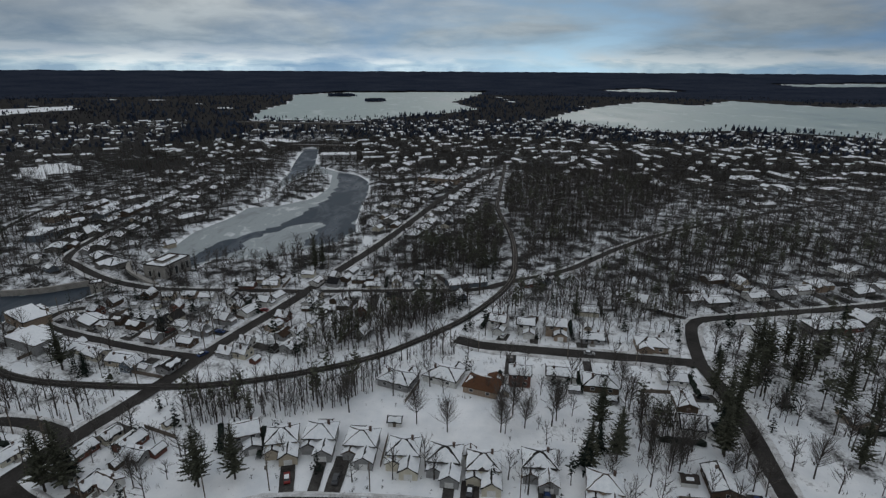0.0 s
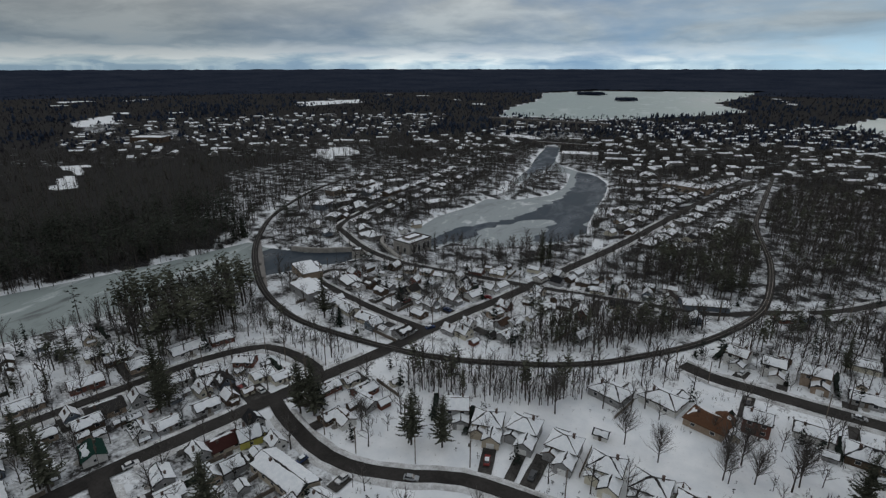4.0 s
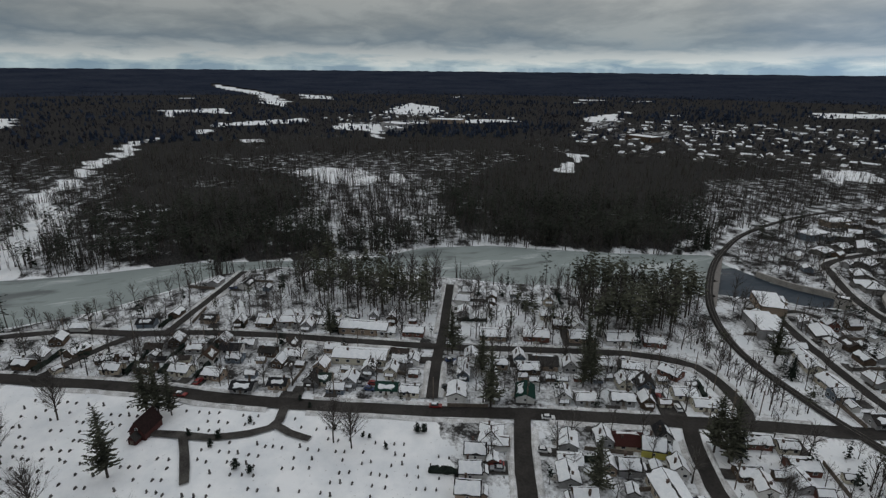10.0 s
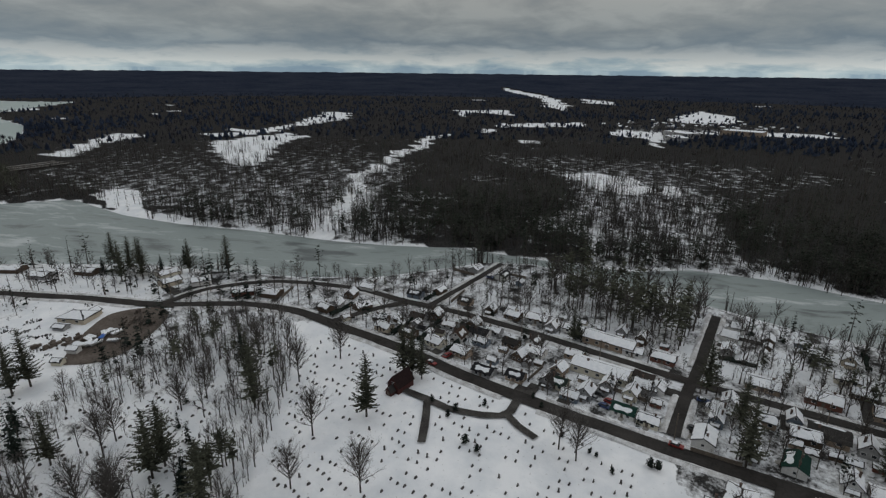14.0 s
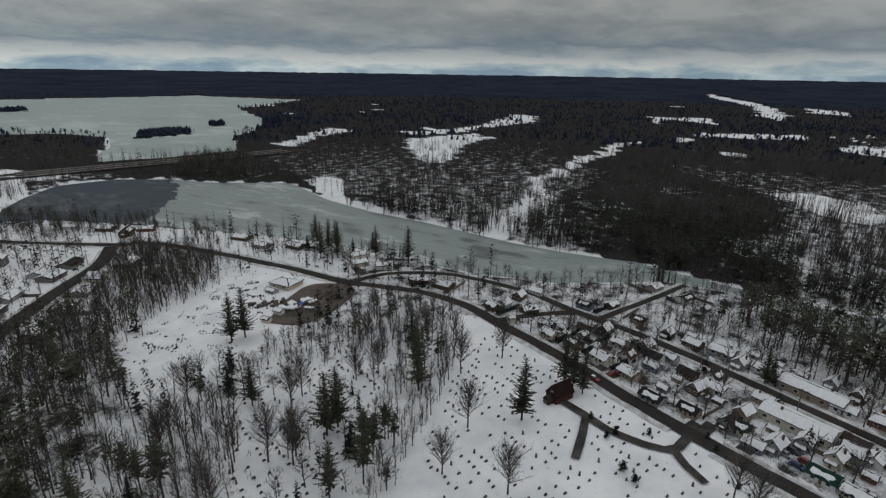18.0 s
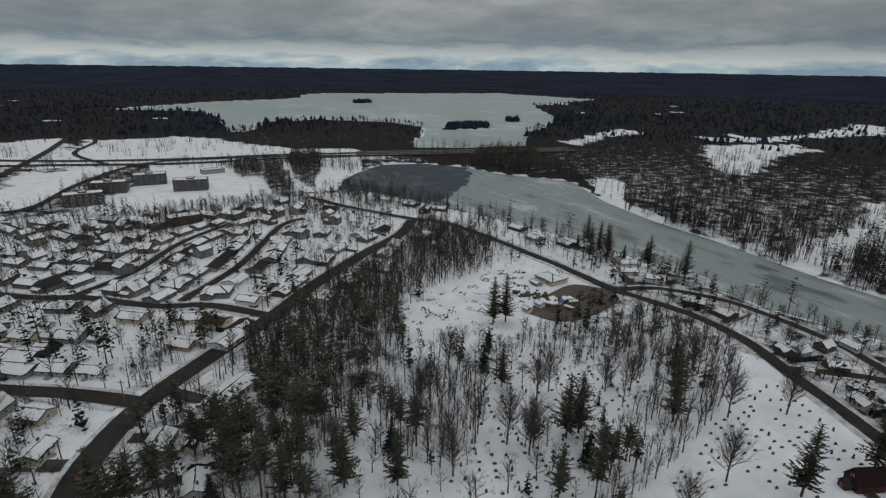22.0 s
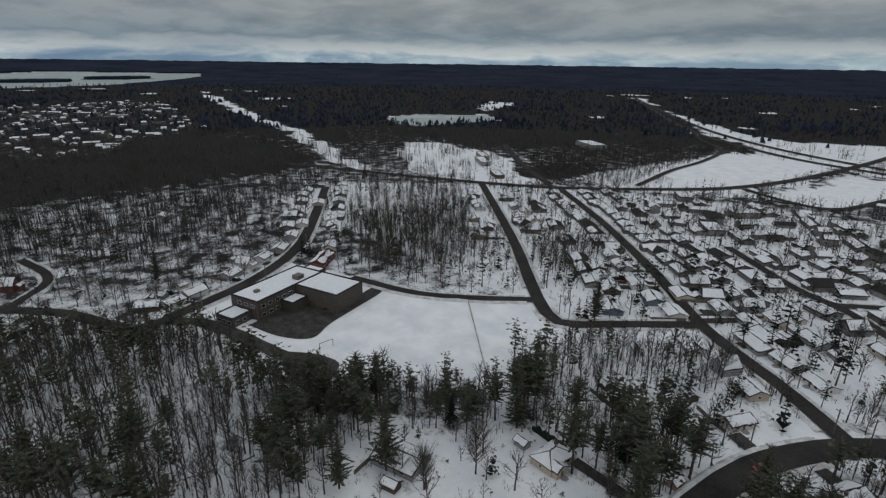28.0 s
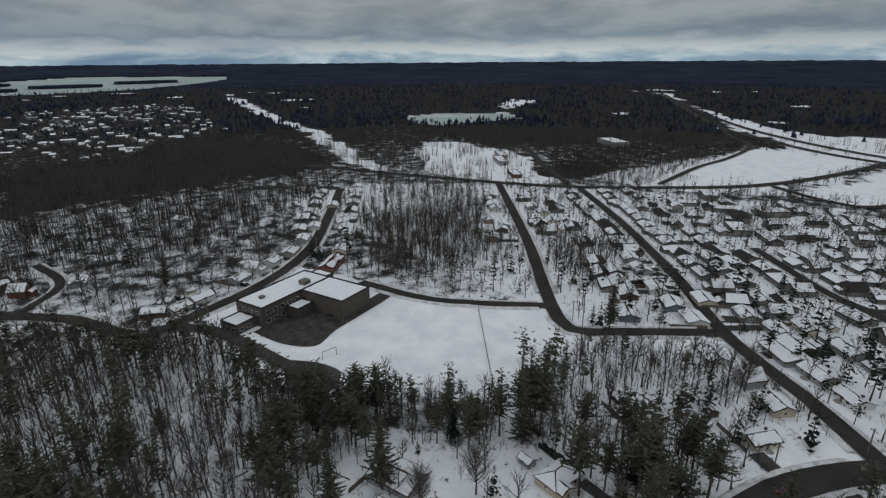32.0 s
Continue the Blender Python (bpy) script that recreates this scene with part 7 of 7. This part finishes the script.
def driveways_and_cars():
    rnd = random.Random(21)
    for i, (x, y, turn, d, foot, w) in enumerate(DRIVES):
        if rnd.random() < 0.2:
            continue
        fx, fy = math.sin(math.radians(turn)), -math.cos(math.radians(turn))
        sx, sy = -fy, fx
        o = rnd.choice((-1, 1)) * rnd.uniform(3.2, 5.0) if math.hypot(x, y) > 150 or rnd.random() < 0.4 else 2.0
        near, far = max(2.0, d - 10.0 - w / 2) if abs(o) < 3 else 0.0, d - w / 2 + 0.4
        a, b = (x + sx * o + fx * (d - far if abs(o) > 3 else 5.0), y + sy * o + fy * (d - far if abs(o) > 3 else 5.0)), (x + sx * o + fx * far, y + sy * o + fy * far)
        if math.hypot(b[0] - a[0], b[1] - a[1]) < 4:
            continue
        half = rnd.uniform(1.5, 2.6)
        ob = ribbon("driveway", smooth([a, ((a[0] + b[0]) / 2, (a[1] + b[1]) / 2), b], 3.0), [(-half, 0), (half, 0)], DRIVE, 0.09 + 0.002 * (i % 9), rough=0.12, seed=i)
        tagged(ob, "short dark driveway shovelled clear of snow", "driveway", kind="structure")
        if rnd.random() < 0.5 and math.hypot(x, y) < 290:
            t = rnd.uniform(0.25, 0.6)
            car(a[0] * (1 - t) + b[0] * t, a[1] * (1 - t) + b[1] * t, turn + 90 + rnd.uniform(-6, 6), rnd.randrange(6), rnd.random() < 0.5)
    for x, y, t in ((-136, 76, 70), (-152, 42, 70), (-96, 190, 55), (-60, 106, 15), (-20, 113, 0), (60, 192, -10), (-182, -42, 66), (24, -152, 70), (190, -120, 20), (188, -116, 30), (-168, 22, 60), (-171, 24, 60), (-172, 19, 60), (-166, 26, 60), (-175, 21, 60)):
        car(x, y, t, rnd.randrange(6), rnd.random() < 0.4)


def garden_things():
    """Sheds, hedges and board fences between the lots."""
    rnd = random.Random(41)
    lots = [(x, y) for rows in LOTS.values() for x, y, k in rows if k != "s" and math.hypot(x, y) < 290]
    fence, hedge = 0, 0
    for x, y in lots:
        turn, d, foot, w = road_turn(x, y)
        bx, by = -math.sin(math.radians(turn)), math.cos(math.radians(turn))
        sx, sy = by, -bx
        if rnd.random() < 0.6:
            o, q = rnd.uniform(8, 12), rnd.uniform(-5, 5)
            px, py = x + bx * o + sx * q, y + by * o + sy * q
            if apart(px, py, 2.6) and lots_free([px], [py])[0]:
                place_house(px, py, "s", turn + rnd.choice((0, 90)), rnd)
        if rnd.random() < 0.62:
            q = rnd.choice((-1, 1)) * rnd.uniform(6.2, 7.5)
            a, b = (x + sx * q - bx * 3, y + sy * q - by * 3), (x + sx * q + bx * rnd.uniform(8, 14), y + sy * q + by * 11)
            if rnd.random() < 0.55:
                ob = ribbon("garden_fence", smooth([a, b], 2.4), [(-0.06, 0), (-0.06, 1.5), (0.06, 1.5), (0.06, 0)], WOOD, 0.0, rough=0.02, seed=fence)
                tagged(ob, "weathered board fence between two snowy gardens", "fence", "garden fences")
                fence += 1
            else:
                ob = ribbon("hedge", smooth([a, b], 1.2), [(-0.7, 0), (-0.8, 1.1), (0, 1.6), (0.8, 1.1), (0.7, 0)], SPRUCE, 0.0, rough=0.28, seed=hedge)
                tagged(ob, "uneven dark evergreen hedge along a garden", "hedge", "garden hedges")
                hedge += 1


def verges():
    """Ploughed snowbanks along the nearer roads, and the wooden poles of the power lines."""
    for i, (name, line) in enumerate(LINES.items()):
        w, kind = ROADS[name][1] / 2, ROADS[name][2]
        run = [p for p in line if math.hypot(*p) < 430]
        if len(run) < 4 or kind != "road":
            continue
        clear = to_roads_but(name, *np.array(run).T) > 3.0
        for side in (-1, 1):
            piece = []
            for p, ok in list(zip(run, clear)) + [(None, False)]:
                if ok and (not piece or math.hypot(p[0] - piece[-1][0], p[1] - piece[-1][1]) < 15):
                    piece.append(p)
                else:
                    if len(piece) > 2:
                        ob = ribbon("snowbank", piece, [(side * (w - 0.1), 0), (side * (w + 0.7), 0.55), (side * (w + 1.3), 0.4), (side * (w + 2.2), -0.2)][::side], DIRTY_SNOW, 0.1, rough=0.3, seed=i * 2 + side)
                        tagged(ob, "low uneven bank of ploughed grey snow", "snowbank", kind="structure")
                    piece = [p] if ok and p else []
    pole, arm = mesh_of("pole", boxes((-0.13, -0.13, -0.3, 0.13, 0.13, 9.5)), WOOD), mesh_of("crossarm", boxes((-1.2, -0.07, 8.6, 1.2, 0.07, 8.78)), WOOD)
    can = mesh_of("transformer", boxes((-0.25, 0.14, 7.2, 0.25, 0.6, 8.2)), STEEL)
    n = 0
    for name, off in (("main_road", 6.3), ("river_road", -5.0), ("court_road", 5.0), ("crescent_road", -5.6), ("west_road", 6.0), ("long_street", 5.4), ("dam_road", 5.2), ("school_road", -5.6), ("corner_street", 5.4), ("loop_road", 4.5)):
        line = smooth(ROADS[name][0], 36.0)
        for (x0, y0), (x1, y1) in zip(line, line[1:]):
            d = math.hypot(x1 - x0, y1 - y0)
            x, y = x0 + (y1 - y0) / d * off, y0 - (x1 - x0) / d * off
            if math.hypot(x, y) > 420 or shore(np.array([x]), np.array([y]))[0] < 3:
                continue
            ob = tagged(new("utility_pole"), "tall weathered wooden utility pole beside the road", "utility pole", "poles of the power line")
            ob.matrix_basis = pose(x, y, ground_at(x, y), 0, 0, math.degrees(math.atan2(y1 - y0, x1 - x0)) + 90)
            part("pole", pole, None, None, ob)
            part("crossarm", arm, None, None, ob)
            if n % 3 == 0:
                part("transformer", can, None, None, ob)
            n += 1


def to_roads_but(name, x, y):
    d = np.full(np.shape(x), 1e9)
    for (n, (p, w, k)), (line, half) in zip(ROADS.items(), COARSE):
        if n != name:
            d = np.minimum(d, to_line(line, x, y) - half)
    return np.minimum(d, to_line(COARSE[-1][0], x, y) - 3.0)


def painted_houses():
    """Houses that stand out by their colours."""
    rnd = random.Random(3)
    for x, y, kind, siding, roof, label in ((15, 167, "h", 7, (0.115, 0.060, 0.036), "brick house with an orange-brown half-bare shingle roof"), (-150, 74, "e", 0, (0.016, 0.045, 0.036), "white cottage with a bare green roof"),
                                            (-166, 28, "e", 0, (0.016, 0.045, 0.036), "white cottage with a bare green metal roof"), (-178, 6, "e", 6, (0.022, 0.04, 0.032), "cream cottage with a dark green roof"),
                                            (-113, 99, "c", None, None, "yellow-sided cottage with a snow-covered roof"), (-106, 95, "s", None, None, "small yellow garden shed with snowy roof"),
                                            (-131, 54, "h", 0, None, "white hip-roofed house with snow-covered roof"), (-118, 94, "b", 2, (0.05, 0.02, 0.018), "bungalow with a bare dark red roof"),
                                            (-214, 27, "l", 7, None, "long low brick building with snow-covered roof"), (-206, 47, "b", 3, None, "red-brick bungalow with snow-covered roof"), (241, -145, "l", 3, (0.075, 0.026, 0.024), "long red building with a bare red roof")):
        turn = road_turn(x, y)[0]
        ob = place_house(x, y, kind, turn, rnd, siding, roof is not None, 0.9 if x < -100 and kind != "l" else 1.0)
        ob["label"] = label
        for o in ob.children:
            base = o.name.split(".")[0]
            if (base == "roof" and roof) or (base == "wall" and siding is None):
                o.material_slots[0].link = "OBJECT"
                o.material_slots[0].material = surface("yellow_siding", (0.42, 0.38, 0.08), (0.55, 0.50, 0.14), 0.8, 0.7) if base == "wall" else surface("coloured_shingles", tuple(c * 0.7 for c in roof), roof, 1.5, 0.9, spec=0.05)


PINES = [(-145, -55), (-171, -43), (-172, -47), (-105, -103), (-153, -102), (-170, -116), (-103, -147), (-103, -135), (-141, -93), (-88, -86), (-102, -91), (-128, -178), (-174, -51), (-55, -122), (-47, -132), (42, 127),
         (55, 137), (51, 145), (85, 132), (97, 164), (-103, 118), (-67, 119), (-58, 122), (-108, 117), (-122, 209), (62, 225), (115, 168), (118, 157), (110, 187), (-134, 175), (-145, 179), (-72, 285), (-70, 294)]
PINES_EAST = [(43, 127), (48, 134), (52, 130), (85, 133), (88, 142), (93, 148), (107, 163), (124, 185), (123, 178), (137, 188), (128, 168), (153, 188), (183, 220), (166, 184), (140, 158), (140, 145), (122, 127), (91, 140)]
PINES_SOUTH = [(-217, 14), (-213, 12), (-150, 97), (-147, 60), (-167, 64), (-158, 103), (-245, -213), (-238, -227), (-232, -214), (-246, -196), (-233, -240), (-226, -222), (-103, 74), (-104, 122), (-185, 58), (-151, 101), (37, -108), (95, -103), (80, -116), (51, -127), (-11, -133), (20, -135), (95, -63), (269, -70), (103, -195), (114, -56), (92, -76), (171, 10),
               (155, -4), (121, -23), (-38, -115), (-51, -109), (-134, -177), (-110, -103), (-252, -251), (-262, -211), (-250, -232), (-252, -176), (-6, -124), (-113, -159), (-23, -119)]
HARDWOODS = [(-143, 7), (-139, 12), (19, 143), (24, 152), (38, 149), (64, 145), (63, 133), (70, 141), (64, 155), (69, 126), (76, 134), (146, 183), (113, 151), (126, 137), (82, 122), (89, 127), (158, 164), (82, 167), (65, 167), (-76, -138), (-72, -137),
             (-132, -68), (-109, -123), (-110, -64), (-113, -45), (-134, -116), (-174, -111), (-87, -109), (-90, -102), (-70, -115), (-91, -152), (-178, -78), (-8, 147), (2, 143), (20, 150), (27, 145), (66, 125), (86, 118),
             (-95, 276), (-31, 153), (-85, 119), (106, 123), (131, 168), (39, 154), (80, -79), (75, -93), (49, -191), (-66, -105), (-93, -104), (-116, -125), (-159, -86), (-142, -112)]
TREE_KINDS = {}


def single_tree(kind, x, y, scale, rnd):
    k = rnd.randrange(4)
    m = pose(x, y, ground_at(x, y), 0, 0, rnd.uniform(0, 360)) @ Matrix.Scale(scale, 4)
    key = (kind, k)
    if key in TREE_KINDS:
        ob = copy_thing(TREE_KINDS[key], m)
        ob.matrix_basis = m
        return ob
    if kind == "pine":
        ob = tree_thing("pine_tree", conifer_shape(500 + k, 18, "pine", 165, 12, 0.15), PINE, "tall dark pine with ragged layered boughs")
    elif kind == "tall":
        ob = tree_thing("pine_tree", conifer_shape(580 + k, 19, "pine", 90, 11, 0.40), PINE, "tall pine with a bare trunk and a feathery crown")
    elif kind == "spruce":
        ob = tree_thing("spruce_tree", conifer_shape(520 + k, 10, "spruce", 110, 4), SPRUCE, "dense dark cone-shaped spruce standing in snow")
    elif kind == "slim":
        ob = tree_thing("bare_tree", bare_shape(560 + k, 14, 20, 9, 0.85, 0.30, 0.0026, 4), TWIG, "slim leafless tree with upright branches")
    else:
        ob = tree_thing("bare_tree", bare_shape(540 + k, 15, 40, 14, 0.85, 0.44, 0.0022, 4), TWIG, "spreading leafless hardwood with fine grey twigs")
    ob.matrix_basis = m
    TREE_KINDS[key] = ob
    return ob


def fallen_logs():
    """Dead trunks lying across the snow of the pine wood."""
    rnd = random.Random(31)
    for x, y in ((159, 14), (145, -1), (141, -17), (132, -20), (124, -37), (116, -41), (121, -49), (112, -58), (137, -34), (133, -9), (128, -14), (150, 8), (118, -62), (104, -70)):
        length, r, lean = rnd.uniform(5, 10), rnd.uniform(0.16, 0.3), rnd.uniform(0.0, 0.5)
        shape = ([], [])
        for i in range(4):
            for k in range(6):
                t = 2 * math.pi * k / 6
                q = r * (1 - 0.2 * i) * rnd.uniform(0.85, 1.15)
                shape[0].append((length * (i / 3 - 0.5), q * math.cos(t) + 0.15 * math.sin(i * 2.1), q * math.sin(t) + r * 0.8 + lean * i / 3))
            if i:
                shape[1].extend([(6 * i - 6 + k, 6 * i - 6 + (k + 1) % 6, 6 * i + (k + 1) % 6, 6 * i + k) for k in range(6)])
        shape[1].extend([tuple(range(6)), tuple(range(18, 24))])
        ob = tagged(new("fallen_log", mesh_of("fallen_log", shape, BARK)), "dead fallen trunk lying in the snow of the wood", "log", "fallen logs")
        ob.matrix_basis = pose(x, y, ground_at(x, y), 0, 0, rnd.uniform(0, 180))


def single_trees():
    rnd = random.Random(8)
    for x, y in PINES + PINES_SOUTH + PINES_EAST:
        single_tree("pine" if rnd.random() < 0.8 else "spruce", x, y, rnd.uniform(0.9, 1.3), rnd)
    for x, y in HARDWOODS:
        single_tree("hardwood", x, y, rnd.uniform(0.72, 1.0) if y > 100 else rnd.uniform(0.95, 1.25), rnd)
    # pairs of clipped dark evergreens among the graves
    for x, y, h in ((-149, 8, 2.4), (-141, 33, 3.8), (-140, 35, 3.8), (-143, 16, 2.0), (-142, 18, 2.0), (-136, 22, 2.3), (-139, -21, 4.0), (-136, -17, 3.4), (-151, -29, 3.0), (-154, -27, 3.6), (-160, -18, 2.8), (-158, -36, 3.0), (-168, -2, 2.6), (-163, 1, 2.6)):
        ob = tree_thing("evergreen_shrub", bush_shape(int(x * 3 + y), h, 46), SPRUCE, "clipped dark evergreen shrub in the snowy cemetery", "shrub")
        ob.matrix_basis = pose(x, y, ground_at(x, y))


build_ground()
build_roads()
for args in (("pond_water", POND_OPEN, "open dark water in the mill pond"), ("channel_water", CHANNEL_OPEN, "open water in the channel behind the wooded spit"), ("bay_water", BAY_OPEN, "open dark water where the bay narrows"), ("cut_water", CUT_OPEN, "dark open water below the dam")):
    sheet(args[0], args[1], WATER_Z + 0.05, OPEN_WATER, args[2], "water", ragged=4.5 if args[0] == "bay_water" else 3.0)
painted_houses()
build_houses()
school()
chapel()
dam()
bridges()
flats()
scrap_yard()
boulders()
gravestones()
driveways_and_cars()
garden_things()
verges()
fallen_logs()
single_trees()
near_woods()
far_woods()
far_canopy()
